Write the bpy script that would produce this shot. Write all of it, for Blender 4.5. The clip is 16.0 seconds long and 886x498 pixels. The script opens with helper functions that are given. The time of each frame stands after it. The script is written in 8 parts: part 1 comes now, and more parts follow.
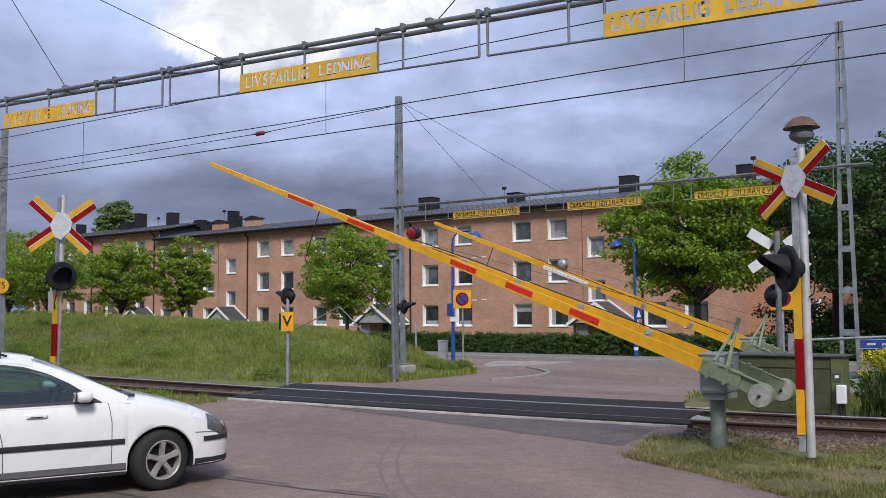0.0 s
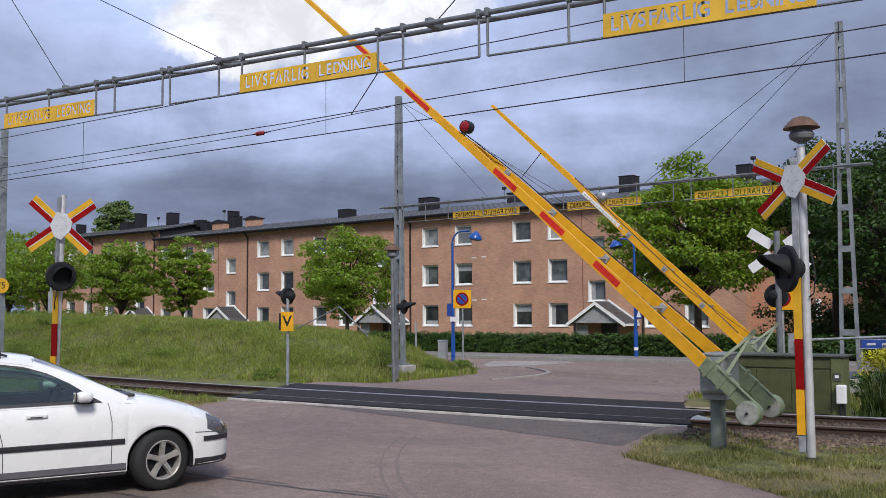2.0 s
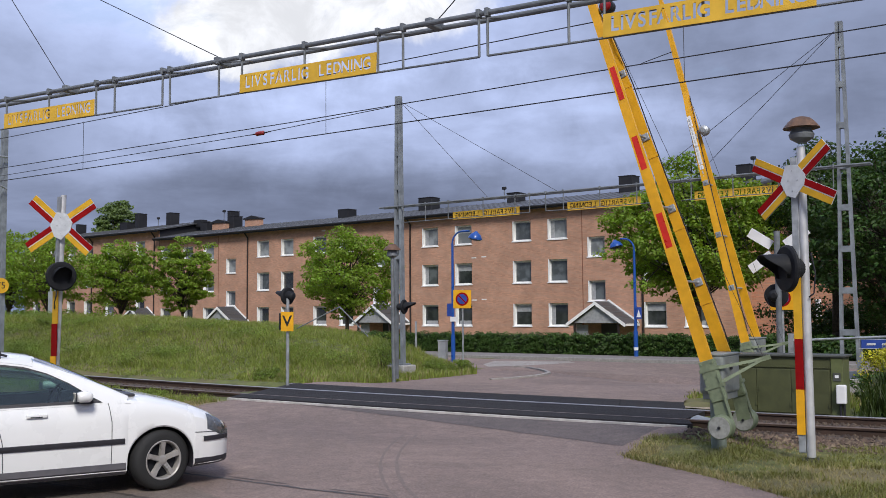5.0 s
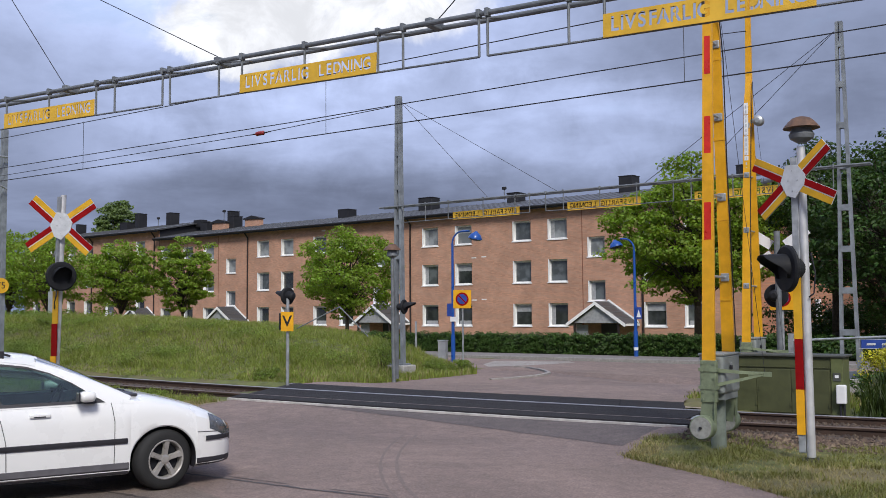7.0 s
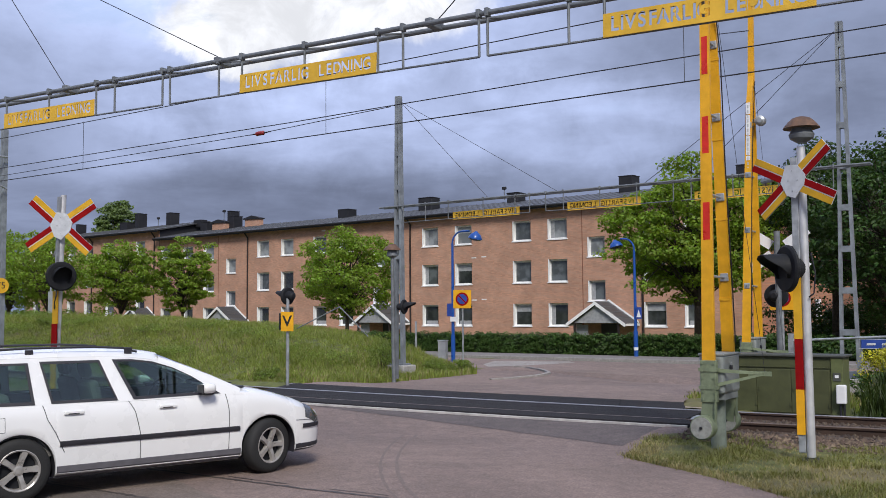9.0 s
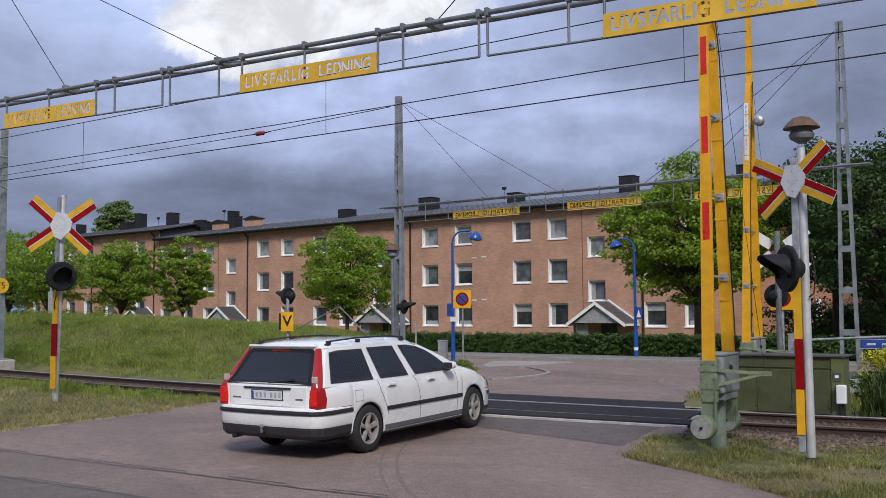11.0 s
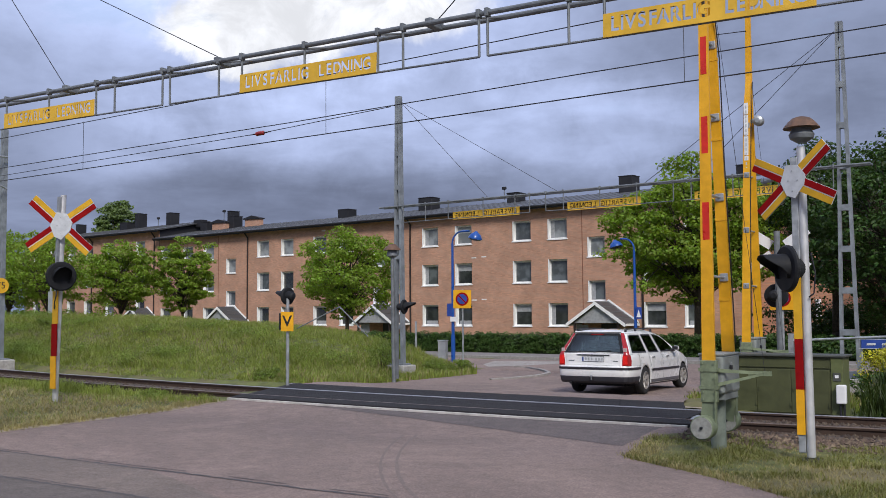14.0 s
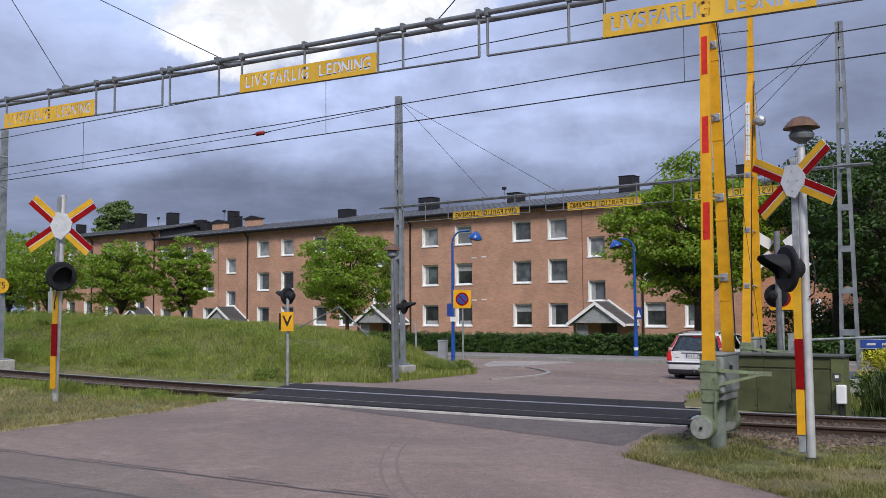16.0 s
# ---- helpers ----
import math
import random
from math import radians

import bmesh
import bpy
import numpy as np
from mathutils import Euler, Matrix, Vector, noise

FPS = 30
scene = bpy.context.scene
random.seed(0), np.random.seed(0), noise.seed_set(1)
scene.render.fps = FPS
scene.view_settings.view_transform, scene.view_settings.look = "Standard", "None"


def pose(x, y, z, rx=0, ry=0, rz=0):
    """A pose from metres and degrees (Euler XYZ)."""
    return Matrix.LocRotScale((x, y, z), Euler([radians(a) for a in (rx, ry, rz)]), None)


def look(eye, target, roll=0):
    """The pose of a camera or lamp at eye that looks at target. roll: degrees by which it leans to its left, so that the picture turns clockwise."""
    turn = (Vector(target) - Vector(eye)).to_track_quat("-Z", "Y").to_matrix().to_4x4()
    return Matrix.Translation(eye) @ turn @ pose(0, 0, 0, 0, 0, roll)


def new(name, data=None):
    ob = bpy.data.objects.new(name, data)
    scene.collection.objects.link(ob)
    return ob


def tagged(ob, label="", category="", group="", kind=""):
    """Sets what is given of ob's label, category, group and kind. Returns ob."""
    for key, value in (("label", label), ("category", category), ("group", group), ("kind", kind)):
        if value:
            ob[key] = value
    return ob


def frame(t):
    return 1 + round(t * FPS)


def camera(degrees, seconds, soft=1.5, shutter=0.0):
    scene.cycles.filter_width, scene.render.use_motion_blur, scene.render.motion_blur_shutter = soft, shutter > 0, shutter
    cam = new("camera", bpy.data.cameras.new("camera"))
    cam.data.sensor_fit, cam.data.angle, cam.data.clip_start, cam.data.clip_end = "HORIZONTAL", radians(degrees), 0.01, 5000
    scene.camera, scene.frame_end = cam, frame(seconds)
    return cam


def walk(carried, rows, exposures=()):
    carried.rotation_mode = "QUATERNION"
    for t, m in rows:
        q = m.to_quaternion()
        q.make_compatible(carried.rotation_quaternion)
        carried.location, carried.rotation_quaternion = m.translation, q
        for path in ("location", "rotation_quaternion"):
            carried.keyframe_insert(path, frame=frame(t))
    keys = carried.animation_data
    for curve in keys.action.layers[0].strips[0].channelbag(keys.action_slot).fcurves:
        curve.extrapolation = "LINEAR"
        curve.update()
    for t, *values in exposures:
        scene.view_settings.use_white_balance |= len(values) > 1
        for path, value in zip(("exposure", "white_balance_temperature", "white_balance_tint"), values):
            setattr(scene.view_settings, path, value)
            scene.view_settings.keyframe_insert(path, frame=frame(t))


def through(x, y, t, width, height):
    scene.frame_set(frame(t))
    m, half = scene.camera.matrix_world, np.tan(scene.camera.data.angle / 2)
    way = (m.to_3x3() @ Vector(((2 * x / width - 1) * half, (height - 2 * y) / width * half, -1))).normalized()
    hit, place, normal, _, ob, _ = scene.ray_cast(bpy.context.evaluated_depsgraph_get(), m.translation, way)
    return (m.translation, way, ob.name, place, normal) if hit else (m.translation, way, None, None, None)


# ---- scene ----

# ---------------------------------------------------------------- camera
cam = camera(49.645, 16.0, soft=0.85)
EYE = (0.0, 0.0, 1.8606)
VIEW = pose(*EYE, 93.7336, -0.0001, 34.1269) @ pose(0, 0, 0, 0, 0, -0.4218)
walk(cam, [(0.0, VIEW), (16.0, VIEW)], exposures=[(0.0, 0.0), (9.2, 0.02), (11.3, -0.14), (12.0, -0.15), (13.0, -0.07), (14.0, 0.0), (16.0, 0.04)])

# ---------------------------------------------------------------- light
SUN_FROM = Vector((0.67, -0.72, 0.90)).normalized()
sun_data = bpy.data.lights.new("sun", "SUN")
sun_data.energy, sun_data.angle, sun_data.color = 3.15, radians(15.0), (1.0, 0.955, 0.89)
sun = new("sun", sun_data)
sun.matrix_world = look(SUN_FROM * 40, (0, 0, 0))

world = bpy.data.worlds.new("world")
scene.world = world
world.use_nodes = True


class Nodes:
    """Short hand for building node trees."""

    def __init__(self, tree):
        self.t = tree

    def n(self, kind, **kw):
        node = self.t.nodes.new(kind)
        for key, value in kw.items():
            if key == "op":
                node.operation = value
            elif key == "blend":
                node.data_type, node.blend_type = "RGBA", value
            elif key == "dtype":
                node.data_type = value
        return node

    def link(self, a, b):
        self.t.links.new(a, b)

    def put(self, socket, value):
        if isinstance(value, bpy.types.NodeSocket):
            self.link(value, socket)
        else:
            socket.default_value = value

    def math(self, op, a, b=0.0, c=0.0, clamp=False):
        node = self.n("ShaderNodeMath", op=op)
        node.use_clamp = clamp
        for s, v in zip(node.inputs, (a, b, c)):
            self.put(s, v)
        return node.outputs[0]

    def vmath(self, op, a, b=(0, 0, 0)):
        node = self.n("ShaderNodeVectorMath", op=op)
        self.put(node.inputs[0], a)
        if op == "SCALE":
            self.put(node.inputs["Scale"], b)
        else:
            self.put(node.inputs[1], b)
        return node.outputs["Value"] if op in ("DOT_PRODUCT", "LENGTH") else node.outputs["Vector"]

    def noise(self, vec, scale, detail=4.0, rough=0.55, dist=0.0):
        node = self.n("ShaderNodeTexNoise")
        if vec is not None:
            self.link(vec, node.inputs["Vector"])
        node.inputs["Scale"].default_value, node.inputs["Detail"].default_value = scale, detail
        node.inputs["Roughness"].default_value, node.inputs["Distortion"].default_value = rough, dist
        return node.outputs["Fac"]

    def span(self, v, a, b, lo=0.0, hi=1.0, smooth=True):
        node = self.n("ShaderNodeMapRange")
        node.interpolation_type = "SMOOTHSTEP" if smooth else "LINEAR"
        self.put(node.inputs["Value"], v)
        for name, x in zip(("From Min", "From Max", "To Min", "To Max"), (a, b, lo, hi)):
            node.inputs[name].default_value = x
        return node.outputs["Result"]

    def mix(self, fac, a, b, blend="MIX"):
        node = self.n("ShaderNodeMix", blend=blend)
        self.put(node.inputs[0], fac)
        for s, v in ((node.inputs[6], a), (node.inputs[7], b)):
            self.put(s, (*v, 1.0) if isinstance(v, tuple) and len(v) == 3 else v)
        return node.outputs[2]


def make_sky():
    t = world.node_tree
    t.nodes.clear()
    g = Nodes(t)
    out, bg = g.n("ShaderNodeOutputWorld"), g.n("ShaderNodeBackground")
    sky = g.n("ShaderNodeTexSky")
    sky.sky_type, sky.sun_disc = "NISHITA", False
    sky.sun_elevation = math.asin(SUN_FROM.z)
    sky.sun_rotation = math.atan2(SUN_FROM.x, SUN_FROM.y)
    d = g.n("ShaderNodeTexCoord").outputs["Generated"]
    sep = g.n("ShaderNodeSeparateXYZ")
    g.link(d, sep.inputs[0])
    z = g.math("MAXIMUM", sep.outputs[2], 0.0)
    # a flat cloud deck seen in perspective
    flat = g.math("ADD", z, 0.16)
    comb = g.n("ShaderNodeCombineXYZ")
    g.link(g.math("DIVIDE", sep.outputs[0], flat), comb.inputs[0])
    g.link(g.math("DIVIDE", sep.outputs[1], flat), comb.inputs[1])
    deck = comb.outputs[0]
    big = g.noise(deck, 0.9, 5.0, 0.55, 0.5)
    fine = g.noise(deck, 2.6, 8.0, 0.6, 0.3)
    puff = g.noise(d, 8.0, 7.0, 0.58)
    wisp = g.noise(d, 22.0, 6.0, 0.6, 0.4)
    swirl = g.math("ADD", g.math("MULTIPLY", big, 0.55), g.math("ADD", g.math("MULTIPLY", fine, 0.40), g.math("MULTIPLY", wisp, 0.16)))
    tone = g.span(swirl, 0.38, 0.72, 0.76, 1.28)
    # the sky brightens upwards, and from north to west
    lum = g.n("ShaderNodeValToRGB")
    g.link(g.math("MULTIPLY", z, 2.0), lum.inputs[0])
    r = lum.color_ramp
    r.elements[0].position, r.elements[0].color = 0.12, (0.29, 0.29, 0.29, 1)
    r.elements[1].position, r.elements[1].color = 1.0, (0.80, 0.80, 0.80, 1)
    for p, v in ((0.24, 0.30), (0.36, 0.335), (0.46, 0.42), (0.60, 0.56)):
        e = r.elements.new(p)
        e.color = (v, v, v, 1)
    west = g.span(g.vmath("DOT_PRODUCT", d, (-0.805, 0.536, 0.255)), 0.70, 0.98, 0.86, 1.22)
    light = g.math("MULTIPLY", g.math("MULTIPLY", lum.outputs[0], tone), west)
    # heavy low cloud bank
    right = g.vmath("DOT_PRODUCT", d, (0.8277, 0.5610, -0.0073))
    up = g.vmath("DOT_PRODUCT", d, (0.0303, -0.0578, 0.9979))
    fore = g.vmath("DOT_PRODUCT", d, (-0.5598, 0.8260, 0.0651))
    fore = g.math("MAXIMUM", fore, 0.05)
    a = g.math("DIVIDE", right, fore)
    b = g.math("ADD", g.math("DIVIDE", up, fore), g.math("MULTIPLY", g.math("SUBTRACT", puff, 0.5), 0.07))

    def heap(a0, b0, wa, wb, rough, lo, hi):
        ea = g.math("POWER", g.math("ABSOLUTE", g.math("DIVIDE", g.math("SUBTRACT", a, a0), wa)), 2.0)
        eb = g.math("POWER", g.math("ABSOLUTE", g.math("DIVIDE", g.math("SUBTRACT", b, b0), wb)), 2.0)
        f = g.math("SUBTRACT", 1.0, g.math("ADD", ea, eb))
        f = g.math("ADD", f, g.math("MULTIPLY", g.math("SUBTRACT", wisp, 0.5), rough))
        return g.span(f, lo, hi)

    bank = heap(-0.13, 0.056, 0.34, 0.050, 1.0, -0.1, 1.0)
    bank2 = heap(-0.02, 0.125, 0.36, 0.075, 0.9, -0.1, 0.9)
    light = g.math("MULTIPLY", light, g.math("SUBTRACT", 1.0, g.math("MULTIPLY", bank, 0.42)))
    light = g.math("MULTIPLY", light, g.math("SUBTRACT", 1.0, g.math("MULTIPLY", bank2, -0.34)))
    light = g.math("MULTIPLY", light, g.span(a, -0.46, -0.32, 0.80, 1.0))
    high = g.math("MULTIPLY", g.span(a, 0.02, 0.25), g.span(b, 0.14, 0.23))
    light = g.math("MULTIPLY", light, g.math("SUBTRACT", 1.0, g.math("MULTIPLY", high, 0.34)))
    clouds = g.mix(1.0, (0.81, 0.958, 1.44), light, "MULTIPLY")
    # the sunlit cumulus
    white = g.math("MAXIMUM", heap(-0.19, 0.243, 0.115, 0.058, 1.4, -0.05, 0.5), heap(-0.07, 0.262, 0.13, 0.050, 1.4, -0.1, 0.8))
    billow = g.span(g.noise(d, 13.0, 7.0, 0.6, 0.6), 0.34, 0.58, 0.80, 1.06)
    clouds = g.mix(white, clouds, g.mix(1.0, (0.98, 1.0, 1.06), billow, "MULTIPLY"))
    # thin blue gaps higher up
    gap = g.math("MULTIPLY", g.span(fine, 0.58, 0.70), g.span(z, 0.17, 0.26))
    blue = g.vmath("SCALE", sky.outputs[0], 0.13)
    col = g.mix(g.math("MULTIPLY", gap, 0.30), clouds, blue)
    g.link(col, bg.inputs["Color"])
    bg.inputs["Strength"].default_value = 1.0
    g.link(bg.outputs[0], out.inputs["Surface"])


make_sky()

# ---------------------------------------------------------------- materials
def mat(name, color, rough=0.6, metal=0.0, vary=0.25, scale=6.0, bump=0.0, bump_scale=60.0, dark=None, patch=0.0, patch_scale=0.8, emit=0.0, island=0.0, coat=0.0, spec=0.5):
    """A procedural surface: base colour, grain and stains at two scales, and fine relief."""
    m = bpy.data.materials.new(name)
    m.use_nodes = True
    g = Nodes(m.node_tree)
    b = m.node_tree.nodes["Principled BSDF"]
    co = g.n("ShaderNodeTexCoord").outputs["Object"]
    dark = dark or tuple(c * (1 - vary) for c in color)
    light = tuple(min(1.0, c * (1 + vary * 0.5)) for c in color)
    n1 = g.noise(co, scale, 6.0, 0.6)
    col = g.mix(g.span(n1, 0.32, 0.68), dark, light)
    if patch:
        n2 = g.noise(co, patch_scale, 3.0, 0.6, 0.5)
        col = g.mix(g.math("MULTIPLY", g.span(n2, 0.48, 0.70), patch), col, tuple(c * 0.55 for c in color))
    if island:
        geo = g.n("ShaderNodeNewGeometry").outputs["Random Per Island"]
        hs = g.n("ShaderNodeHueSaturation")
        g.link(col, hs.inputs["Color"])
        g.link(g.span(geo, 0.0, 1.0, 1.0 - island, 1.0 + island, False), hs.inputs["Value"])
        g.link(g.span(geo, 0.0, 1.0, 0.5 - island * 0.05, 0.5 + island * 0.04, False), hs.inputs["Hue"])
        col = hs.outputs[0]
    g.link(col, b.inputs["Base Color"])
    g.link(g.span(n1, 0.3, 0.7, max(0.02, rough - 0.10), min(1.0, rough + 0.10)), b.inputs["Roughness"])
    b.inputs["Metallic"].default_value = metal
    b.inputs["Specular IOR Level"].default_value = spec
    if coat:
        b.inputs["Coat Weight"].default_value, b.inputs["Coat Roughness"].default_value = coat, 0.04
    if bump:
        bn = g.n("ShaderNodeBump")
        bn.inputs["Strength"].default_value, bn.inputs["Distance"].default_value = bump, 0.02
        g.link(g.noise(co, bump_scale, 5.0, 0.65), bn.inputs["Height"])
        g.link(bn.outputs[0], b.inputs["Normal"])
    if emit:
        g.link(col, b.inputs["Emission Color"])
        b.inputs["Emission Strength"].default_value = emit
    return m


def leafy(name, color, spread=0.35, tip=None, through=0.30, patch=0.0):
    """Leaf surface with some light through it, each leaf its own shade."""
    m = mat(name, color, 0.55, 0, 0.3, 3.0, island=spread, patch=patch, patch_scale=0.55)
    b = m.node_tree.nodes["Principled BSDF"]
    b.inputs["Subsurface Weight"].default_value = 0.0
    tr = m.node_tree.nodes.new("ShaderNodeBsdfTranslucent")
    mx = m.node_tree.nodes.new("ShaderNodeMixShader")
    out = m.node_tree.nodes["Material Output"]
    src = b.inputs["Base Color"].links[0].from_socket
    g = Nodes(m.node_tree)
    g.link(g.mix(1.0, src, tip or (1.0, 1.0, 0.45), "MULTIPLY"), tr.inputs["Color"])
    mx.inputs[0].default_value = through
    g.link(b.outputs[0], mx.inputs[1])
    g.link(tr.outputs[0], mx.inputs[2])
    g.link(mx.outputs[0], out.inputs["Surface"])
    return m


YELLOW = mat("yellow_paint", (0.77, 0.385, 0.012), 0.38, 0, 0.12, 5, bump=0.05, patch=0.12, patch_scale=2.5)
SIGN_YELLOW = mat("sign_yellow", (0.64, 0.36, 0.022), 0.5, 0, 0.14, 4, patch=0.15, patch_scale=1.5, spec=0.3)
BOARD_YELLOW = mat("board_yellow", (0.76, 0.46, 0.05), 0.5, 0, 0.16, 3, patch=0.2, patch_scale=1.5, spec=0.3)
RED = mat("red_film", (0.62, 0.025, 0.012), 0.35, 0, 0.15, 8)
DARK_RED = mat("faded_red_film", (0.25, 0.004, 0.005), 0.6, 0, 0.15, 8, spec=0.12)
WHITE_PAINT = mat("white_paint", (0.80, 0.80, 0.80), 0.45, 0, 0.08, 4)
SIGN_GREY = mat("sign_grey", (0.55, 0.57, 0.60), 0.5, 0, 0.15, 6)
GALV = mat("galvanised_steel", (0.42, 0.44, 0.46), 0.48, 0.55, 0.22, 9, patch=0.25, patch_scale=3)
ALU = mat("aluminium_post", (0.64, 0.64, 0.65), 0.45, 0.45, 0.12, 5)
STEEL = mat("grey_painted_steel", (0.175, 0.19, 0.205), 0.55, 0.2, 0.25, 7, patch=0.3, patch_scale=2)
MAST_GREY = mat("mast_grey", (0.235, 0.26, 0.285), 0.6, 0.15, 0.25, 5, patch=0.35, patch_scale=1.2)
BLACK = mat("black_plastic", (0.018, 0.018, 0.022), 0.5, 0, 0.3, 10)
GREEN_PAINT = mat("olive_green_paint", (0.067, 0.074, 0.028), 0.6, 0, 0.22, 4, patch=0.25, patch_scale=2)
PALE_GREEN = mat("pale_green_paint", (0.205, 0.245, 0.15), 0.55, 0, 0.22, 8, patch=0.3, patch_scale=4)
HORN_BROWN = mat("weathered_bronze_hood", (0.15, 0.085, 0.055), 0.65, 0.2, 0.35, 10, patch=0.4, patch_scale=6)
RAIL_TOP = mat("worn_rail_head", (0.45, 0.43, 0.42), 0.38, 0.9, 0.15, 5)
RUBBLE = mat("pale_brown_rubble", (0.150, 0.108, 0.080), 0.9, 0, 0.4, 9, island=0.5)
BALLAST = mat("ballast_stone", (0.078, 0.055, 0.040), 0.9, 0, 0.4, 9, island=0.4)
SLEEPER = mat("sleeper_wood", (0.085, 0.060, 0.043), 0.9, 0, 0.4, 10, bump=0.4)
BLUE_PAINT = mat("blue_lamp_paint", (0.012, 0.075, 0.32), 0.35, 0, 0.12, 6)
CONCRETE = mat("concrete", (0.42, 0.40, 0.37), 0.85, 0, 0.25, 8, bump=0.2, patch=0.3, patch_scale=3)
KERB = mat("granite_kerb", (0.27, 0.26, 0.24), 0.85, 0, 0.25, 14, bump=0.25)
ROOF = mat("dark_roof_sheet", (0.085, 0.088, 0.094), 0.55, 0.2, 0.25, 0.8, patch=0.3, patch_scale=0.15)
CHIMNEY = mat("black_chimney_sheet", (0.022, 0.022, 0.026), 0.6, 0.2, 0.2, 1.5)
FRAME_WHITE = mat("white_window_frame", (0.84, 0.84, 0.83), 0.5, 0, 0.06, 3)
# window white darkened to grey for the shade inside the opening
FRAME_SHADE = mat("shaded_window_sash", (0.40, 0.40, 0.40), 0.5, 0, 0.08, 3)
JOINT_BROWN = mat("brown_joint_sealant", (0.22, 0.09, 0.055), 0.8, 0, 0.2, 4)
PORCH_GREY = mat("grey_porch_boards", (0.32, 0.33, 0.34), 0.7, 0, 0.2, 5)
DARK_DOOR = mat("dark_door", (0.03, 0.028, 0.026), 0.4, 0, 0.2, 4)
PIPE_DARK = mat("dark_downpipe", (0.03, 0.022, 0.02), 0.5, 0.2, 0.2, 4)
BARK = mat("bark", (0.075, 0.058, 0.045), 0.95, 0, 0.4, 12, bump=0.6, bump_scale=25)
LEAF = leafy("maple_leaves", (0.255, 0.375, 0.045), 0.38, through=0.50)
LEAF_MAPLE = leafy("large_maple_leaves", (0.235, 0.350, 0.038), 0.40, through=0.5)
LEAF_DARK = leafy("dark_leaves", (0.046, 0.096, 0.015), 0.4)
# pale greyed green, with the haze of distance mixed into the colour
LEAF_FAR = leafy("hazy_distant_leaves", (0.215, 0.300, 0.120), 0.18, through=0.5)
HEDGE_LEAF = leafy("hedge_leaves", (0.060, 0.122, 0.019), 0.4)
BANK_WEED = leafy("bank_weed_leaves", (0.230, 0.310, 0.065), 0.25, through=0.5)
BLOSSOM = leafy("yellow_blossom", (0.50, 0.47, 0.035), 0.3)
BLADE = leafy("grass_blades", (0.295, 0.350, 0.082), 0.22, through=0.5, patch=0.30)
WORN_BLADE = leafy("worn_grass_blades", (0.250, 0.255, 0.080), 0.28, through=0.45, patch=0.5)
TALL_BLADE = leafy("tall_dark_grass_blades", (0.048, 0.078, 0.014), 0.30, through=0.35)
DRY_BLADE = leafy("dry_grass_blades", (0.400, 0.340, 0.175), 0.22, through=0.45)
# same steel as the far rail, painted brown as it mirrors no sky
RAIL_DULL = mat("rail_head_without_sheen", (0.17, 0.125, 0.10), 0.55, 0.5, 0.25, 8)
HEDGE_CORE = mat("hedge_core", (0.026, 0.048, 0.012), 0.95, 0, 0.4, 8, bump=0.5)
INSULATOR = mat("red_brown_insulator", (0.28, 0.02, 0.02), 0.3, 0, 0.1, 5)
WIRE = mat("wire", (0.05, 0.05, 0.055), 0.5, 0.6, 0.1, 5)
CAR_WHITE = mat("white_car_paint", (0.81, 0.81, 0.80), 0.28, 0, 0.03, 2, coat=0.8)
CAR_TRIM = mat("dark_car_plastic", (0.025, 0.024, 0.030), 0.55, 0, 0.15, 10)
SILL_GREY = mat("grey_sill_plastic", (0.105, 0.100, 0.110), 0.6, 0, 0.15, 10)
SEAM = mat("panel_gap", (0.10, 0.10, 0.11), 0.8, 0, 0.1, 5)
TAIL_RED = mat("tail_light_red", (0.36, 0.008, 0.007), 0.18, 0, 0.1, 10, coat=0.6)
TAIL_LIT = mat("lit_brake_light", (0.45, 0.010, 0.008), 0.2, 0, 0.1, 10, emit=0.55)
REVERSE_LAMP = mat("pale_lamp_glass", (0.55, 0.42, 0.40), 0.2, 0, 0.1, 20, coat=0.5)
INTERIOR = mat("pale_grey_cabin_lining", (0.20, 0.195, 0.185), 0.8, 0, 0.15, 8)
CLEAR_LAMP = mat("headlight_glass", (0.20, 0.21, 0.22), 0.12, 0.6, 0.3, 30, coat=0.6)
SILVER = mat("silver_alloy", (0.40, 0.38, 0.355), 0.35, 0.35, 0.15, 10)
TYRE = mat("tyre", (0.02, 0.02, 0.02), 0.8, 0, 0.3, 30, bump=0.2)
PLATE = mat("plate_white", (0.62, 0.63, 0.65), 0.4, 0, 0.06, 5)
RED_LENS = mat("dark_red_lens", (0.26, 0.010, 0.014), 0.15, 0, 0.1, 20)
GREY_BOX = mat("grey_cabinet", (0.36, 0.38, 0.39), 0.6, 0.1, 0.15, 4)
SIGN_BLUE = mat("sign_blue", (0.025, 0.065, 0.30), 0.4, 0, 0.1, 6)
BLACK_PAINT = mat("black_paint", (0.012, 0.012, 0.012), 0.5, 0, 0.1, 6)


def glass_mat(name, tint, rough=0.03):
    m = bpy.data.materials.new(name)
    m.use_nodes = True
    b = m.node_tree.nodes["Principled BSDF"]
    g = Nodes(m.node_tree)
    co = g.n("ShaderNodeTexCoord").outputs["Object"]
    n1 = g.noise(co, 1.3, 3.0, 0.5)
    g.link(g.mix(g.span(n1, 0.4, 0.62), tuple(c * 0.55 for c in tint), tint), b.inputs["Base Color"])
    b.inputs["Roughness"].default_value = rough
    b.inputs["IOR"].default_value = 1.52
    b.inputs["Coat Weight"].default_value = 0.35
    return m


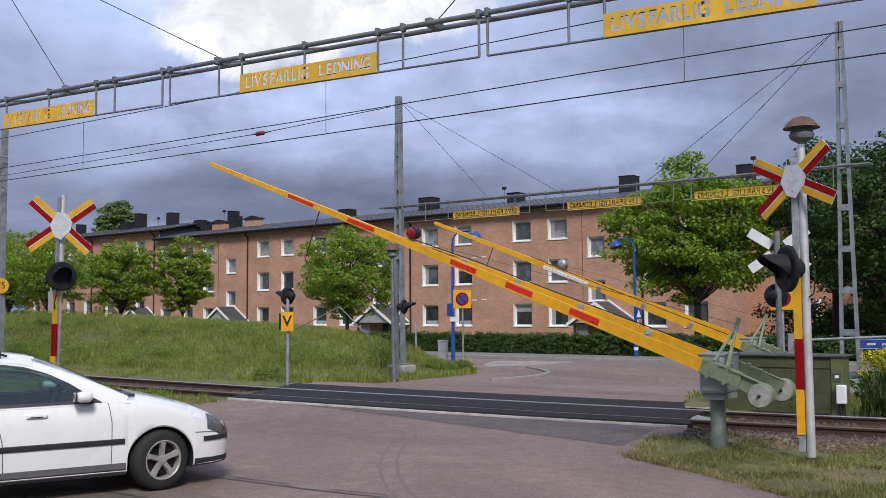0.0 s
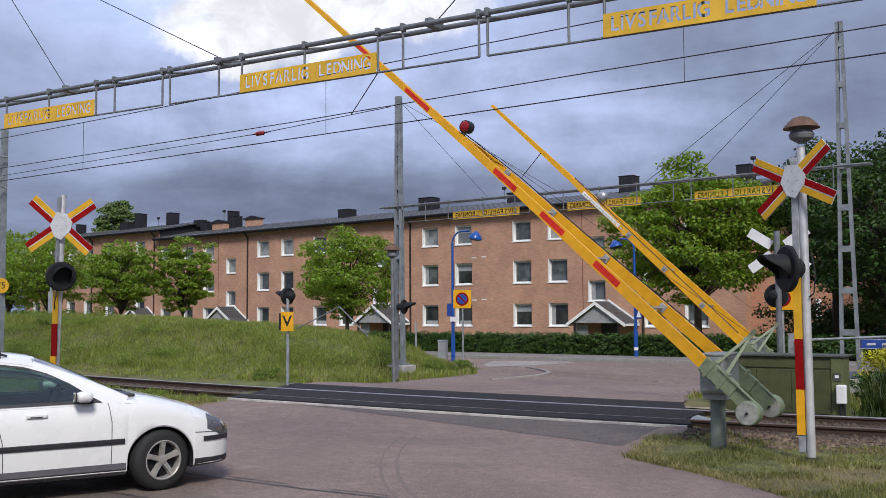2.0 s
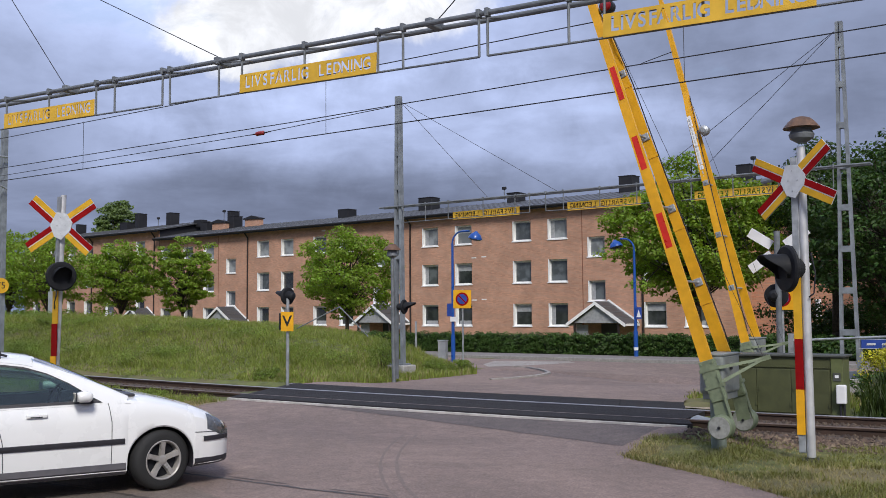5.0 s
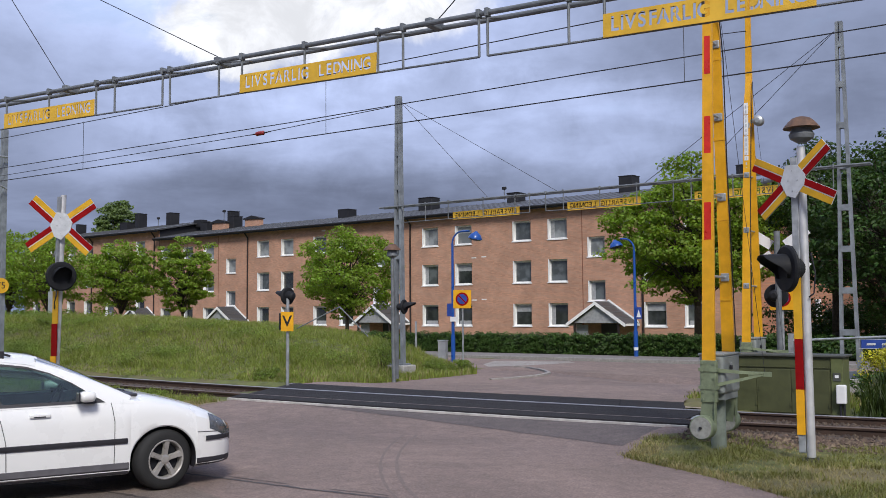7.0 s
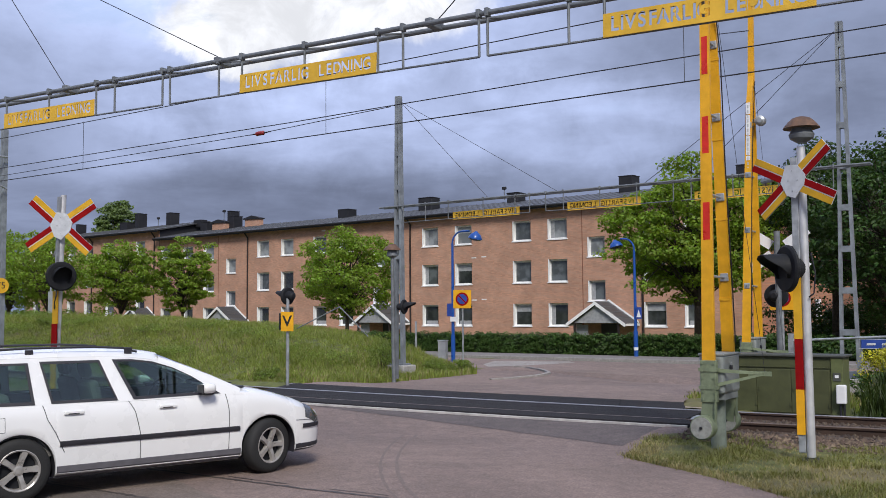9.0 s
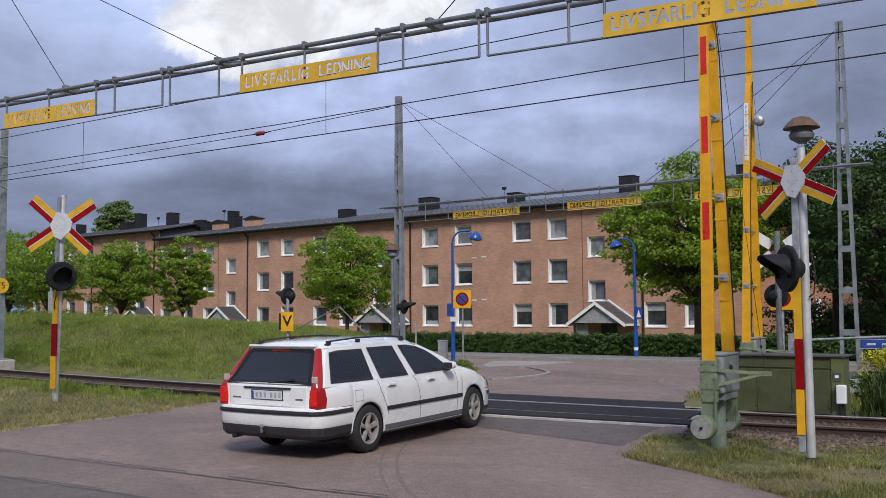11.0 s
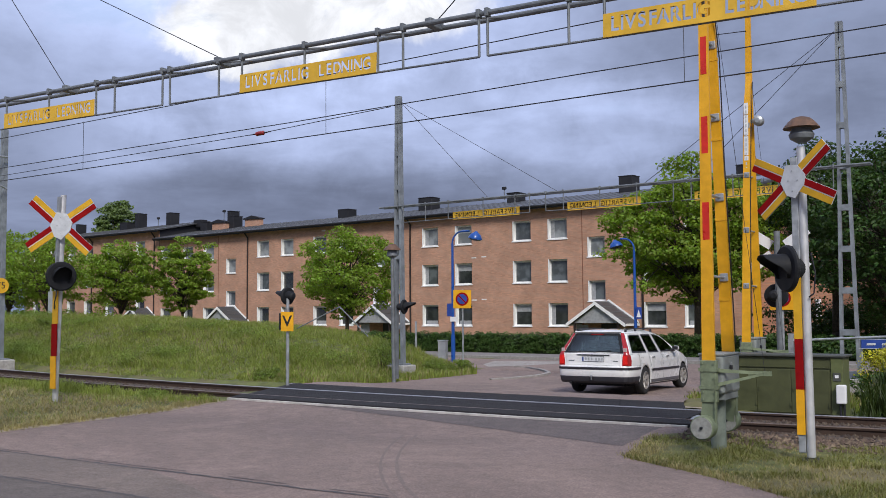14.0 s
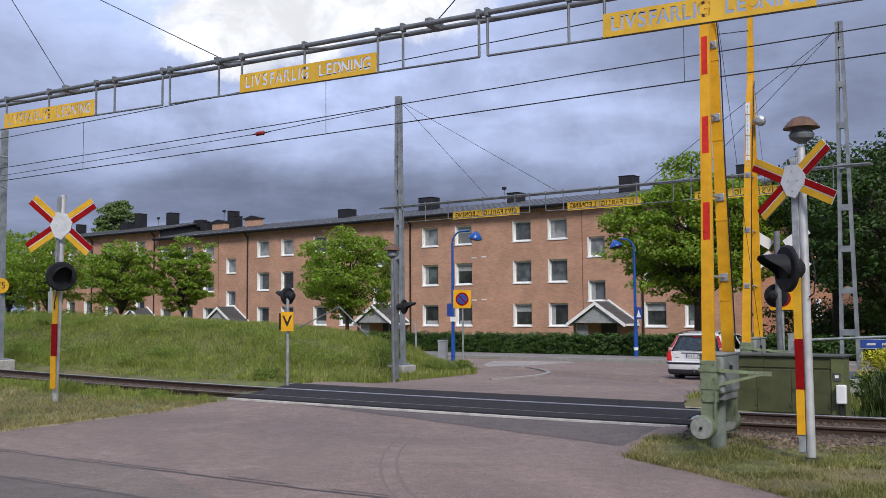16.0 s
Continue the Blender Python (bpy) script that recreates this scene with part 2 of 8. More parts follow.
def clear_glass(name, tint, shine=1.0):
    """Thin see-through glass: tinted, with a mirror sheen that grows towards grazing views."""
    m = bpy.data.materials.new(name)
    m.use_nodes = True
    m.node_tree.nodes.clear()
    g = Nodes(m.node_tree)
    out, mx = g.n("ShaderNodeOutputMaterial"), g.n("ShaderNodeMixShader")
    through_, gloss, fr = g.n("ShaderNodeBsdfTransparent"), g.n("ShaderNodeBsdfGlossy"), g.n("ShaderNodeFresnel")
    through_.inputs["Color"].default_value = (*tint, 1)
    gloss.inputs["Roughness"].default_value = 0.02
    fr.inputs["IOR"].default_value = 1.6
    g.link(g.math("MULTIPLY", fr.outputs[0], shine, clamp=True), mx.inputs[0])
    g.link(through_.outputs[0], mx.inputs[1])
    g.link(gloss.outputs[0], mx.inputs[2])
    g.link(mx.outputs[0], out.inputs["Surface"])
    return m


CAR_GLASS = clear_glass("tinted_car_glass", (0.55, 0.64, 0.60), 1.6)
SIDE_GLASS = clear_glass("green_side_glass", (0.72, 0.84, 0.79), 1.7)
SEAT_CLOTH = mat("grey_seat_cloth", (0.20, 0.195, 0.19), 0.9, 0, 0.2, 30)
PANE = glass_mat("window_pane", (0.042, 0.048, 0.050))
PANE_MID = glass_mat("window_pane_mid_grey", (0.120, 0.135, 0.140))
PANE_LIGHT = glass_mat("window_pane_pale_grey", (0.275, 0.295, 0.300))


# ---------------------------------------------------------------- mesh tools
class Mesh:
    """Collects vertices and faces of one piece."""

    def __init__(self):
        self.v, self.f, self.smooth = [], [], False

    def add(self, verts, faces, m=None):
        k = len(self.v)
        self.v += [tuple(m @ Vector(p)) if m else tuple(p) for p in verts]
        self.f += [tuple(i + k for i in f) for f in faces]
        return self

    def box(self, x0, x1, y0, y1, z0, z1, m=None, bevel=0.0):
        if not bevel:
            vs = [(x, y, z) for x in (x0, x1) for y in (y0, y1) for z in (z0, z1)]
            fs = [(0, 1, 3, 2), (4, 6, 7, 5), (0, 4, 5, 1), (2, 3, 7, 6), (0, 2, 6, 4), (1, 5, 7, 3)]
            return self.add(vs, fs, m)
        b = min(bevel, (x1 - x0) / 2.01, (y1 - y0) / 2.01, (z1 - z0) / 2.01)
        bm = bmesh.new()
        bmesh.ops.create_cube(bm, size=1.0)
        for vert in bm.verts:
            c = vert.co
            vert.co = ((x0 + x1) / 2 + c.x * (x1 - x0), (y0 + y1) / 2 + c.y * (y1 - y0), (z0 + z1) / 2 + c.z * (z1 - z0))
        bmesh.ops.bevel(bm, geom=bm.edges[:], offset=b, segments=2, affect="EDGES", profile=0.5)
        self.take(bm, m)
        return self

    def take(self, bm, m=None):
        bm.verts.index_update()
        self.add([v.co[:] for v in bm.verts], [[v.index for v in f.verts] for f in bm.faces], m)
        bm.free()
        return self

    def tube(self, p, q, r0, r1=None, n=10, caps=True, m=None):
        p, q = Vector(p), Vector(q)
        r1 = r0 if r1 is None else r1
        d = (q - p).normalized()
        a = d.orthogonal().normalized()
        b = d.cross(a)
        ring = [(math.cos(t), math.sin(t)) for t in (2 * math.pi * i / n for i in range(n))]
        vs = [p + (a * c + b * s) * r0 for c, s in ring] + [q + (a * c + b * s) * r1 for c, s in ring]
        fs = [(i, (i + 1) % n, n + (i + 1) % n, n + i) for i in range(n)]
        if caps:
            fs += [tuple(reversed(range(n))), tuple(range(n, 2 * n))]
        return self.add(vs, fs, m)

    def path(self, pts, r, n=8, m=None):
        for a, b in zip(pts, pts[1:]):
            self.tube(a, b, r, r, n, True, m)
        return self

    def lathe(self, profile, n=20, m=None, caps=True):
        """profile: (radius, height) from bottom to top, round the z axis."""
        vs, fs = [], []
        for r, z in profile:
            vs += [(r * math.cos(2 * math.pi * i / n), r * math.sin(2 * math.pi * i / n), z) for i in range(n)]
        for j in range(len(profile) - 1):
            fs += [(j * n + i, j * n + (i + 1) % n, (j + 1) * n + (i + 1) % n, (j + 1) * n + i) for i in range(n)]
        if caps:
            fs += [tuple(reversed(range(n))), tuple(range((len(profile) - 1) * n, len(profile) * n))]
        return self.add(vs, fs, m)

    def surround(self, x0, x1, z0, z1, f, y0, y1, m=None):
        """A rectangular frame of bar width f."""
        o = [(x0, z0), (x1, z0), (x1, z1), (x0, z1)]
        i = [(x0 + f, z0 + f), (x1 - f, z0 + f), (x1 - f, z1 - f), (x0 + f, z1 - f)]
        vs = [(x, y, z) for y in (y0, y1) for ring in (o, i) for x, z in ring]
        fs = []
        for k in range(4):
            n = (k + 1) % 4
            fs += [(k, n, 4 + n, 4 + k), (8 + k, 12 + k, 12 + n, 8 + n), (k, 8 + k, 8 + n, n), (4 + k, 4 + n, 12 + n, 12 + k)]
        return self.add(vs, fs, m)

    def plate(self, outline, t, m=None):
        """A flat outline in x and z, extruded by t along y."""
        n = len(outline)
        vs = [(x, 0, z) for x, z in outline] + [(x, t, z) for x, z in outline]
        fs = [tuple(range(n)), tuple(reversed(range(n, 2 * n)))]
        fs += [(i, i + n, (i + 1) % n + n, (i + 1) % n) for i in range(n)]
        return self.add(vs, fs, m)

    def grid(self, rows, m=None):
        """Rows of equally many points joined into a sheet."""
        w = len(rows[0])
        vs = [p for r in rows for p in r]
        fs = [(j * w + i, j * w + i + 1, (j + 1) * w + i + 1, (j + 1) * w + i) for j in range(len(rows) - 1) for i in range(w - 1)]
        return self.add(vs, fs, m)

    def data(self, name, material):
        me = bpy.data.meshes.new(name)
        me.from_pydata(self.v, [], self.f)
        me.validate()
        bm = bmesh.new()
        bm.from_mesh(me)
        if len(bm.faces) < 60000:
            bmesh.ops.recalc_face_normals(bm, faces=bm.faces[:])
        bm.to_mesh(me)
        bm.free()
        me.materials.append(material)
        if self.smooth:
            me.polygons.foreach_set("use_smooth", [True] * len(me.polygons))
        return me


def thing(name, m, label, category, group="", kind=""):
    e = new(name)
    e.empty_display_size = 0.2
    e.matrix_world = m
    return tagged(e, label, category, group, kind)


def part(name, mesh, material, parent, label=""):
    ob = new(name, mesh.data(name, material))
    ob.parent = parent
    if label:
        ob["label"] = label
    return ob


def solid(name, mesh, material, label, category="", kind="", group="", m=None):
    ob = new(name, mesh.data(name, material))
    if m is not None:
        ob.matrix_world = m
    return tagged(ob, label, category, group, kind)


def smooth_sides(ob, angle=35):
    """Smooth shading with the sharp edges kept."""
    bm = bmesh.new()
    bm.from_mesh(ob.data)
    for e in bm.edges:
        e.smooth = len(e.link_faces) == 2 and e.calc_face_angle(0) < radians(angle)
    for f in bm.faces:
        f.smooth = True
    bm.to_mesh(ob.data)
    bm.free()
    return ob


def letters(text, size, depth, m, material, parent, name="lettering", label="", offset=0.0, spacing=1.0):
    cu = bpy.data.curves.new(name, "FONT")
    cu.body, cu.size, cu.extrude, cu.offset, cu.space_character = text, size, depth, offset, spacing
    cu.align_x, cu.align_y = "CENTER", "CENTER"
    tmp = bpy.data.objects.new(name, cu)
    scene.collection.objects.link(tmp)
    bpy.context.view_layer.update()
    me = bpy.data.meshes.new_from_object(tmp.evaluated_get(bpy.context.evaluated_depsgraph_get()))
    bpy.data.objects.remove(tmp)
    me.transform(m)
    me.materials.clear()
    me.materials.append(material)
    ob = new(name, me)
    ob.parent = parent
    if label:
        ob["label"] = label
    return ob


# ---------------------------------------------------------------- lie of the land
def smooth01(e):
    e = min(1.0, max(0.0, e))
    return e * e * (3 - 2 * e)


def lerp_table(table, x):
    """Piecewise linear table of (x, value), rising in x."""
    if x <= table[0][0]:
        return table[0][1]
    for (a, u), (b, v) in zip(table, table[1:]):
        if x <= b:
            return u + (v - u) * (x - a) / (b - a)
    return table[-1][1]


def road_z(y):
    return 0.10 * smooth01((y - 11.8) / 2.2) - 0.18 * smooth01((y - 18.4) / 2.6)


def dip(x, y):
    """The far road sinks a little before it meets the street."""
    return -0.22 * smooth01((y - 22.2) / 5.5) * (1 - smooth01((y - 30.3) / 3.0)) * smooth01((x + 14.5) / 3.0)


def track_y(x):
    d = x + 10.0
    if d < -22:
        return 15.33 + 0.0036 * 22 * 22 + (-22 - d) * 2 * 0.0036 * 22
    if d > 9:
        return 15.33 + 0.0070 * 81 + (d - 9) * 2 * 0.0070 * 9
    return 15.33 + (0.0036 if d < 0 else 0.0070) * d * d


NEAR_LEFT = [(-40, -90), (4.5, -90), (5.4, -40), (6.2, -22), (7.2, -16.2), (8.6, -14.45), (11.5, -14.7), (13.95, -14.6)]
NEAR_RIGHT = [(-40, 70), (6.4, 70), (7.2, 8), (8.2, 1.5), (9.0, -1.2), (9.84, -2.55), (10.6, -3.6), (11.15, -4.5), (11.5, -5.07), (12.48, -5.24), (13.3, -5.30), (13.95, -5.06)]
FAR_LEFT = [(17.75, -16.4), (21.0, -16.2), (23.4, -16.0), (25.3, -15.9), (26.2, -17.5), (27.2, -24), (28.0, -90)]
FAR_RIGHT = [(17.75, -6.55), (18.6, -6.75), (19.8, -7.2), (21.4, -6.6), (22.4, -5.0), (24.0, -2.0), (25.2, 4), (26.5, 80)]


def street_edge(x):
    """Far kerb of the street in front of the houses."""
    return 33.6 + (x + 17.0) * -0.035


def on_road(x, y):
    if y < 13.95:
        return lerp_table(NEAR_LEFT, y) < x < lerp_table(NEAR_RIGHT, y)
    if 17.75 < y < street_edge(x):
        return lerp_table(FAR_LEFT, y) < x < lerp_table(FAR_RIGHT, y)
    return 13.9 < y < 17.8 and -16.4 < x < -5.1


def mound(x, y):
    crest = lerp_table([(-60, 1.75), (-34, 1.72), (-29, 1.62), (-25, 1.45), (-22, 1.22), (-20, 0.92), (-18.4, 0.45), (-17.2, 0.08), (-16.5, 0.0)], x)
    rise = smooth01((y - 17.6) / 5.4)
    fall = 1.0 - (0.85 + 0.15 * smooth01((x + 34) / 6.0)) * smooth01((y - 26.0) / (9.0 - 6.0 * smooth01((x + 34) / 6.0)))
    return crest * min(rise, fall) + (0.06 * noise.noise((x * 0.6, y * 0.6, 0.0)) if x < -17 and 18.5 < y < 34 else 0.0)


def ground_z(x, y):
    beside = smooth01((x + 4.8) / 1.2)
    z = dip(x, y) + road_z(y) * (1 - 0.9 * beside if y < 20 else 1.0) - (0.03 * beside if 16 < y < 20 else 0.0) + mound(x, y) - 0.85 * smooth01((y - 38.5 + 0.035 * (x + 17)) / 9.0)
    if on_road(x, y):
        return z - 0.06
    if x > -6.4 and 16.8 < y < 18.3:
        z -= 0.14 * smooth01((x + 6.4) / 1.2) * smooth01((18.3 - y) / 0.5)
    ty = abs(y - track_y(x))
    inner = 1.9 - 0.4 * smooth01((x + 7.0) / 0.5) * smooth01((-3.9 - x) / 1.0)
    if ty < inner:
        return z - 0.16
    return z + 0.015 * noise.noise((x * 1.3, y * 1.3, 3.0))


def steps(a, b, d):
    n = max(1, round((b - a) / d))
    return [a + (b - a) * i / n for i in range(n)]


def ground_material():
    m = mat("grass_ground", (0.115, 0.130, 0.034), 0.95, 0, 0.4, 3.0, bump=0.5, bump_scale=18)
    g = Nodes(m.node_tree)
    b = m.node_tree.nodes["Principled BSDF"]
    src = b.inputs["Base Color"].links[0].from_socket
    co = g.n("ShaderNodeTexCoord").outputs["Object"]
    dry = g.span(g.noise(co, 0.35, 5.0, 0.65, 0.8), 0.45, 0.64)
    g.link(g.mix(g.math("MULTIPLY", dry, 0.75), src, (0.165, 0.130, 0.066)), b.inputs["Base Color"])
    return m


GROUND = ground_material()


def asphalt(name, base, red):
    """Worn asphalt: stone grain, broad wear, thin cracks."""
    m = mat(name, base, 0.9, 0, 0.22, 90, bump=0.35, bump_scale=220)
    g = Nodes(m.node_tree)
    b = m.node_tree.nodes["Principled BSDF"]
    src = b.inputs["Base Color"].links[0].from_socket
    co = g.n("ShaderNodeTexCoord").outputs["Object"]
    wear = g.span(g.noise(co, 0.28, 6.0, 0.65, 0.9), 0.40, 0.62)
    col = g.mix(g.math("MULTIPLY", wear, 0.8), src, red)
    blot = g.span(g.noise(co, 1.7, 6.0, 0.7, 0.4), 0.55, 0.75)
    col = g.mix(g.math("MULTIPLY", blot, 0.45), col, tuple(c * 0.65 for c in base))
    dust = g.span(g.noise(co, 0.9, 7.0, 0.7, 1.2), 0.50, 0.72)
    col = g.mix(g.math("MULTIPLY", dust, 0.35), col, tuple(min(1.0, c * 1.35) for c in red))
    grit = g.span(g.noise(co, 34.0, 4.0, 0.75), 0.32, 0.70, 0.70, 1.24)
    mottle = g.span(g.noise(co, 6.0, 5.0, 0.7), 0.30, 0.70, 0.86, 1.12)
    col = g.vmath("MULTIPLY", g.vmath("MULTIPLY", col, grit), mottle)
    g.link(col, b.inputs["Base Color"])
    return m


ASPHALT = asphalt("worn_reddish_asphalt", (0.212, 0.157, 0.134), (0.266, 0.195, 0.166))
ASPHALT_OLD = asphalt("old_grey_asphalt", (0.120, 0.100, 0.088), (0.146, 0.120, 0.104))
ASPHALT_MID = asphalt("greyer_asphalt", (0.180, 0.142, 0.119), (0.214, 0.168, 0.140))
ASPHALT_DARK = asphalt("dark_asphalt", (0.118, 0.096, 0.090), (0.142, 0.114, 0.105))


def build_ground():
    xs = [-1500, -700, -350, -180, -110, -75] + steps(-60, -40, 2.0) + steps(-40, 8, 0.3) + steps(8, 30, 2.0) + [30, 45, 80, 160, 350, 700, 1500]
    ys = [-1500, -700, -300, -120, -60, -30] + steps(-20, 4, 2.0) + steps(4, 38, 0.3) + steps(38, 90, 4.0) + [90, 110, 140, 200, 350, 700, 1500]
    mesh = Mesh().grid([[(x, y, ground_z(x, y)) for x in xs] for y in ys])
    mesh.smooth = True
    solid("ground", mesh, GROUND, "rough grass verge and lawn around the level crossing", "ground", "structure")


def sheet(name, y0, y1, left, right, material, label, lift=0.0, cols=40, dy=0.3):
    rows = []
    for y in steps(y0, y1, dy) + [y1]:
        a, b = left(y), right(y)
        rows.append([(a + (b - a) * i / cols, y, road_z(y) + dip(a + (b - a) * i / cols, y) + lift) for i in range(cols + 1)])
    mesh = Mesh().grid(rows)
    mesh.smooth = True
    return solid(name, mesh, material, label, "road", "structure")


def build_roads():
    sheet("road", -30, 13.93, lambda y: lerp_table(NEAR_LEFT, y) + 0.11 * noise.noise((y * 1.9, 1.0, 0.0)), lambda y: lerp_table(NEAR_RIGHT, y) + 0.10 * noise.noise((y * 2.1, 4.0, 0.0)), ASPHALT, "worn reddish grey asphalt road before the crossing", cols=60, dy=0.16)
    sheet("road", 17.77, 35.2, lambda y: lerp_table(FAR_LEFT, y), lambda y: lerp_table(FAR_RIGHT, y), ASPHALT, "worn asphalt road and street beyond the crossing", cols=60)
    # darker resurfaced wedge just before the track
    rows = []
    for i in range(41):
        x = -13.0 + 7.6 * i / 40
        y = 13.85 - 0.205 * (x + 13.0) + 0.05 * noise.noise((x * 1.5, 2.0, 0))
        rows.append([(x, y + (13.88 - y) * j / 6, road_z(y + (13.88 - y) * j / 6) + 0.004) for j in range(7)])
    solid("road_patch", Mesh().grid(rows), ASPHALT_DARK, "darker resurfaced asphalt wedge before the track", "road", "structure")
    # the cracked tar seams that cross the near road
    for y0, x1, gap in ((7.55, -4.6, 0.0), (7.68, -6.0, 0.10), (6.33, -7.6, 0.0), (6.43, -7.9, 0.16)):
        rows = []

        def lay():
            if len(rows) > 2:
                solid("road_seam", Mesh().grid(rows), SEAM_TAR, "dark cracked tar seam along the near road", "road seam", "structure")
            rows.clear()

        for i in range(241):
            x = -24 + (x1 + 24) * i / 240
            y = y0 + 0.022 * (x + 12) + 0.04 * noise.noise((x * 1.1, y0, 0)) + 0.018 * noise.noise((x * 9.0, y0, 2))
            k = (0.024 if gap else 0.058) * (0.85 + 0.8 * noise.noise((x * 7.3, y0 * 3, 5)))
            if gap and noise.noise((x * 0.9, y0 * 7.0, 3.0)) < -0.1:
                lay()
                continue
            rows.append([(x, y, road_z(y) + 0.005), (x, y + k, road_z(y) + 0.005)])
        lay()
    # pale sand along the near verge
    rows = []
    for i in range(91):
        y = 6.4 + 7.2 * i / 90
        x = lerp_table(NEAR_LEFT, y) - 0.05 + 0.11 * noise.noise((y * 1.9, 1.0, 0.0))
        w = 0.16 + 0.10 * noise.noise((y * 2.7, 9.0, 0.0))
        rows.append([(x - w, y, road_z(y) + 0.012), (x + w * 0.6, y, road_z(y) + 0.004)])
    solid("road_edge_sand", Mesh().grid(rows), SAND, "pale sand washed along the road edge", "sand", "structure")
    # older dark surface before the second seam
    rows = []
    for i in range(61):
        x = -26 + 40 * i / 60
        y = 6.36 + 0.022 * (x + 12) + 0.05 * noise.noise((x * 1.1, 6.33, 0))
        rows.append([(x, y + (-8 - y) * j / 8, road_z(y) + 0.003) for j in range(9)])
    solid("road_patch", Mesh().grid(rows), ASPHALT_OLD, "older dark grey asphalt beyond the tar seam", "road", "structure")
    rows = []
    for i in range(61):
        x = -26 + 20 * i / 60
        y0 = 6.36 + 0.022 * (x + 12) + 0.05 * noise.noise((x * 1.1, 6.33, 0))
        y1 = min(7.56, y0 + 1.2 * smooth01((-6.2 - x) / 4.0) + 0.02) + 0.022 * (x + 12)
        rows.append([(x, y0 + (y1 - y0) * j / 4, road_z(7) + 0.0025) for j in range(5)])
    solid("road_patch", Mesh().grid(rows), ASPHALT_MID, "greyer asphalt strip between the tar seams", "road", "structure")
    # a curved pair of tyre scuffs
    for side in (0.0, 0.17):
        rows = []
        for i in range(31):
            e = i / 30
            p, q, r = (1 - e) ** 2, 2 * e * (1 - e), e * e
            x = -8.75 * p - 7.55 * q - 5.87 * r + side
            y = 11.78 * p + 9.265 * q + 7.77 * r + side * 0.6
            k = 0.042 * (0.6 + 0.8 * abs(noise.noise((e * 9, side * 20, 1))))
            rows.append([(x, y, 0.004 + road_z(y)), (x + k, y + k * 0.6, 0.004 + road_z(y))])
        solid("road_scuff", Mesh().grid(rows), SCUFF, "faint curved tyre scuff on the asphalt", "tyre mark", "structure")
    # pavement and kerb before the hedge
    rows, kerb = [], []
    for x in steps(-75, 45, 2.5) + [45]:
        e = street_edge(x)
        rows.append([(x, e + 0.12, 0.045), (x, e + 2.2, 0.05)])
        kerb.append([(x, e, -0.2), (x, e, 0.035), (x, e + 0.02, 0.05), (x, e + 0.12, 0.05), (x, e + 0.12, -0.2)])
    solid("pavement", Mesh().grid(rows), PAVING, "pale asphalt pavement beside the street", "pavement", "structure")
    solid("kerb", Mesh().grid(kerb), KERB, "granite kerb along the pavement", "kerb", "structure")
    # traffic island at the junction: a kerbed asphalt nose
    arc = [(-14.18, 23.32), (-13.91, 23.97), (-13.79, 25.1), (-13.84, 25.92), (-14.07, 26.69), (-14.7, 27.61), (-15.33, 28.29), (-16.12, 28.95), (-16.7, 29.1)]
    island = thing("traffic_island", pose(0, 0, 0), "pale worn kerb nose of a traffic island at the junction", "traffic island", kind="structure")
    z = road_z(30)
    rim = []
    for i, (x, y) in enumerate(arc):
        (a, b), (c, d) = arc[max(0, i - 1)], arc[min(len(arc) - 1, i + 1)]
        n = Vector((b - d, c - a)).normalized() * 0.11
        rim.append([(x, y, z - 0.30), (x, y, z + 0.035), (x + n.x, y + n.y, z + 0.040), (x + n.x, y + n.y, z - 0.30)])
    part("kerb", Mesh().grid(rim), KERB_PALE, island, "pale worn kerb stones")
    # paler asphalt; the sunlight on it is put into its colour
    pale = [(-17.6, 28.75), (-16.7, 30.2), (-16.1, 32.5), (-16.8, 33.3), (-19.3, 31.9), (-18.6, 30.0)]
    solid("road_patch", Mesh().add([(x, y, z + 0.005) for x, y in pale], [tuple(range(6))]), SUNLIT_PATCH, "paler asphalt in the street, coloured as sunlit", "road", "structure")
    # broken aprons beside the deck ends
    rows = []
    for i in range(9):
        y = 12.95 + 0.99 * i / 8
        w = 0.10 + 0.55 * i / 8
        rows.append([(-5.42 + (w + 0.12) * q, y, max(road_z(y), 0.03) + 0.012 - 0.10 * q ** 3 + 0.014 * noise.noise((q * 5, y * 4, 2))) for q in (0, 0.2, 0.4, 0.6, 0.8, 1.0)])
    solid("road_apron", Mesh().grid(rows), ASPHALT, "crumbling asphalt apron at the deck end", "road", "structure")
    rows = []
    for i in range(13):
        x = -7.3 + 1.75 * i / 12
        rows.append([(x, y, 0.055 - 0.05 * (y - 17.3) / 2.0 + 0.016 * noise.noise((x * 4, y * 4, 8))) for y in (17.25, 17.6, 18.0, 18.4, 18.8, 19.2)])
    solid("road_apron", Mesh().grid(rows), SAND, "pale gravel apron at the far deck end", "gravel", "structure")


SUNLIT_PATCH = asphalt("sunlit_asphalt_patch", (0.300, 0.270, 0.240), (0.360, 0.330, 0.300))
SEAM_TAR = mat("tar_seam", (0.074, 0.061, 0.056), 0.7, 0, 0.3, 20)
SAND = mat("pale_sand", (0.34, 0.285, 0.205), 0.95, 0, 0.3, 14, bump=0.3)
SCUFF = mat("tyre_scuff", (0.188, 0.144, 0.126), 0.9, 0, 0.3, 30)
PAVING = mat("pavement_asphalt", (0.20, 0.178, 0.165), 0.9, 0, 0.2, 12, bump=0.2)
KERB_PALE = mat("pale_kerb", (0.36, 0.33, 0.30), 0.85, 0, 0.3, 6, bump=0.2)
EDGE_BEAM = mat("concrete_edge_beam", (0.50, 0.47, 0.44), 0.85, 0, 0.25, 6, bump=0.2)
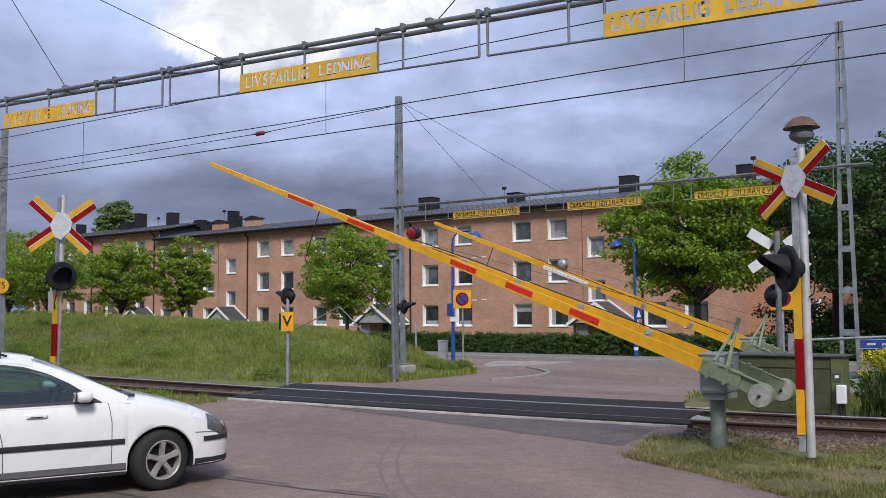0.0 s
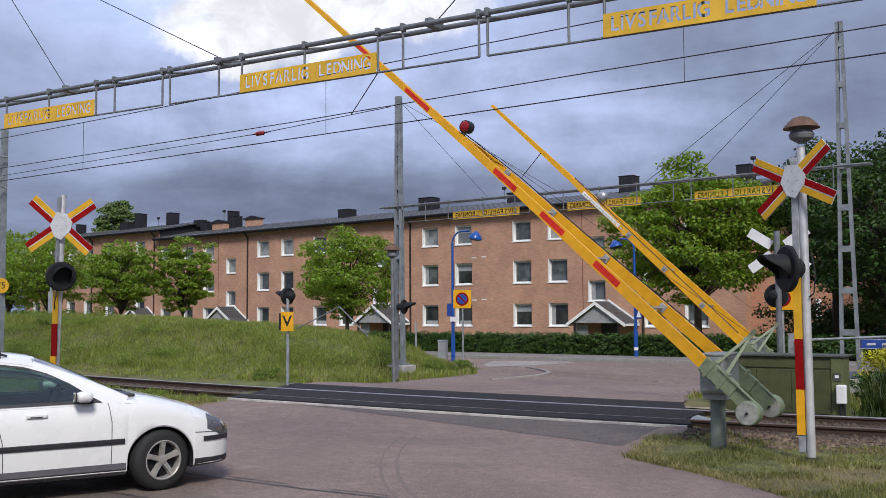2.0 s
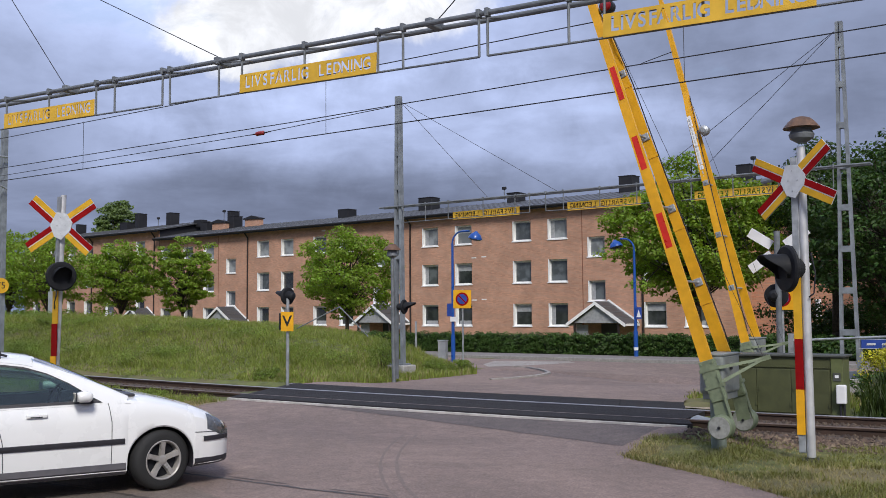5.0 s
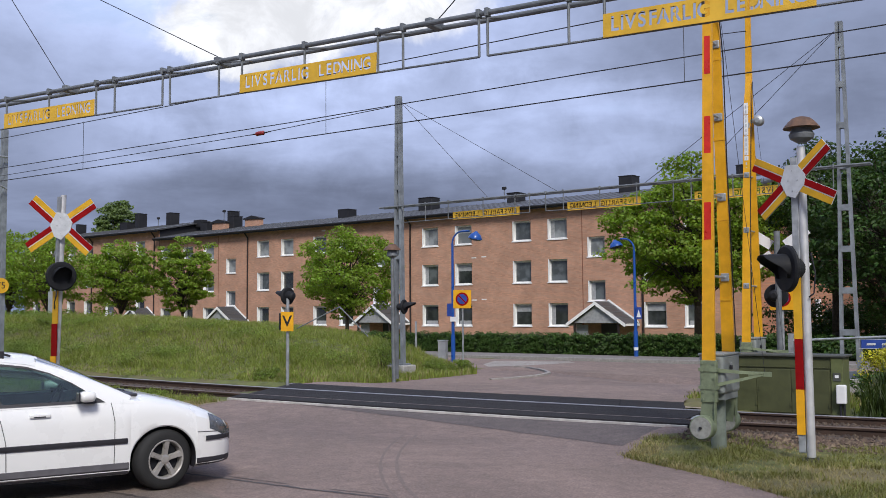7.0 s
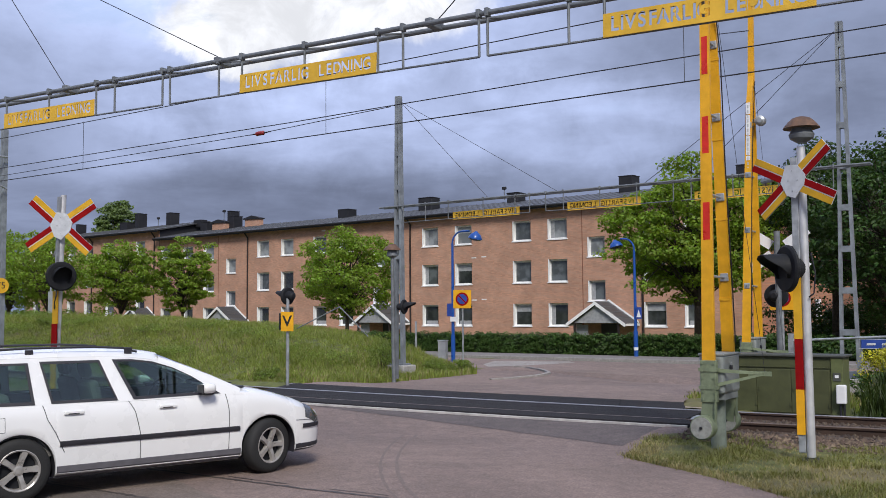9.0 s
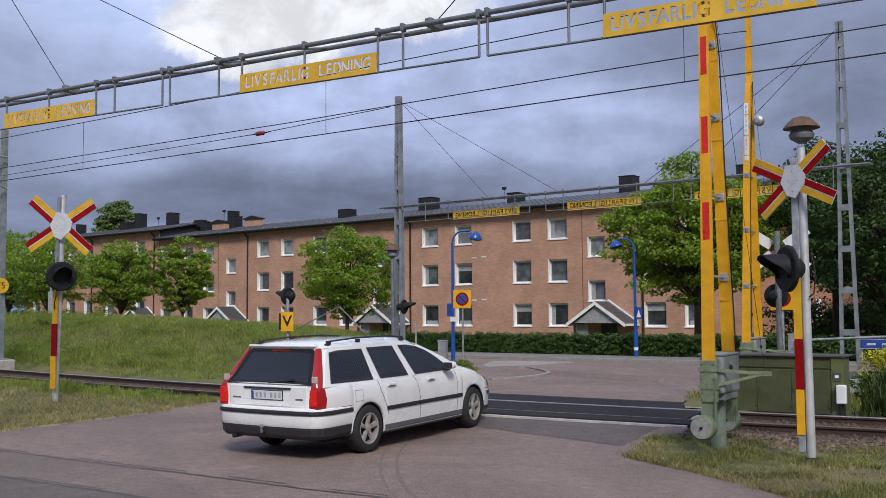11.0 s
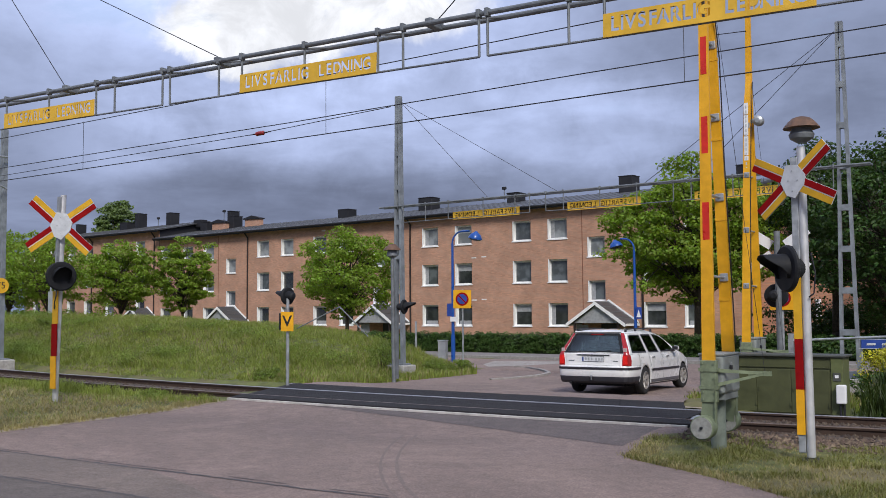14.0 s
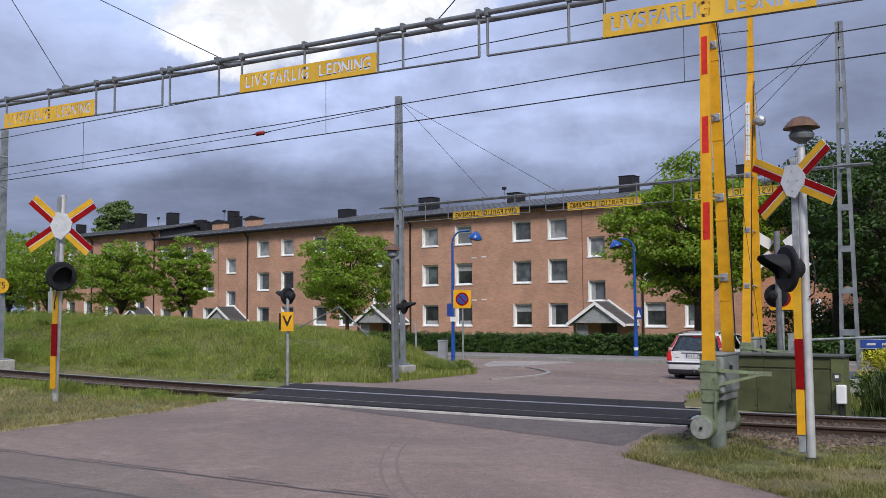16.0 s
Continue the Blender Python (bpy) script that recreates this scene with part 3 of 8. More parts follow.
PANEL = mat("rubber_crossing_panel", (0.033, 0.031, 0.032), 0.85, 0, 0.3, 5, spec=0.15, bump=0.3, bump_scale=80, patch=0.3, patch_scale=1.5)
RAIL_SIDE = mat("rusty_rail_web", (0.060, 0.036, 0.026), 0.8, 0.2, 0.35, 12)


def rail_line(off, z_top, xs):
    """Head, web and foot of a rail swept along the track."""
    head, web = Mesh(), Mesh()
    prof_w = [(-0.065, -0.155), (-0.06, -0.14), (-0.012, -0.125), (-0.010, -0.045), (-0.034, -0.038), (-0.035, -0.012), (0.035, -0.012), (0.034, -0.038), (0.010, -0.045), (0.012, -0.125), (0.06, -0.14), (0.065, -0.155)]
    prof_h = [(-0.035, -0.012), (-0.032, -0.003), (-0.024, 0.0), (0.024, 0.0), (0.032, -0.003), (0.035, -0.012)]
    for mesh, prof in ((web, prof_w), (head, prof_h)):
        mesh.grid([[(x, track_y(x) + off + o, z_top + h) for o, h in prof] for x in xs])
    return head, web


def build_track():
    xs = steps(-90, 40, 1.0) + [40]
    bed = Mesh().grid([[(x, track_y(x) + o, h) for o, h in ((-2.1, -0.12), (-1.5, -0.02), (-0.9, 0.015), (0.9, 0.015), (1.5, -0.01), (2.1, -0.12))] for x in xs])
    bed.smooth = True
    solid("ballast_bed", bed, BALLAST, "brown crushed stone ballast under the railway track", "ballast", "structure")
    track = thing("railway_track", pose(0, 0, 0), "single railway track with rusty rails on timber sleepers", "railway track", kind="structure")
    for off in (-0.75, 0.75):
        head, web = rail_line(off, 0.145, xs)
        # the difference in sheen between the rails is put into their colours
        part("rail_head", head, RAIL_TOP if off > 0 else RAIL_DULL, track, "shiny worn rail head" if off > 0 else "rail head coloured brown, without sky sheen")
        part("rail", web, RAIL_SIDE, track)
    base = Mesh().box(-0.12, 0.12, -1.25, 1.25, -0.16, 0.0)
    me = base.data("sleeper", SLEEPER)
    x = -52.0
    while x < 14:
        if not -16.6 < x < -5.2:
            ob = new("sleeper", me)
            ob.parent = track
            ob.matrix_world = pose(x, track_y(x), 0.02, 0, 0, math.degrees(math.atan((track_y(x + 0.1) - track_y(x - 0.1)) / 0.2)))
        x += 0.65
    # loose stones
    rng = random.Random(4)
    stones = Mesh()
    for i in range(5200):
        if i % 5 < 3:
            x, o = rng.uniform(-5.0, 1.5), rng.uniform(-2.2, 1.2)
        else:
            x, o = rng.uniform(-34, -14.8), rng.uniform(-1.6, 1.6)
        y = track_y(x) + o
        if on_road(x, y) or (-16.5 < x < -5.2 and abs(o) < 2):
            continue
        z = lerp_table([(-2.1, -0.10), (-1.5, -0.01), (-0.9, 0.02), (0.9, 0.02), (1.5, 0.0), (2.1, -0.1)], o)
        r = rng.uniform(0.022, 0.05)
        vs = [(x + r * rng.uniform(0.6, 1.2) * a, y + r * rng.uniform(0.6, 1.2) * b, z + r * rng.uniform(0.5, 1.0) * c) for a, b, c in ((1, 0, 0), (-1, 0, 0), (0, 1, 0), (0, -1, 0), (0, 0, 1), (0.2, 0.1, -1))]
        stones.add(vs, [(0, 2, 4), (2, 1, 4), (1, 3, 4), (3, 0, 4), (2, 0, 5), (1, 2, 5), (3, 1, 5), (0, 3, 5)])
    rubble = Mesh()
    for i in range(2600):
        x, o = rng.uniform(-5.0, 1.5), -1.15 - 1.35 * rng.random() ** 1.3
        y = track_y(x) + o
        if on_road(x, y):
            continue
        z = max(ground_z(x, y), lerp_table([(-2.5, -0.12), (-2.1, -0.10), (-1.5, -0.01), (-0.9, 0.02)], o)) + 0.005
        r = rng.uniform(0.018, 0.055)
        vs = [(x + r * rng.uniform(0.6, 1.2) * a, y + r * rng.uniform(0.6, 1.2) * b, z + r * rng.uniform(0.4, 0.9) * c) for a, b, c in ((1, 0, 0), (-0.4, 0.8, 0.1), (-0.5, -0.8, 0), (0.1, 0, 1), (0, 0, -1))]
        rubble.add(vs, [(0, 1, 3), (1, 2, 3), (2, 0, 3), (1, 0, 4), (2, 1, 4), (0, 2, 4)])
    solid("rubble", rubble, RUBBLE, "pale brown rubble along the near rail", "stones", "stuff")
    solid("ballast_stones", stones, BALLAST, "loose brown ballast stones beside the rails", "stones", "stuff")


def build_crossing():
    deck = thing("crossing_deck", pose(0, 0, 0), "black rubber panel deck across the railway track", "crossing deck", kind="structure")
    deck_end = {-1.45: -5.04, -0.835: -5.32, -0.665: -5.42, 0.665: -5.56, 0.835: -5.96, 2.05: -6.42}
    for name_off, y_in, y_out, count in (("near", -1.45, -0.835, 8), ("mid", -0.665, 0.665, 8), ("far", 0.835, 2.05, 8)):
        for i in range(count):
            cells = []
            for off in (y_in, y_out):
                yy = 15.35 + off
                left, right = -14.75 - (yy - 13.9) * 0.45, deck_end[off]
                w = (right - left) / count
                cells.append((left + w * i + 0.0015, left + w * (i + 1) - 0.0015))
            (a0, a1), (b0, b1) = cells
            top, low = (0.152 if name_off == "near" else 0.137), 0.0
            pts = [(a0, y_in), (a1, y_in), (b1, y_out), (b0, y_out)]
            vs = [(x, track_y(x) + o, low) for x, o in pts] + [(x + (0.001 if k in (0, 3) else -0.001), track_y(x) + o + (0.012 if k < 2 else -0.012), top + 0.0015 * ((i * 7 + k) % 3 - 1)) for k, (x, o) in enumerate(pts)]
            m = Mesh().add(vs, [(4, 5, 6, 7), (0, 1, 5, 4), (1, 2, 6, 5), (2, 3, 7, 6), (3, 0, 4, 7)])
            part("panel", m, PANEL, deck)
    for off, x0, x1, w, up_ in ((-1.56, -14.75, -5.1, 0.06, 0.008), (2.06, -16.5, -6.9, 0.06, 0.0)):
        rows = [[(x, track_y(x) + off, 0.0), (x, track_y(x) + off, 0.125 + up_), (x, track_y(x) + off + w, 0.128 + up_), (x, track_y(x) + off + w, 0.0)] for x in steps(x0, x1, 0.5) + [x1]]
        part("edge_beam", Mesh().grid(rows), EDGE_BEAM, deck, "pale concrete edge beam")
    # sheet metal end ramps beside the deck
    ramp = Mesh().add([(-5.35, 14.75, 0.125), (-4.95, 14.75, 0.02), (-4.95, 15.6, 0.02), (-5.55, 15.6, 0.13), (-5.35, 14.75, -0.02), (-5.55, 15.6, -0.02)], [(0, 1, 2, 3), (0, 4, 1), (3, 2, 5)])
    part("deflector", ramp, GALV, deck, "sloping galvanised deflector plate")


build_ground()
build_roads()
build_track()
build_crossing()


# ---------------------------------------------------------------- apartment house
def brick_wall(name, base, mortar):
    """Running-bond brickwork: courses, mortar joints and burnt bricks."""
    m = mat(name, base, 0.9, 0, 0.2, 1.2)
    g = Nodes(m.node_tree)
    b = m.node_tree.nodes["Principled BSDF"]
    co = g.n("ShaderNodeTexCoord").outputs["Object"]
    sep, comb = g.n("ShaderNodeSeparateXYZ"), g.n("ShaderNodeCombineXYZ")
    g.link(co, sep.inputs[0])
    g.link(g.math("ADD", sep.outputs[0], sep.outputs[1]), comb.inputs[0])
    g.link(sep.outputs[2], comb.inputs[1])
    br = g.n("ShaderNodeTexBrick")
    g.link(comb.outputs[0], br.inputs["Vector"])
    br.inputs["Scale"].default_value = 1.0
    br.inputs["Brick Width"].default_value, br.inputs["Row Height"].default_value = 0.26, 0.078
    br.inputs["Mortar Size"].default_value = 0.007
    br.inputs["Color1"].default_value = (*(c * 1.09 for c in base), 1)
    br.inputs["Color2"].default_value = (*(c * 0.85 for c in base), 1)
    br.inputs["Mortar"].default_value = (*mortar, 1)
    broad = g.span(g.noise(co, 0.5, 5.0, 0.6, 0.5), 0.35, 0.7, 0.88, 1.10)
    g.link(g.vmath("MULTIPLY", br.outputs[0], broad), b.inputs["Base Color"])
    return m


BRICK = brick_wall("orange_brick", (0.49, 0.268, 0.178), (0.40, 0.275, 0.21))
BRICK_PALE = brick_wall("pale_orange_brick", (0.50, 0.232, 0.138), (0.37, 0.26, 0.19))
HOUSE = pose(-31.66, 57.31, 0, 0, 0, -3.82)
ROWS = ((0.82, 2.36), (3.76, 5.30), (6.64, 8.04))
DEPTH = 11.0


def apartment_house(label, U0, U1, lift, columns, stairs, pipes, joints, vents, chimneys):
    """One block of the row of flats: brick front with window openings, low sheet roof, stacks and pipes."""
    house = thing("apartment_building", HOUSE, label, "building", "brick apartment blocks")
    EAVE = 8.85 + lift
    holes = [(u, u + 1.48, a + lift, b + lift) for u in columns for a, b in ROWS]
    for s in stairs:
        holes += [(s, s + 1.25, 2.45 + lift, 3.80 + lift), (s, s + 1.25, 5.35 + lift, 6.66 + lift)]
    zs = sorted({-1.2, EAVE} | {z for h in holes for z in h[2:]})
    us = sorted({U0, U1} | {u for h in holes for u in h[:2]})
    wall = Mesh()
    for i in range(len(us) - 1):
        j = 0
        while j < len(zs) - 1:
            uc = (us[i] + us[i + 1]) / 2
            k = j
            while k < len(zs) - 1 and not any(h[0] < uc < h[1] and h[2] < (zs[k] + zs[k + 1]) / 2 < h[3] for h in holes):
                k += 1
            if k > j:
                wall.add([(us[i], 0, zs[j]), (us[i + 1], 0, zs[j]), (us[i + 1], 0, zs[k]), (us[i], 0, zs[k])], [(0, 1, 2, 3)])
            j = k + 1
    for u0, u1, z0, z1 in holes:
        wall.add([(u0, 0, z0), (u1, 0, z0), (u1, 0, z1), (u0, 0, z1), (u0, 0.32, z0), (u1, 0.32, z0), (u1, 0.32, z1), (u0, 0.32, z1)], [(0, 1, 5, 4), (1, 2, 6, 5), (2, 3, 7, 6), (3, 0, 4, 7)])
    # gable and rear walls close the block
    wall.add([(U0, 0, -1.2), (U0, DEPTH, -1.2), (U0, DEPTH, EAVE), (U0, 0, EAVE), (U0, DEPTH / 2, 10.0 + lift)], [(0, 1, 2, 4, 3)])
    wall.add([(U1, 0, -1.2), (U1, DEPTH, -1.2), (U1, DEPTH, EAVE), (U1, 0, EAVE), (U1, DEPTH / 2, 10.0 + lift)], [(0, 1, 2, 4, 3)])
    wall.add([(U0, DEPTH, -1.2), (U1, DEPTH, -1.2), (U1, DEPTH, EAVE), (U0, DEPTH, EAVE)], [(0, 1, 2, 3)])
    part("wall", wall, BRICK, house, "orange brick wall")
    roof = Mesh()
    o, r = 0.55, 10.05 + lift
    for y0, y1 in ((-o, DEPTH / 2), (DEPTH + o, DEPTH / 2)):
        roof.add([(U0 - 0.3, y0, EAVE), (U1 + 0.3, y0, EAVE), (U1 + 0.3, y1, r), (U0 - 0.3, y1, r), (U0 - 0.3, y0, EAVE + 0.14), (U1 + 0.3, y0, EAVE + 0.14), (U1 + 0.3, y1, r + 0.14), (U0 - 0.3, y1, r + 0.14)],
                 [(0, 1, 2, 3), (4, 5, 6, 7), (0, 1, 5, 4), (0, 3, 7, 4), (1, 2, 6, 5)])
    roof_ob = part("roof", roof, ROOF, house, "low dark sheet roof")
    # standing seams, ridge, roof ladder rail
    seams = Mesh()
    u = U0
    while u < U1:
        seams.add([(u, -o, EAVE + 0.141), (u + 0.03, -o, EAVE + 0.141), (u + 0.03, DEPTH / 2, r + 0.141), (u, DEPTH / 2, r + 0.141), (u + 0.015, -o, EAVE + 0.175), (u + 0.015, DEPTH / 2, r + 0.175)], [(0, 4, 5, 3), (1, 2, 5, 4)])
        u += 0.9
    part("roof_seams", seams, ROOF, roof_ob)
    part("gutter", Mesh().tube((U0 - 0.3, -o - 0.06, EAVE + 0.05), (U1 + 0.3, -o - 0.06, EAVE + 0.05), 0.075, n=8), CHIMNEY, roof_ob, "dark gutter")
    part("soffit_board", Mesh().box(U0 - 0.3, U1 + 0.3, -o - 0.02, -o + 0.02, EAVE - 0.12, EAVE + 0.1), CHIMNEY, roof_ob)
    # windows
    for u0, u1, z0, z1 in holes:
        f = 0.10
        w = part("window", Mesh().surround(u0, u1, z0, z1, f, 0.21, 0.28), FRAME_WHITE, house, "white framed window")
        part("jamb", Mesh().box(u0, u0 + 0.06, -0.02, 0.21, z0, z1), FRAME_WHITE, w)
        part("sill", Mesh().box(u0 - 0.06, u1 + 0.06, -0.05, 0.21, z0 - 0.05, z0 + 0.02), FRAME_WHITE, w)
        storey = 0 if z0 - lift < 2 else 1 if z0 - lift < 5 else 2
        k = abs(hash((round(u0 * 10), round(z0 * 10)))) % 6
        # pane colour gets paler from the lowest storey to the top one
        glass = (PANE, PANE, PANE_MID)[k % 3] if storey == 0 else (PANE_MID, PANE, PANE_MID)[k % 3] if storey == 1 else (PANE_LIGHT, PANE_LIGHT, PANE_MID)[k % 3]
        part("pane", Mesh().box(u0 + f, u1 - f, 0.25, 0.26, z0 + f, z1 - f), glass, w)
        part("sash", Mesh().surround(u0 + f - 0.01, u1 - f + 0.01, z0 + f - 0.01, z1 - f + 0.01, 0.045, 0.225, 0.245), FRAME_SHADE, w, "inner sash coloured grey for shade")
        if k in (0, 3):
            part("curtain", Mesh().box(u0 + f + 0.04, u0 + f + 0.30, 0.244, 0.2485, z0 + f + 0.04, z1 - f - 0.04), PORCH_GREY, w, "pale curtain")
        if k == 4:
            part("blind", Mesh().box(u0 + f + 0.04, u1 - f - 0.04, 0.244, 0.2485, z1 - f - 0.45, z1 - f - 0.04), PORCH_GREY, w, "half drawn grey blind")
        if k in (1, 5) and storey == 0:
            part("window_plant", Mesh().box(u0 + f + 0.10, u1 - f - 0.15, 0.242, 0.2485, z0 + f + 0.03, z0 + f + 0.28, bevel=0.003), PORCH_GREY, w, "pale ornaments on the window ledge")
    # downpipes and the narrow joints of the brickwork
    for u in pipes:
        part("downpipe", Mesh().tube((u, -0.08, -1.1), (u, -0.08, EAVE - 0.5), 0.065, n=8).tube((u, -0.08, EAVE - 0.5), (u, -0.5, EAVE), 0.065, n=8), PIPE_DARK, house, "dark downpipe")
    for u in joints:
        part("wall_joint", Mesh().box(u - 0.025, u + 0.025, -0.012, 0.02, -1.1, EAVE - 0.1), JOINT_BROWN, house, "brown sealed joint in the brickwork")
    # pale ventilator bricks
    for u, z in vents:
        part("vent_brick", Mesh().box(u, u + 0.42, -0.02, 0.03, z, z + 0.07), FRAME_WHITE, house)
    # chimneys and ventilation stacks
    for u, v, w, z1 in chimneys:
        c = part("chimney", Mesh().box(u, u + w, v, v + 1.1, 9.2 + lift, z1, bevel=0.03), CHIMNEY, house, "black sheet clad chimney")
        part("chimney_cap", Mesh().box(u - 0.025, u + w + 0.025, v - 0.025, v + 1.125, z1, z1 + 0.05), CHIMNEY, c)
    return house


def roof_clutter(house, right):
    """Aerials, hatches and the stepped brick parapet on the roofs."""
    for u, z0, z1, lift in ((-48.0, 10.9, 11.75, 1), (-37.55, 10.0, 11.75, 0), (-34.0, 10.1, 10.75, 0), (-33.4, 10.1, 10.7, 0), (-5.0, 10.2, 11.2, 0), (14.0, 10.2, 11.5, 0)):
        a = part("aerial", Mesh().tube((u, 4.3, z0), (u, 4.3, z1), 0.035, n=6), STEEL, house if lift else right, "thin aerial pole")
        part("aerial_head", Mesh().box(u - 0.16, u + 0.16, 4.2, 4.4, z1 - 0.22, z1, bevel=0.04), CHIMNEY, a)
    part("roof_hatch", Mesh().box(-42.0, -40.8, 4.1, 4.9, 10.3, 11.05, bevel=0.05), CHIMNEY, house)
    # added sheet that darkens the gable in place of a wider roof overhang
    part("gable_cladding", Mesh().add([(-41.74, 0.0, 8.0), (-41.74, DEPTH, 8.0), (-41.74, DEPTH, 9.72), (-41.74, DEPTH / 2, 10.88), (-41.74, 0.0, 9.72)], [(0, 1, 2, 3, 4)]), CHIMNEY, house, "dark sheet added to darken the gable")
    for u0, u1, v, z0, z1 in ((-38.2, -36.3, 3.4, 9.6, 10.42), (-34.4, -32.4, 4.2, 9.8, 10.60)):
        wall = part("parapet", Mesh().box(u0, u1, v, v + 0.5, z0, z1), BRICK, right, "low brick parapet on the roof")
        part("coping", Mesh().add([(u0 - 0.15, v - 0.1, z1), (u1 + 0.1, v - 0.1, z1 - 0.02), (u1 + 0.1, v + 0.6, z1 - 0.02), (u0 - 0.15, v + 0.6, z1), (u0 - 0.15, v - 0.1, z1 + 0.12), ((u0 + u1) / 2, v - 0.1, z1 + 0.34), (u1 + 0.1, v - 0.1, z1 + 0.08), (u1 + 0.1, v + 0.6, z1 + 0.08), ((u0 + u1) / 2, v + 0.6, z1 + 0.34), (u0 - 0.15, v + 0.6, z1 + 0.12)],
             [(0, 1, 6, 5, 4), (4, 5, 8, 9), (5, 6, 7, 8), (2, 3, 9, 8, 7), (0, 4, 9, 3), (1, 2, 7, 6), (0, 3, 2, 1)]), CHIMNEY, wall, "black sheet coping")


def porches():
    # gabled porches over the doors
    for s in (-43.5, -30.8, -12.8, 5.95):
        porch = thing("porch", HOUSE @ pose(s, 0, 0), "gabled porch with white barge boards over a dark entrance", "porch", "entrance porches")
        a, z0, z1, d = 1.92, 1.05, 2.32, -1.9
        tri = [(-a, z0), (a, z0), (0, z1)]
        part("gable_panel", Mesh().plate([(-a + 0.25, z0 + 0.02), (a - 0.25, z0 + 0.02), (0, z1 - 0.15)], 0.05, pose(0, d + 0.15, 0)), PORCH_GREY, porch, "grey boarded gable")
        for sgn in (-1, 1):
            n = Vector((sgn * (z1 - z0), 0, a)).normalized() * 0.09
            p = [(sgn * a * 1.08, z0 - 0.1), (0, z1)]
            part("porch_roof", Mesh().add([(p[0][0], d, p[0][1]), (0, d, z1), (0, 0, z1), (p[0][0], 0, p[0][1]), (p[0][0] + n.x, d, p[0][1] + n.z), (n.x * 0, d, z1 + 0.11), (0, 0, z1 + 0.11), (p[0][0] + n.x, 0, p[0][1] + n.z)],
                 [(0, 1, 2, 3), (4, 5, 6, 7), (0, 1, 5, 4), (0, 3, 7, 4)]), ROOF, porch)
            part("barge_board", Mesh().add([(p[0][0], d - 0.04, p[0][1] - 0.13), (0, d - 0.04, z1 - 0.13), (0, d - 0.04, z1 + 0.10), (p[0][0], d - 0.04, p[0][1] + 0.10), (p[0][0], d, p[0][1] - 0.13), (0, d, z1 - 0.13), (0, d, z1 + 0.10), (p[0][0], d, p[0][1] + 0.10)],
                 [(0, 1, 2, 3), (4, 5, 6, 7), (0, 1, 5, 4), (3, 2, 6, 7)]), FRAME_WHITE, porch, "white barge board")
            part("eave_trim", Mesh().box(sgn * a * 1.08 - 0.05, sgn * a * 1.08 + 0.05, d, 0.0, z0 - 0.16, z0 - 0.02), FRAME_WHITE, porch, "white eave board")
            part("rear_trim", Mesh().add([(p[0][0], -0.10, p[0][1] + 0.09), (0, -0.10, z1 + 0.11), (0, -0.10, z1 + 0.24), (p[0][0], -0.10, p[0][1] + 0.22), (p[0][0], -0.02, p[0][1] + 0.09), (0, -0.02, z1 + 0.11), (0, -0.02, z1 + 0.24), (p[0][0], -0.02, p[0][1] + 0.22)],
                 [(0, 1, 2, 3), (4, 5, 6, 7), (0, 1, 5, 4), (3, 2, 6, 7)]), FRAME_WHITE, porch, "white flashing board")
            for q in (0.25, 0.5, 0.75):
                xq, zq = sgn * a * 1.08 * q, z1 + 0.11 + (z0 - 0.1 + 0.09 - z1 - 0.11) * q
                part("roof_batten", Mesh().tube((xq, d, zq + 0.02), (xq, -0.05, zq + 0.02), 0.025, n=6), STEEL, porch)
            part("post", Mesh().box(sgn * 1.55 - 0.06, sgn * 1.55 + 0.06, d + 0.1, d + 0.22, -1.15, z0 + 0.05), PIPE_DARK, porch)
        part("door", Mesh().box(-0.55, 0.55, -0.09, -0.02, -1.1, 1.0), DARK_DOOR, porch, "dark entrance door")
        part("side_panel", Mesh().box(-1.7, -0.85, d + 0.6, d + 0.66, -1.1, 0.95), PORCH_GREY, porch)


def side_house():
    """The neighbouring block seen between the trees."""
    m = pose(-13.6, 57.0, 0, 0, 0, -3.82)
    house = thing("apartment_building", m, "lighter orange brick building wing behind the trees", "building")
    part("wall", Mesh().box(-4.0, 34, 0, 10, -1.2, 7.2), BRICK_PALE, house)
    part("roof", Mesh().add([(-4.4, -0.5, 7.2), (34.4, -0.5, 7.2), (34.4, 10.5, 7.2), (-4.4, 10.5, 7.2), (-4.4, 5, 8.7), (34.4, 5, 8.7)], [(0, 1, 5, 4), (2, 3, 4, 5), (0, 4, 3), (1, 2, 5), (0, 1, 2, 3)]), ROOF, house)
    part("wall_box", Mesh().box(0.55, 0.85, -0.14, 0.0, 1.2, 2.4, bevel=0.02), FRAME_WHITE, house, "white meter box on the wall")
    for u, z in ((8.0, 0.9), (11.4, 0.9), (15.0, 0.9), (8.0, 4.2), (11.4, 4.2), (15.0, 4.2)):
        w = part("window", Mesh().box(u, u + 1.5, -0.03, 0.0, z, z + 1.5).box(u - 0.08, u + 1.58, -0.1, 0.0, z - 0.07, z), FRAME_WHITE, house)
        part("pane", Mesh().box(u + 0.14, u + 1.4, -0.045, -0.034, z + 0.14, z + 1.4), PANE, w)


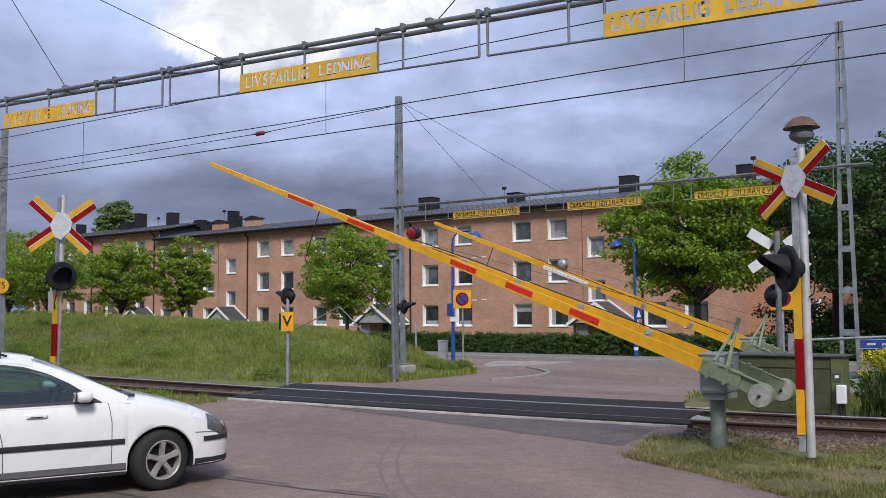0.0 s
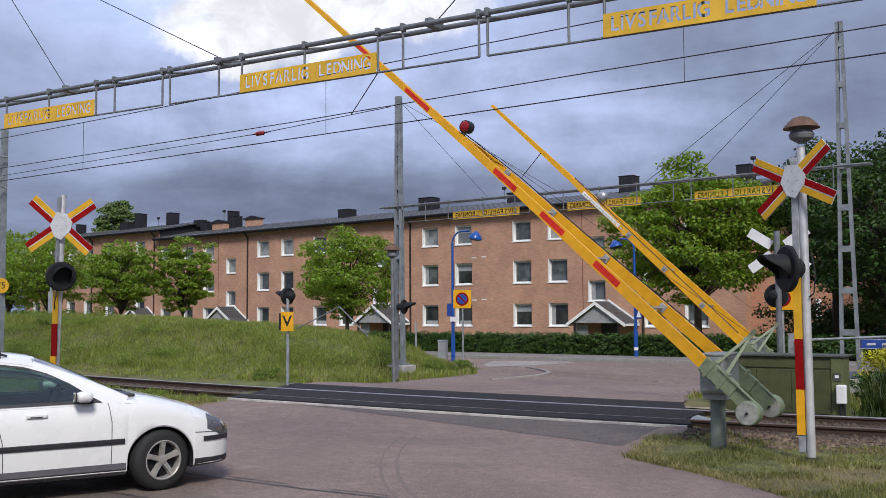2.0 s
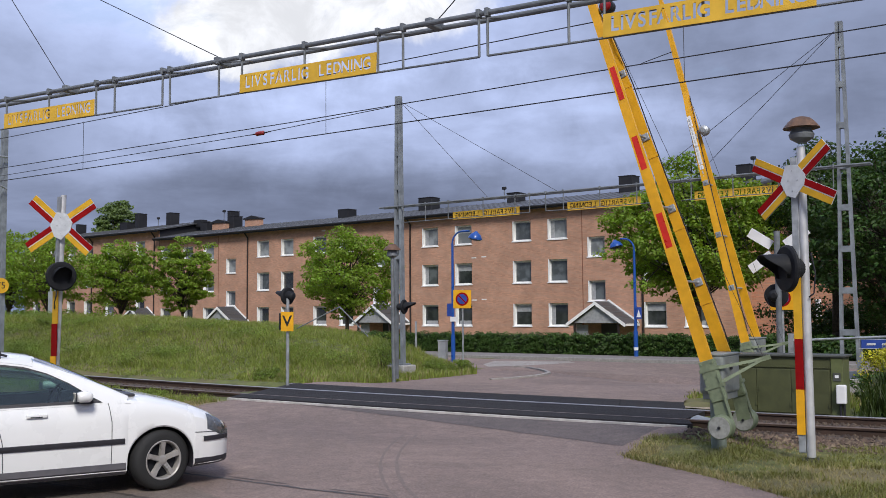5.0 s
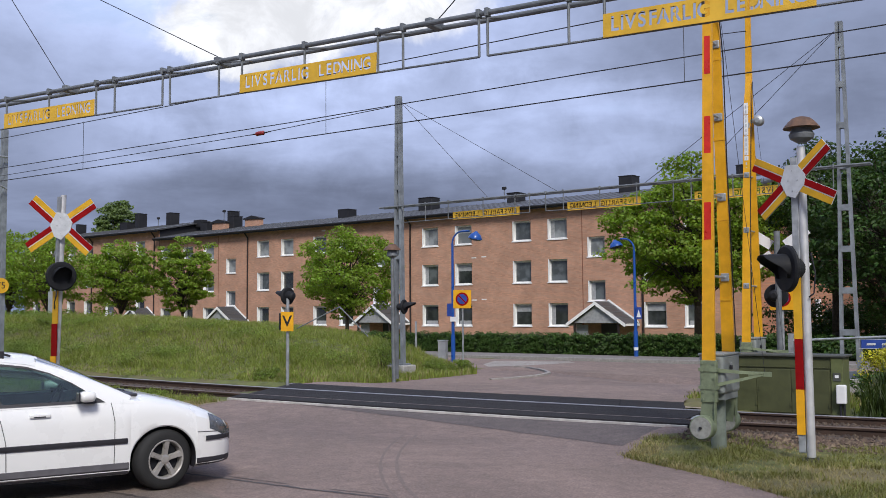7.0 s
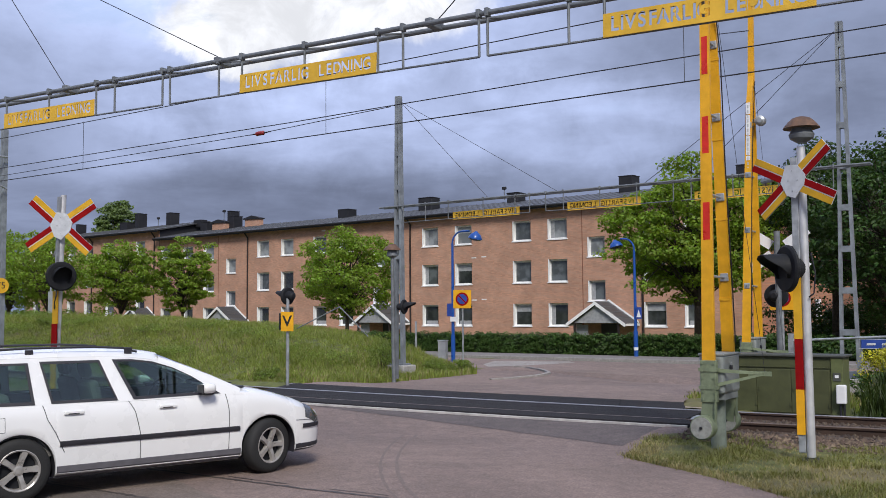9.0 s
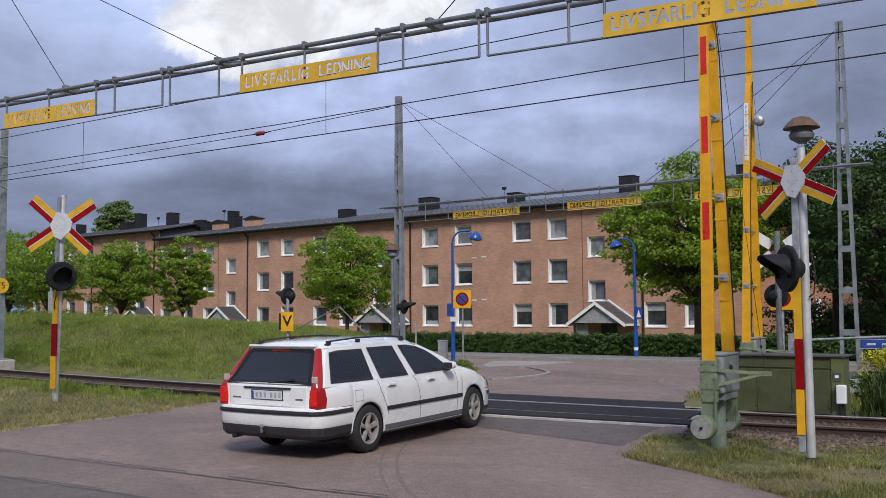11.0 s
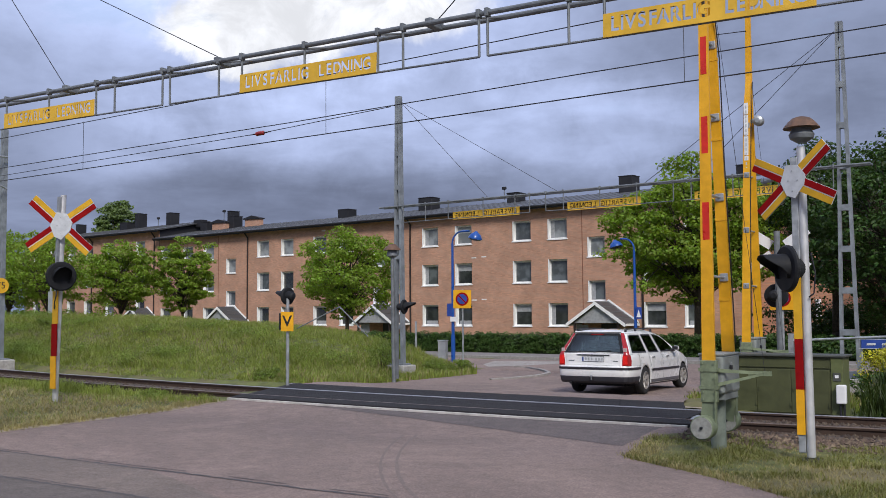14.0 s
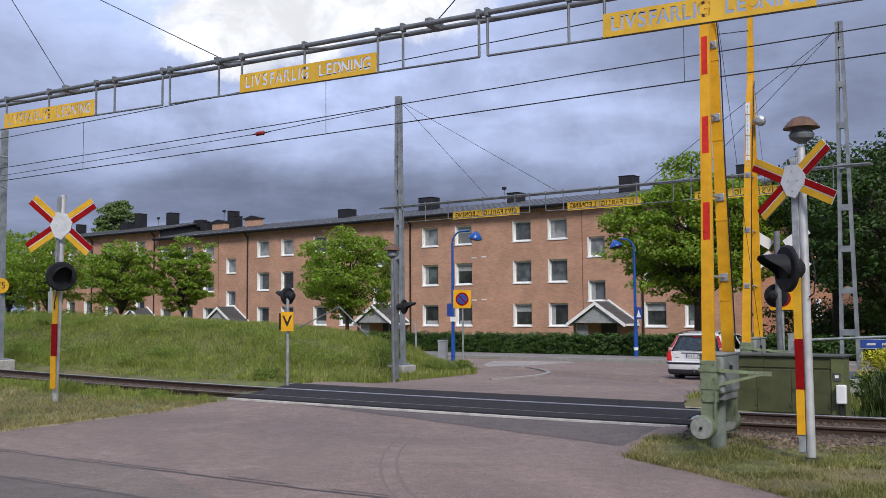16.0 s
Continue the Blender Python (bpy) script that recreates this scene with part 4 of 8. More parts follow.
# ---------------------------------------------------------------- trees
def leaf_cloud(rng, clumps, leaf, per, squash=0.58, up=0.55):
    """Leaf blades scattered in clumps; returns vertices and faces."""
    n = len(clumps) * per
    c = np.repeat(np.array([q[:3] for q in clumps]), per, axis=0)
    rad = np.repeat(np.array([q[3] for q in clumps]), per)
    rs = np.random.RandomState(rng.randrange(10 ** 6))
    d = rs.normal(size=(n, 3))
    d /= np.linalg.norm(d, axis=1)[:, None]
    pos = c + d * (rad * rs.uniform(0.25, 1.0, n) ** 0.6)[:, None] * np.array([1, 1, squash])
    nrm = d * 0.6 + rs.normal(size=(n, 3)) * 0.55 + np.array([0, 0, up])
    nrm /= np.linalg.norm(nrm, axis=1)[:, None]
    t = np.cross(nrm, rs.normal(size=(n, 3)))
    t /= np.linalg.norm(t, axis=1)[:, None]
    b = np.cross(nrm, t)
    s = leaf * rs.uniform(0.6, 1.25, n)[:, None]
    quad = np.stack([pos - t * s * 0.5, pos - b * s * 0.32, pos + t * s * 0.5 - nrm * s * 0.12, pos + b * s * 0.32], axis=1)
    return quad.reshape(-1, 3), [(4 * i, 4 * i + 1, 4 * i + 2, 4 * i + 3) for i in range(n)]


def tree(m, height, width, clear, leaf_mat, label, seed, leaf=0.17, clump_count=70, per=80, name="tree", rough=1.0, flat=0.8, lean=0.0, trunk_r=0.13):
    rng = random.Random(seed)
    t = thing(name, m, label, "tree", "street trees")
    trunk = Mesh()
    pts = [Vector((0, 0, -0.3))]
    for i in range(1, 6):
        pts.append(Vector((lean * i / 5 + rng.uniform(-0.05, 0.05), rng.uniform(-0.06, 0.06), (clear + (height - clear) * 0.55) * i / 5)))
    for i in range(5):
        trunk.tube(pts[i], pts[i + 1], trunk_r * (1 - 0.15 * i), trunk_r * (1 - 0.15 * (i + 1)), 8)
    top = pts[-1]
    clumps = []
    cz, hz = (clear + height) / 2, (height - clear) / 2
    # clumps sit on the outer boughs of an uneven crown, some deeper inside
    ox, oz = seed * 1.7, seed * 0.9
    for i in range(clump_count):
        u = 1 - 2 * (i + 0.5) / clump_count
        a = i * 2.39996 + rng.uniform(-0.2, 0.2)
        s = math.sqrt(1 - u * u)
        d = Vector((s * math.cos(a), s * math.sin(a), u))
        lump = 1.0 + rough * 0.36 * noise.noise((d.x * 1.9 + ox, d.y * 1.9, d.z * 1.9 + oz)) + rough * 0.20 * noise.noise((d.x * 4.5, d.y * 4.5 + ox, d.z * 4.5))
        e = rng.uniform(0.80, 1.0) if i % 4 else rng.uniform(0.40, 0.78)
        reach = lump * e * (1 - 0.075)
        low = 0.96 if u < 0 else 1.0
        p = Vector((lean + d.x * width / 2 * reach, d.y * width / 2 * reach, cz + d.z * hz * reach * low))
        if noise.noise((p.x * 0.8 + ox, p.y * 0.8, p.z * 0.9)) < -0.26 - (1 - rough):
            continue
        clumps.append((*p, width * rng.uniform(0.075, 0.125)))
    rng.shuffle(clumps)
    for c in clumps[: clump_count // 2]:
        base = pts[2] + (top - pts[2]) * rng.uniform(0.0, 0.9)
        mid = base.lerp(Vector(c[:3]), 0.55) + Vector((0, 0, 0.08 * height * rng.uniform(0, 0.6)))
        trunk.tube(base, mid, trunk_r * 0.24, trunk_r * 0.14, 5, False)
        trunk.tube(mid, c[:3], trunk_r * 0.14, trunk_r * 0.05, 5, False)
    trunk.smooth = True
    part("trunk", trunk, BARK, t, "dark bark trunk and limbs")
    vs, fs = leaf_cloud(rng, clumps, leaf, per, 0.46, 0.7)
    crown = Mesh()
    crown.v, crown.f = [tuple(p) for p in vs], fs
    part("crown", crown, leaf_mat, t)
    return t


def plant_trees():
    g = -0.75
    tree(pose(-32.5, 38.9, -0.2), 6.6, 5.3, 1.75, LEAF, "young maple with a full green crown on the lawn", 11, 0.16, 260, 95)
    tree(pose(-54.2, 46.6, -0.6), 8.0, 4.4, 2.6, LEAF, "slim green maple before the brick house", 12, 0.18, 220, 90)
    tree(pose(-56.6, 43.0, -0.6), 7.7, 5.2, 2.6, LEAF, "broad green maple before the brick house", 13, 0.18, 230, 90)
    tree(pose(-54.5, 36.0, -0.3), 7.3, 6.0, 2.7, LEAF, "leafy maple beside the embankment", 14, 0.18, 220, 70)
    tree(pose(-59.5, 36.5, -0.4), 8.0, 5.6, 2.4, LEAF, "dense green maple beside the embankment", 15, 0.18, 220, 70)
    tree(pose(-15.0, 42.9, -0.5), 9.3, 7.6, 2.6, LEAF_MAPLE, "large spreading maple in full leaf behind the hedge", 16, 0.20, 300, 130, trunk_r=0.22)
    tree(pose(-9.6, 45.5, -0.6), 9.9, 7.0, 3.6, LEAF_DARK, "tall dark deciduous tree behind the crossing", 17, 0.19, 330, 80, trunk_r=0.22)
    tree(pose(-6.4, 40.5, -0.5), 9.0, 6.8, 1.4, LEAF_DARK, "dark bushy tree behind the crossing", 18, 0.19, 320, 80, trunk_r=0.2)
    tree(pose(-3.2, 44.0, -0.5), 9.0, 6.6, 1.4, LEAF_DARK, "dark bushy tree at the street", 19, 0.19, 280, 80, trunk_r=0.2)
    # two trees added beside the view to throw shade on the brick wall
    tree(pose(-5.2, 52.5, -0.8), 9.2, 7.0, 2.2, LEAF_DARK, "dark tree added to shade the brick house", 20, 0.20, 260, 70, trunk_r=0.2)
    tree(pose(-2.5, 50.5, -0.8), 9.4, 7.5, 1.6, LEAF_DARK, "dark tree added to shade the brick house", 22, 0.20, 260, 70, trunk_r=0.2)
    # distant woods over the roofs
    tree(pose(-111.0, 84.0, -0.5), 18.6, 7.2, 5.0, LEAF_FAR, "distant green tree behind the roofs", 21, 0.40, 240, 90, trunk_r=0.3, rough=0.45)
    for i, (x, y, h, w) in enumerate(((-138, 72, 18, 15), (-126, 66, 16, 13), (-150, 84, 20, 17), (-112, 60, 14.0, 13), (-104, 52, 11.5, 11), (-142, 78, 19, 15))):
        tree(pose(x, y, -0.5), h, w, 2.0, LEAF_FAR, "distant deciduous wood on the skyline", 30 + i, 0.5, 200, 80, trunk_r=0.3, rough=0.5)


def hedge_row(x0, x1, y, m, label, seed, height=0.95, thick=0.9):
    rng = random.Random(seed)
    h = thing("hedge", m, label, "hedge")
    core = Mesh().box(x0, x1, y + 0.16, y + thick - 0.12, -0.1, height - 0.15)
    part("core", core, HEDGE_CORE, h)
    clumps = []
    x = x0
    while x < x1:
        for _ in range(19):
            clumps.append((x + rng.uniform(0, 0.3), y + (rng.uniform(0.0, 0.16) if rng.random() < 0.6 else rng.uniform(0.1, thick - 0.05)), rng.uniform(0.05, height - 0.06 + 0.06 * noise.noise((x * 0.8, seed, 0))), rng.uniform(0.13, 0.22)))
        x += 0.28
    vs, fs = leaf_cloud(rng, clumps, 0.085, 40)
    leaves = Mesh()
    leaves.v, leaves.f = [tuple(p) for p in vs], fs
    part("foliage", leaves, HEDGE_LEAF, h)


LEFT_BLOCK = apartment_house("three-storey orange brick apartment block standing half a storey higher", -66.0, -41.75, 0.85, (-64.4, -61.0, -57.6, -54.4, -50.6, -45.5), (-48.2,), (-42.45, -53.0), (),
                             (), ((-51.95, 4.2, 0.60, 12.35), (-54.4, 4.0, 1.35, 11.5), (-46.56, 4.2, 0.75, 12.05), (-63.2, 4.2, 0.4, 11.9)))
RIGHT_BLOCK = apartment_house("three-storey orange brick apartment block with white windows and dark roof", -41.70, 14.9, 0.0, (-41.4, -38.1, -35.1, -27.8, -24.8, -20.95, -18.0, -9.48, -6.42, -1.42, 1.42, 8.40, 11.10),
                              (-31.9, -14.4, 4.45), (-29.0, -10.6, 8.35), (-33.0, 4.05), ((-4.95, 5.62), (-4.10, 5.66), (-4.95, 2.62), (-4.10, 2.66), (-4.95, 8.45), (-4.10, 8.48), (-20.0, 8.42), (-18.9, 8.45)),
                              ((-37.2, 4.4, 0.5, 11.6), (-36.2, 3.8, 0.65, 11.0), (-40.3, 3.6, 1.0, 10.65), (-22.3, 4.2, 1.2, 10.65), (-13.3, 4.2, 1.35, 10.95), (-4.7, 4.2, 0.95, 10.65), (4.6, 4.2, 1.05, 11.05), (12.9, 4.2, 0.9, 11.0)))
roof_clutter(LEFT_BLOCK, RIGHT_BLOCK)
porches()
side_house()
plant_trees()
hedge_row(-13.5, 7.8, 0, pose(-17.2, 36.4, -0.03, 0, 0, -2.0), "clipped dark green hedge along the pavement", 41, 0.97)
hedge_row(-9.0, 0, 0, pose(-31.5, 38.0, -0.25, 0, 0, -2.0), "dark green hedge beyond the embankment", 42, 1.0)
hedge_row(-2.0, 16, 0, pose(-7.5, 36.5, -0.05, 0, 0, -2.0), "clipped dark green hedge beside the street", 43, 0.97)


# ---------------------------------------------------------------- railway things
def band(mesh, x0, x1, y0, y1, w0, w1, z=0.0):
    """A tapering flat bar along x, of height w, between y0 and y1."""
    return mesh.add([(x0, y0, z - w0 / 2), (x0, y1, z - w0 / 2), (x0, y1, z + w0 / 2), (x0, y0, z + w0 / 2), (x1, y0, z - w1 / 2), (x1, y1, z - w1 / 2), (x1, y1, z + w1 / 2), (x1, y0, z + w1 / 2)],
                    [(0, 1, 2, 3), (4, 7, 6, 5), (0, 4, 5, 1), (1, 5, 6, 2), (2, 6, 7, 3), (3, 7, 4, 0)])


def skew_bar(mesh, a, b, w0, w1, t):
    """A tapering box beam from a to b, of height w and thickness t."""
    a, b = Vector(a), Vector(b)
    d = (b - a).normalized()
    up = Vector((0, 0, 1))
    side = d.cross(up).normalized() * t / 2
    up = side.cross(d).normalized()
    vs = [a - side - up * w0 / 2, a + side - up * w0 / 2, a + side + up * w0 / 2, a - side + up * w0 / 2, b - side - up * w1 / 2, b + side - up * w1 / 2, b + side + up * w1 / 2, b - side + up * w1 / 2]
    return mesh.add(vs, [(0, 1, 2, 3), (4, 7, 6, 5), (0, 4, 5, 1), (1, 5, 6, 2), (2, 6, 7, 3), (3, 7, 4, 0)])


def barrier(m, pivot, length, reds, lamp_at, rod_at, near, label):
    """A crossing barrier: column, drive housing and a twin-arm boom with counterweights. Returns the boom."""
    b = thing("level_crossing_barrier", m, label, "crossing barrier", "crossing barriers")
    s = 1 if near else -1
    front, rear = -0.32, 0.51
    # foot and tip offsets of the main arm and of the shorter second arm
    main0, main1 = (front, -0.07) if near else (rear, 0.07)
    other0, other1 = (rear, 0.20) if near else (front, -0.10)
    smooth_sides(part("column", Mesh().lathe([(0.100, -0.25), (0.100, 0.76)], 24, pose(-0.02, 0.06, 0)), PALE_GREY_GREEN, b, "round grey green steel column"))
    house = part("drive_housing", Mesh().box(-0.16, 0.17, front + 0.07, rear - 0.07, pivot - 0.34, pivot + 0.17, bevel=0.035), GALV_PALE, b, "grey sheet metal drive housing")
    part("housing_lid", Mesh().box(-0.17, 0.18, front + 0.06, rear - 0.06, pivot + 0.155, pivot + 0.185, bevel=0.01), GALV_PALE, house)
    part("housing_door", Mesh().box(-0.12, 0.14, front + 0.062, front + 0.072, pivot - 0.30, pivot + 0.12, bevel=0.004), GALV_PALE, house)
    lock = part("padlock", Mesh().box(0.175, 0.205, -0.02, 0.03, pivot - 0.03, pivot + 0.03, bevel=0.006), BLACK, house)
    part("shackle", Mesh().path([(0.19, -0.01, pivot + 0.03), (0.19, -0.01, pivot + 0.06), (0.19, 0.02, pivot + 0.06), (0.19, 0.02, pivot + 0.03)], 0.005, 6), GALV, lock)
    part("bottom_flange", Mesh().box(-0.14, 0.15, front + 0.14, rear - 0.14, pivot - 0.42, pivot - 0.34), GALV_PALE, house)

    def main_y(r):
        return main0 + (main1 - main0) * r / 5.25 if r < 5.25 else -0.055 * s + 0.035 * s * (r - 5.25) / (length - 5.25)

    def other_y(r):
        return other0 + (other1 - other0) * r / 4.8

    def tall(r):
        return 0.168 - 0.048 * r / 5.25 if r < 5.25 else 0.125 - 0.06 * (r - 5.25) / (length - 5.25)

    boom = new("boom", skew_bar(skew_bar(Mesh(), (-0.08, main0, 0), (-5.25, main1, 0), 0.168, 0.120, 0.045), (-5.2, -0.055 * s, 0), (-length, -0.02 * s, 0), 0.125, 0.065, 0.075).data("boom", YELLOW))
    boom.parent = b
    boom["label"] = "long yellow boom with red bands" if near else "yellow boom seen from its plain side"
    arm = part("rear_arm", skew_bar(skew_bar(Mesh(), (-0.08, other0, 0), (-4.8, other1, 0), 0.168, 0.120, 0.045), (-4.75, other1, 0), (-5.45, main1 * 0.6, 0), 0.118, 0.105, 0.045), YELLOW, boom)
    for r in (0.9, 2.0, 3.1, 4.2):
        part("joint_band", Mesh().box(-r - 0.02, -r + 0.02, other_y(r) - 0.026, other_y(r) + 0.026, -tall(r) / 2 - 0.004, tall(r) / 2 + 0.004), YELLOW, arm)
    for r0, r1 in reds:
        e = 0.0265 if r0 < 5.25 else 0.042
        h0, h1, y0, y1 = tall(r0) * 0.31, tall(r1) * 0.31, main_y(r0) - e * s, main_y(r1) - e * s
        part("red_band", Mesh().add([(-r0, y0, -h0), (-r1, y1, -h1), (-r1, y1, h1), (-r0, y0, h0), (-r0, y0 + 0.008 * s, -h0), (-r1, y1 + 0.008 * s, -h1), (-r1, y1 + 0.008 * s, h1), (-r0, y0 + 0.008 * s, h0)],
                                    [(0, 1, 2, 3), (4, 7, 6, 5), (0, 4, 5, 1), (1, 5, 6, 2), (2, 6, 7, 3), (3, 7, 4, 0)]), RED, boom, "red reflective band")
    # spreaders between the arms
    for r in (1.2, 2.3, 3.4, 4.4):
        part("spreader", Mesh().tube((-r, main_y(r), 0), (-r, other_y(r), 0), 0.018, n=8), GALV, boom, "galvanised spreader")
        part("clamp_plate", Mesh().box(-r - 0.055, -r + 0.055, other_y(r) - 0.036, other_y(r) + 0.036, -0.055, 0.060, bevel=0.01), GALV, boom)
        part("clamp_bolt", Mesh().tube((-r, other_y(r) - 0.06, 0.0), (-r, other_y(r) + 0.045, 0.0), 0.012, n=6), STEEL, boom)
    # bolted foot plates, weight arms and counterweights
    for k, y in ((-1, front), (1, rear)):
        part("foot_plate", Mesh().box(-0.10, 0.44, y - 0.045, y + 0.045, -0.105, 0.105, bevel=0.008), PALE_GREEN, boom, "pale green bolted foot plate")
        part("weight_arm", skew_bar(Mesh(), (0.40, y, -0.0), (0.77, y + 0.01 * k, -0.05), 0.175, 0.185, 0.040), PALE_GREEN, boom, "pale green counterweight arm")
        part("arm_rib", skew_bar(Mesh(), (0.10, y + 0.02 * k, 0.095), (0.77, y + 0.02 * k, 0.075), 0.012, 0.012, 0.08), PALE_GREEN, boom)
        w = Mesh().lathe([(0.142, -0.095), (0.154, -0.085), (0.154, 0.085), (0.142, 0.095)], 32, pose(0.76, y + 0.09 * k, -0.06, 90))
        smooth_sides(part("counterweight", w, PALE_GREEN, boom, "round pale green counterweight"))
        part("weight_face", Mesh().lathe([(0.138, -0.004), (0.138, 0.004)], 32, pose(0.76, y + 0.09 * k - 0.096, -0.06, 90)), WEIGHT_FACE, boom, "worn grey weight face")
        part("weight_bolt", Mesh().lathe([(0.020, -0.02), (0.020, 0.02)], 6, pose(0.76, y + 0.09 * k - 0.105, -0.06, 90)), BLACK, boom)
        for bx in (-0.06, 0.04, 0.13, 0.23, 0.31, 0.40):
            for bz in (-0.075, 0.075):
                part("bolt", Mesh().lathe([(0.013, -0.010), (0.013, 0.010)], 6, pose(bx, y - 0.05, bz, 90)), PALE_GREEN, boom)
        for bx in (0.02, 0.25):
            part("strap", Mesh().box(bx - 0.022, bx + 0.022, y - 0.056, y + 0.056, -0.125, 0.125), PALE_GREEN, boom)
    part("drive_shaft", Mesh().tube((0, front - 0.03, 0), (0, rear + 0.03, 0), 0.05, n=12), GALV, boom)
    lev = Mesh()
    for z0 in (-0.10, 0.10):
        lev.add([(0.10 + z0, -0.33, 0.06), (0.15 + z0, -0.33, 0.06), (0.09, -0.02, 0.64), (0.06, -0.02, 0.64), (0.10 + z0, -0.31, 0.06), (0.15 + z0, -0.31, 0.06), (0.09, 0.0, 0.64), (0.06, 0.0, 0.64)],
                [(0, 1, 2, 3), (4, 7, 6, 5), (0, 4, 5, 1), (1, 5, 6, 2), (2, 6, 7, 3), (3, 7, 4, 0)])
    part("stay_bracket", lev, PALE_GREEN, boom, "pale green triangular stay bracket")
    part("stay_plate", Mesh().box(0.045, 0.105, -0.03, -0.015, 0.42, 0.72), PALE_GREEN, boom)
    part("stay_wire", Mesh().tube((0.07, -0.01, 0.63), (-5.1, 0.02 * s, 0.10), 0.0035, n=5), WIRE, boom)
    c = 1 if near else -1
    part("cable", Mesh().path([(-0.3, other_y(0.3) + 0.02 * c, 0.10), (-1.5, other_y(1.5) + 0.02 * c, 0.092), (-2.8, other_y(2.8) + 0.02 * c, 0.080), (-4.2, other_y(4.2) + 0.02 * c, 0.088), (-5.3, 0.0, 0.085)], 0.009, 5), BLACK, boom, "black cable clipped along the arm")
    lamp = part("boom_lamp", Mesh().lathe([(0.05, -0.10), (0.10, -0.07), (0.105, 0.05), (0.10, 0.07)], 18, pose(-lamp_at, -0.02 * s, 0.19, 90 * s)), BLACK if near else GALV, boom, "black boom lamp")
    part("lens", Mesh().lathe([(0.088, 0.0), (0.07, 0.03), (0.03, 0.045)], 18, pose(-lamp_at, -0.095 * s, 0.19, 90 * s)), RED_LENS, lamp, "red lamp lens")
    part("lamp_bracket", Mesh().box(-lamp_at - 0.03, -lamp_at + 0.03, -0.03, 0.03, 0.04, 0.12), GALV, lamp)
    part("hanging_rod", Mesh().tube((-rod_at, 0, -0.03), (-rod_at - 0.02, 0, -1.0 if near else -0.74), 0.010, 0.008, 7), BLACK, boom, "thin black support rod")
    if not near:
        notice = Mesh()
        for x0, x1 in ((-4.85, -4.62), (-4.60, -4.20), (-4.18, -3.80), (-3.78, -3.5)):
            notice.box(x0, x1, other_y(4.1) - 0.042, other_y(4.1) - 0.028, -0.040, 0.040)
        strip = part("white_notice", notice, WHITE_PAINT, boom, "long white notice strip")
        for i in range(14):
            x = -4.80 + i * 0.095
            part("notice_bar", Mesh().box(x, x + 0.060, other_y(4.1) - 0.049, other_y(4.1) - 0.046, -0.012, 0.012), SIGN_GREY, strip)
    boom.matrix_basis = pose(0, 0, pivot, 0, 20, 0)
    return boom


def cross_sign(m, parent, back=False, roll=0.0, white_back=False, size=1.0, half=38):
    """Crossing cross of two yellow and red boards with a white centre."""
    m = m @ Matrix.Scale(size, 4)
    arms = ((half, 1), (180 - half, 1), (180 + half, -1), (360 - half, -1))
    for a, up in arms:
        r = m @ pose(0, 0, 0, 0, -(a + roll), 0)
        flip = up * (1 if math.cos(radians(a)) > 0 else -1)
        board = part("board", Mesh().box(0.16, 0.66, 0.0, 0.018, -0.095, 0.095, r), WHITE_PAINT if back else SIGN_GREY, parent, "crossing sign board")
        if back:
            continue
        lo, hi = ((0.008, 0.0945), (-0.0945, -0.008)) if flip > 0 else ((-0.0945, -0.008), (0.008, 0.0945))
        part("yellow_film", Mesh().box(0.16, 0.661, -0.004, 0.0, lo[0], lo[1], r), SIGN_YELLOW, board)
        part("red_film", Mesh().box(0.16, 0.661, -0.004, 0.0, hi[0], hi[1], r), DARK_RED, board)
    if not back:
        hexa = [(-0.18, 0.0), (-0.10, -0.19), (0.02, -0.24), (0.17, -0.08), (0.20, 0.05), (0.09, 0.20), (-0.08, 0.22)]
        c = part("centre_plate", Mesh().plate(hexa, 0.02, m @ pose(0, -0.012, 0, 0, -roll * 0.5, 0)), SIGN_GREY, parent, "weathered white centre plate")
        for x, z in ((-0.06, 0.0), (0.08, 0.0), (0.0, 0.13), (0.0, -0.14)):
            part("rivet", Mesh().lathe([(0.009, 0), (0.009, 0.006)], 6, m @ pose(x, -0.013, z, 90)), GALV, c)


def signal_lamp(m, parent, label, size=0.27, lens=True):
    """Round black backing with a hooded lens; faces -y of m."""
    d = part("signal_head", Mesh().lathe([(size * 0.92, 0.05), (size, 0.03), (size, 0.0), (size * 0.9, -0.02)], 30, m @ pose(0, 0, 0, 90)), BLACK_MATT, parent, label)
    part("lamp_body", Mesh().lathe([(0.05, -0.20), (size * 0.46, -0.16), (size * 0.56, 0.0)], 20, m @ pose(0, 0.0, 0, 90)), BLACK_MATT, d)
    hood = Mesh()
    rows = []
    for j in range(9):
        rows.append([])
        for i in range(13):
            a = radians(-42 + 264 * i / 12)
            reach = (0.07 + 0.27 * smooth01((math.sin(a) + 0.45) / 1.30)) * j / 8
            k = size * (0.64 - 0.05 * j / 8)
            rows[-1].append((k * math.cos(a), -0.02 - reach, k * math.sin(a)))
    hood.grid(rows, m)
    hood.smooth = True
    h = part("visor", hood, BLACK_MATT, d, "black visor hood")
    md = h.modifiers.new("thick", "SOLIDIFY")
    md.thickness = 0.006
    if lens:
        part("lens", Mesh().lathe([(0.115, 0.0), (0.10, 0.018), (0.06, 0.03)], 24, m @ pose(0, -0.012, 0, 90)), RED_LENS, d, "dark red lens")
    return d


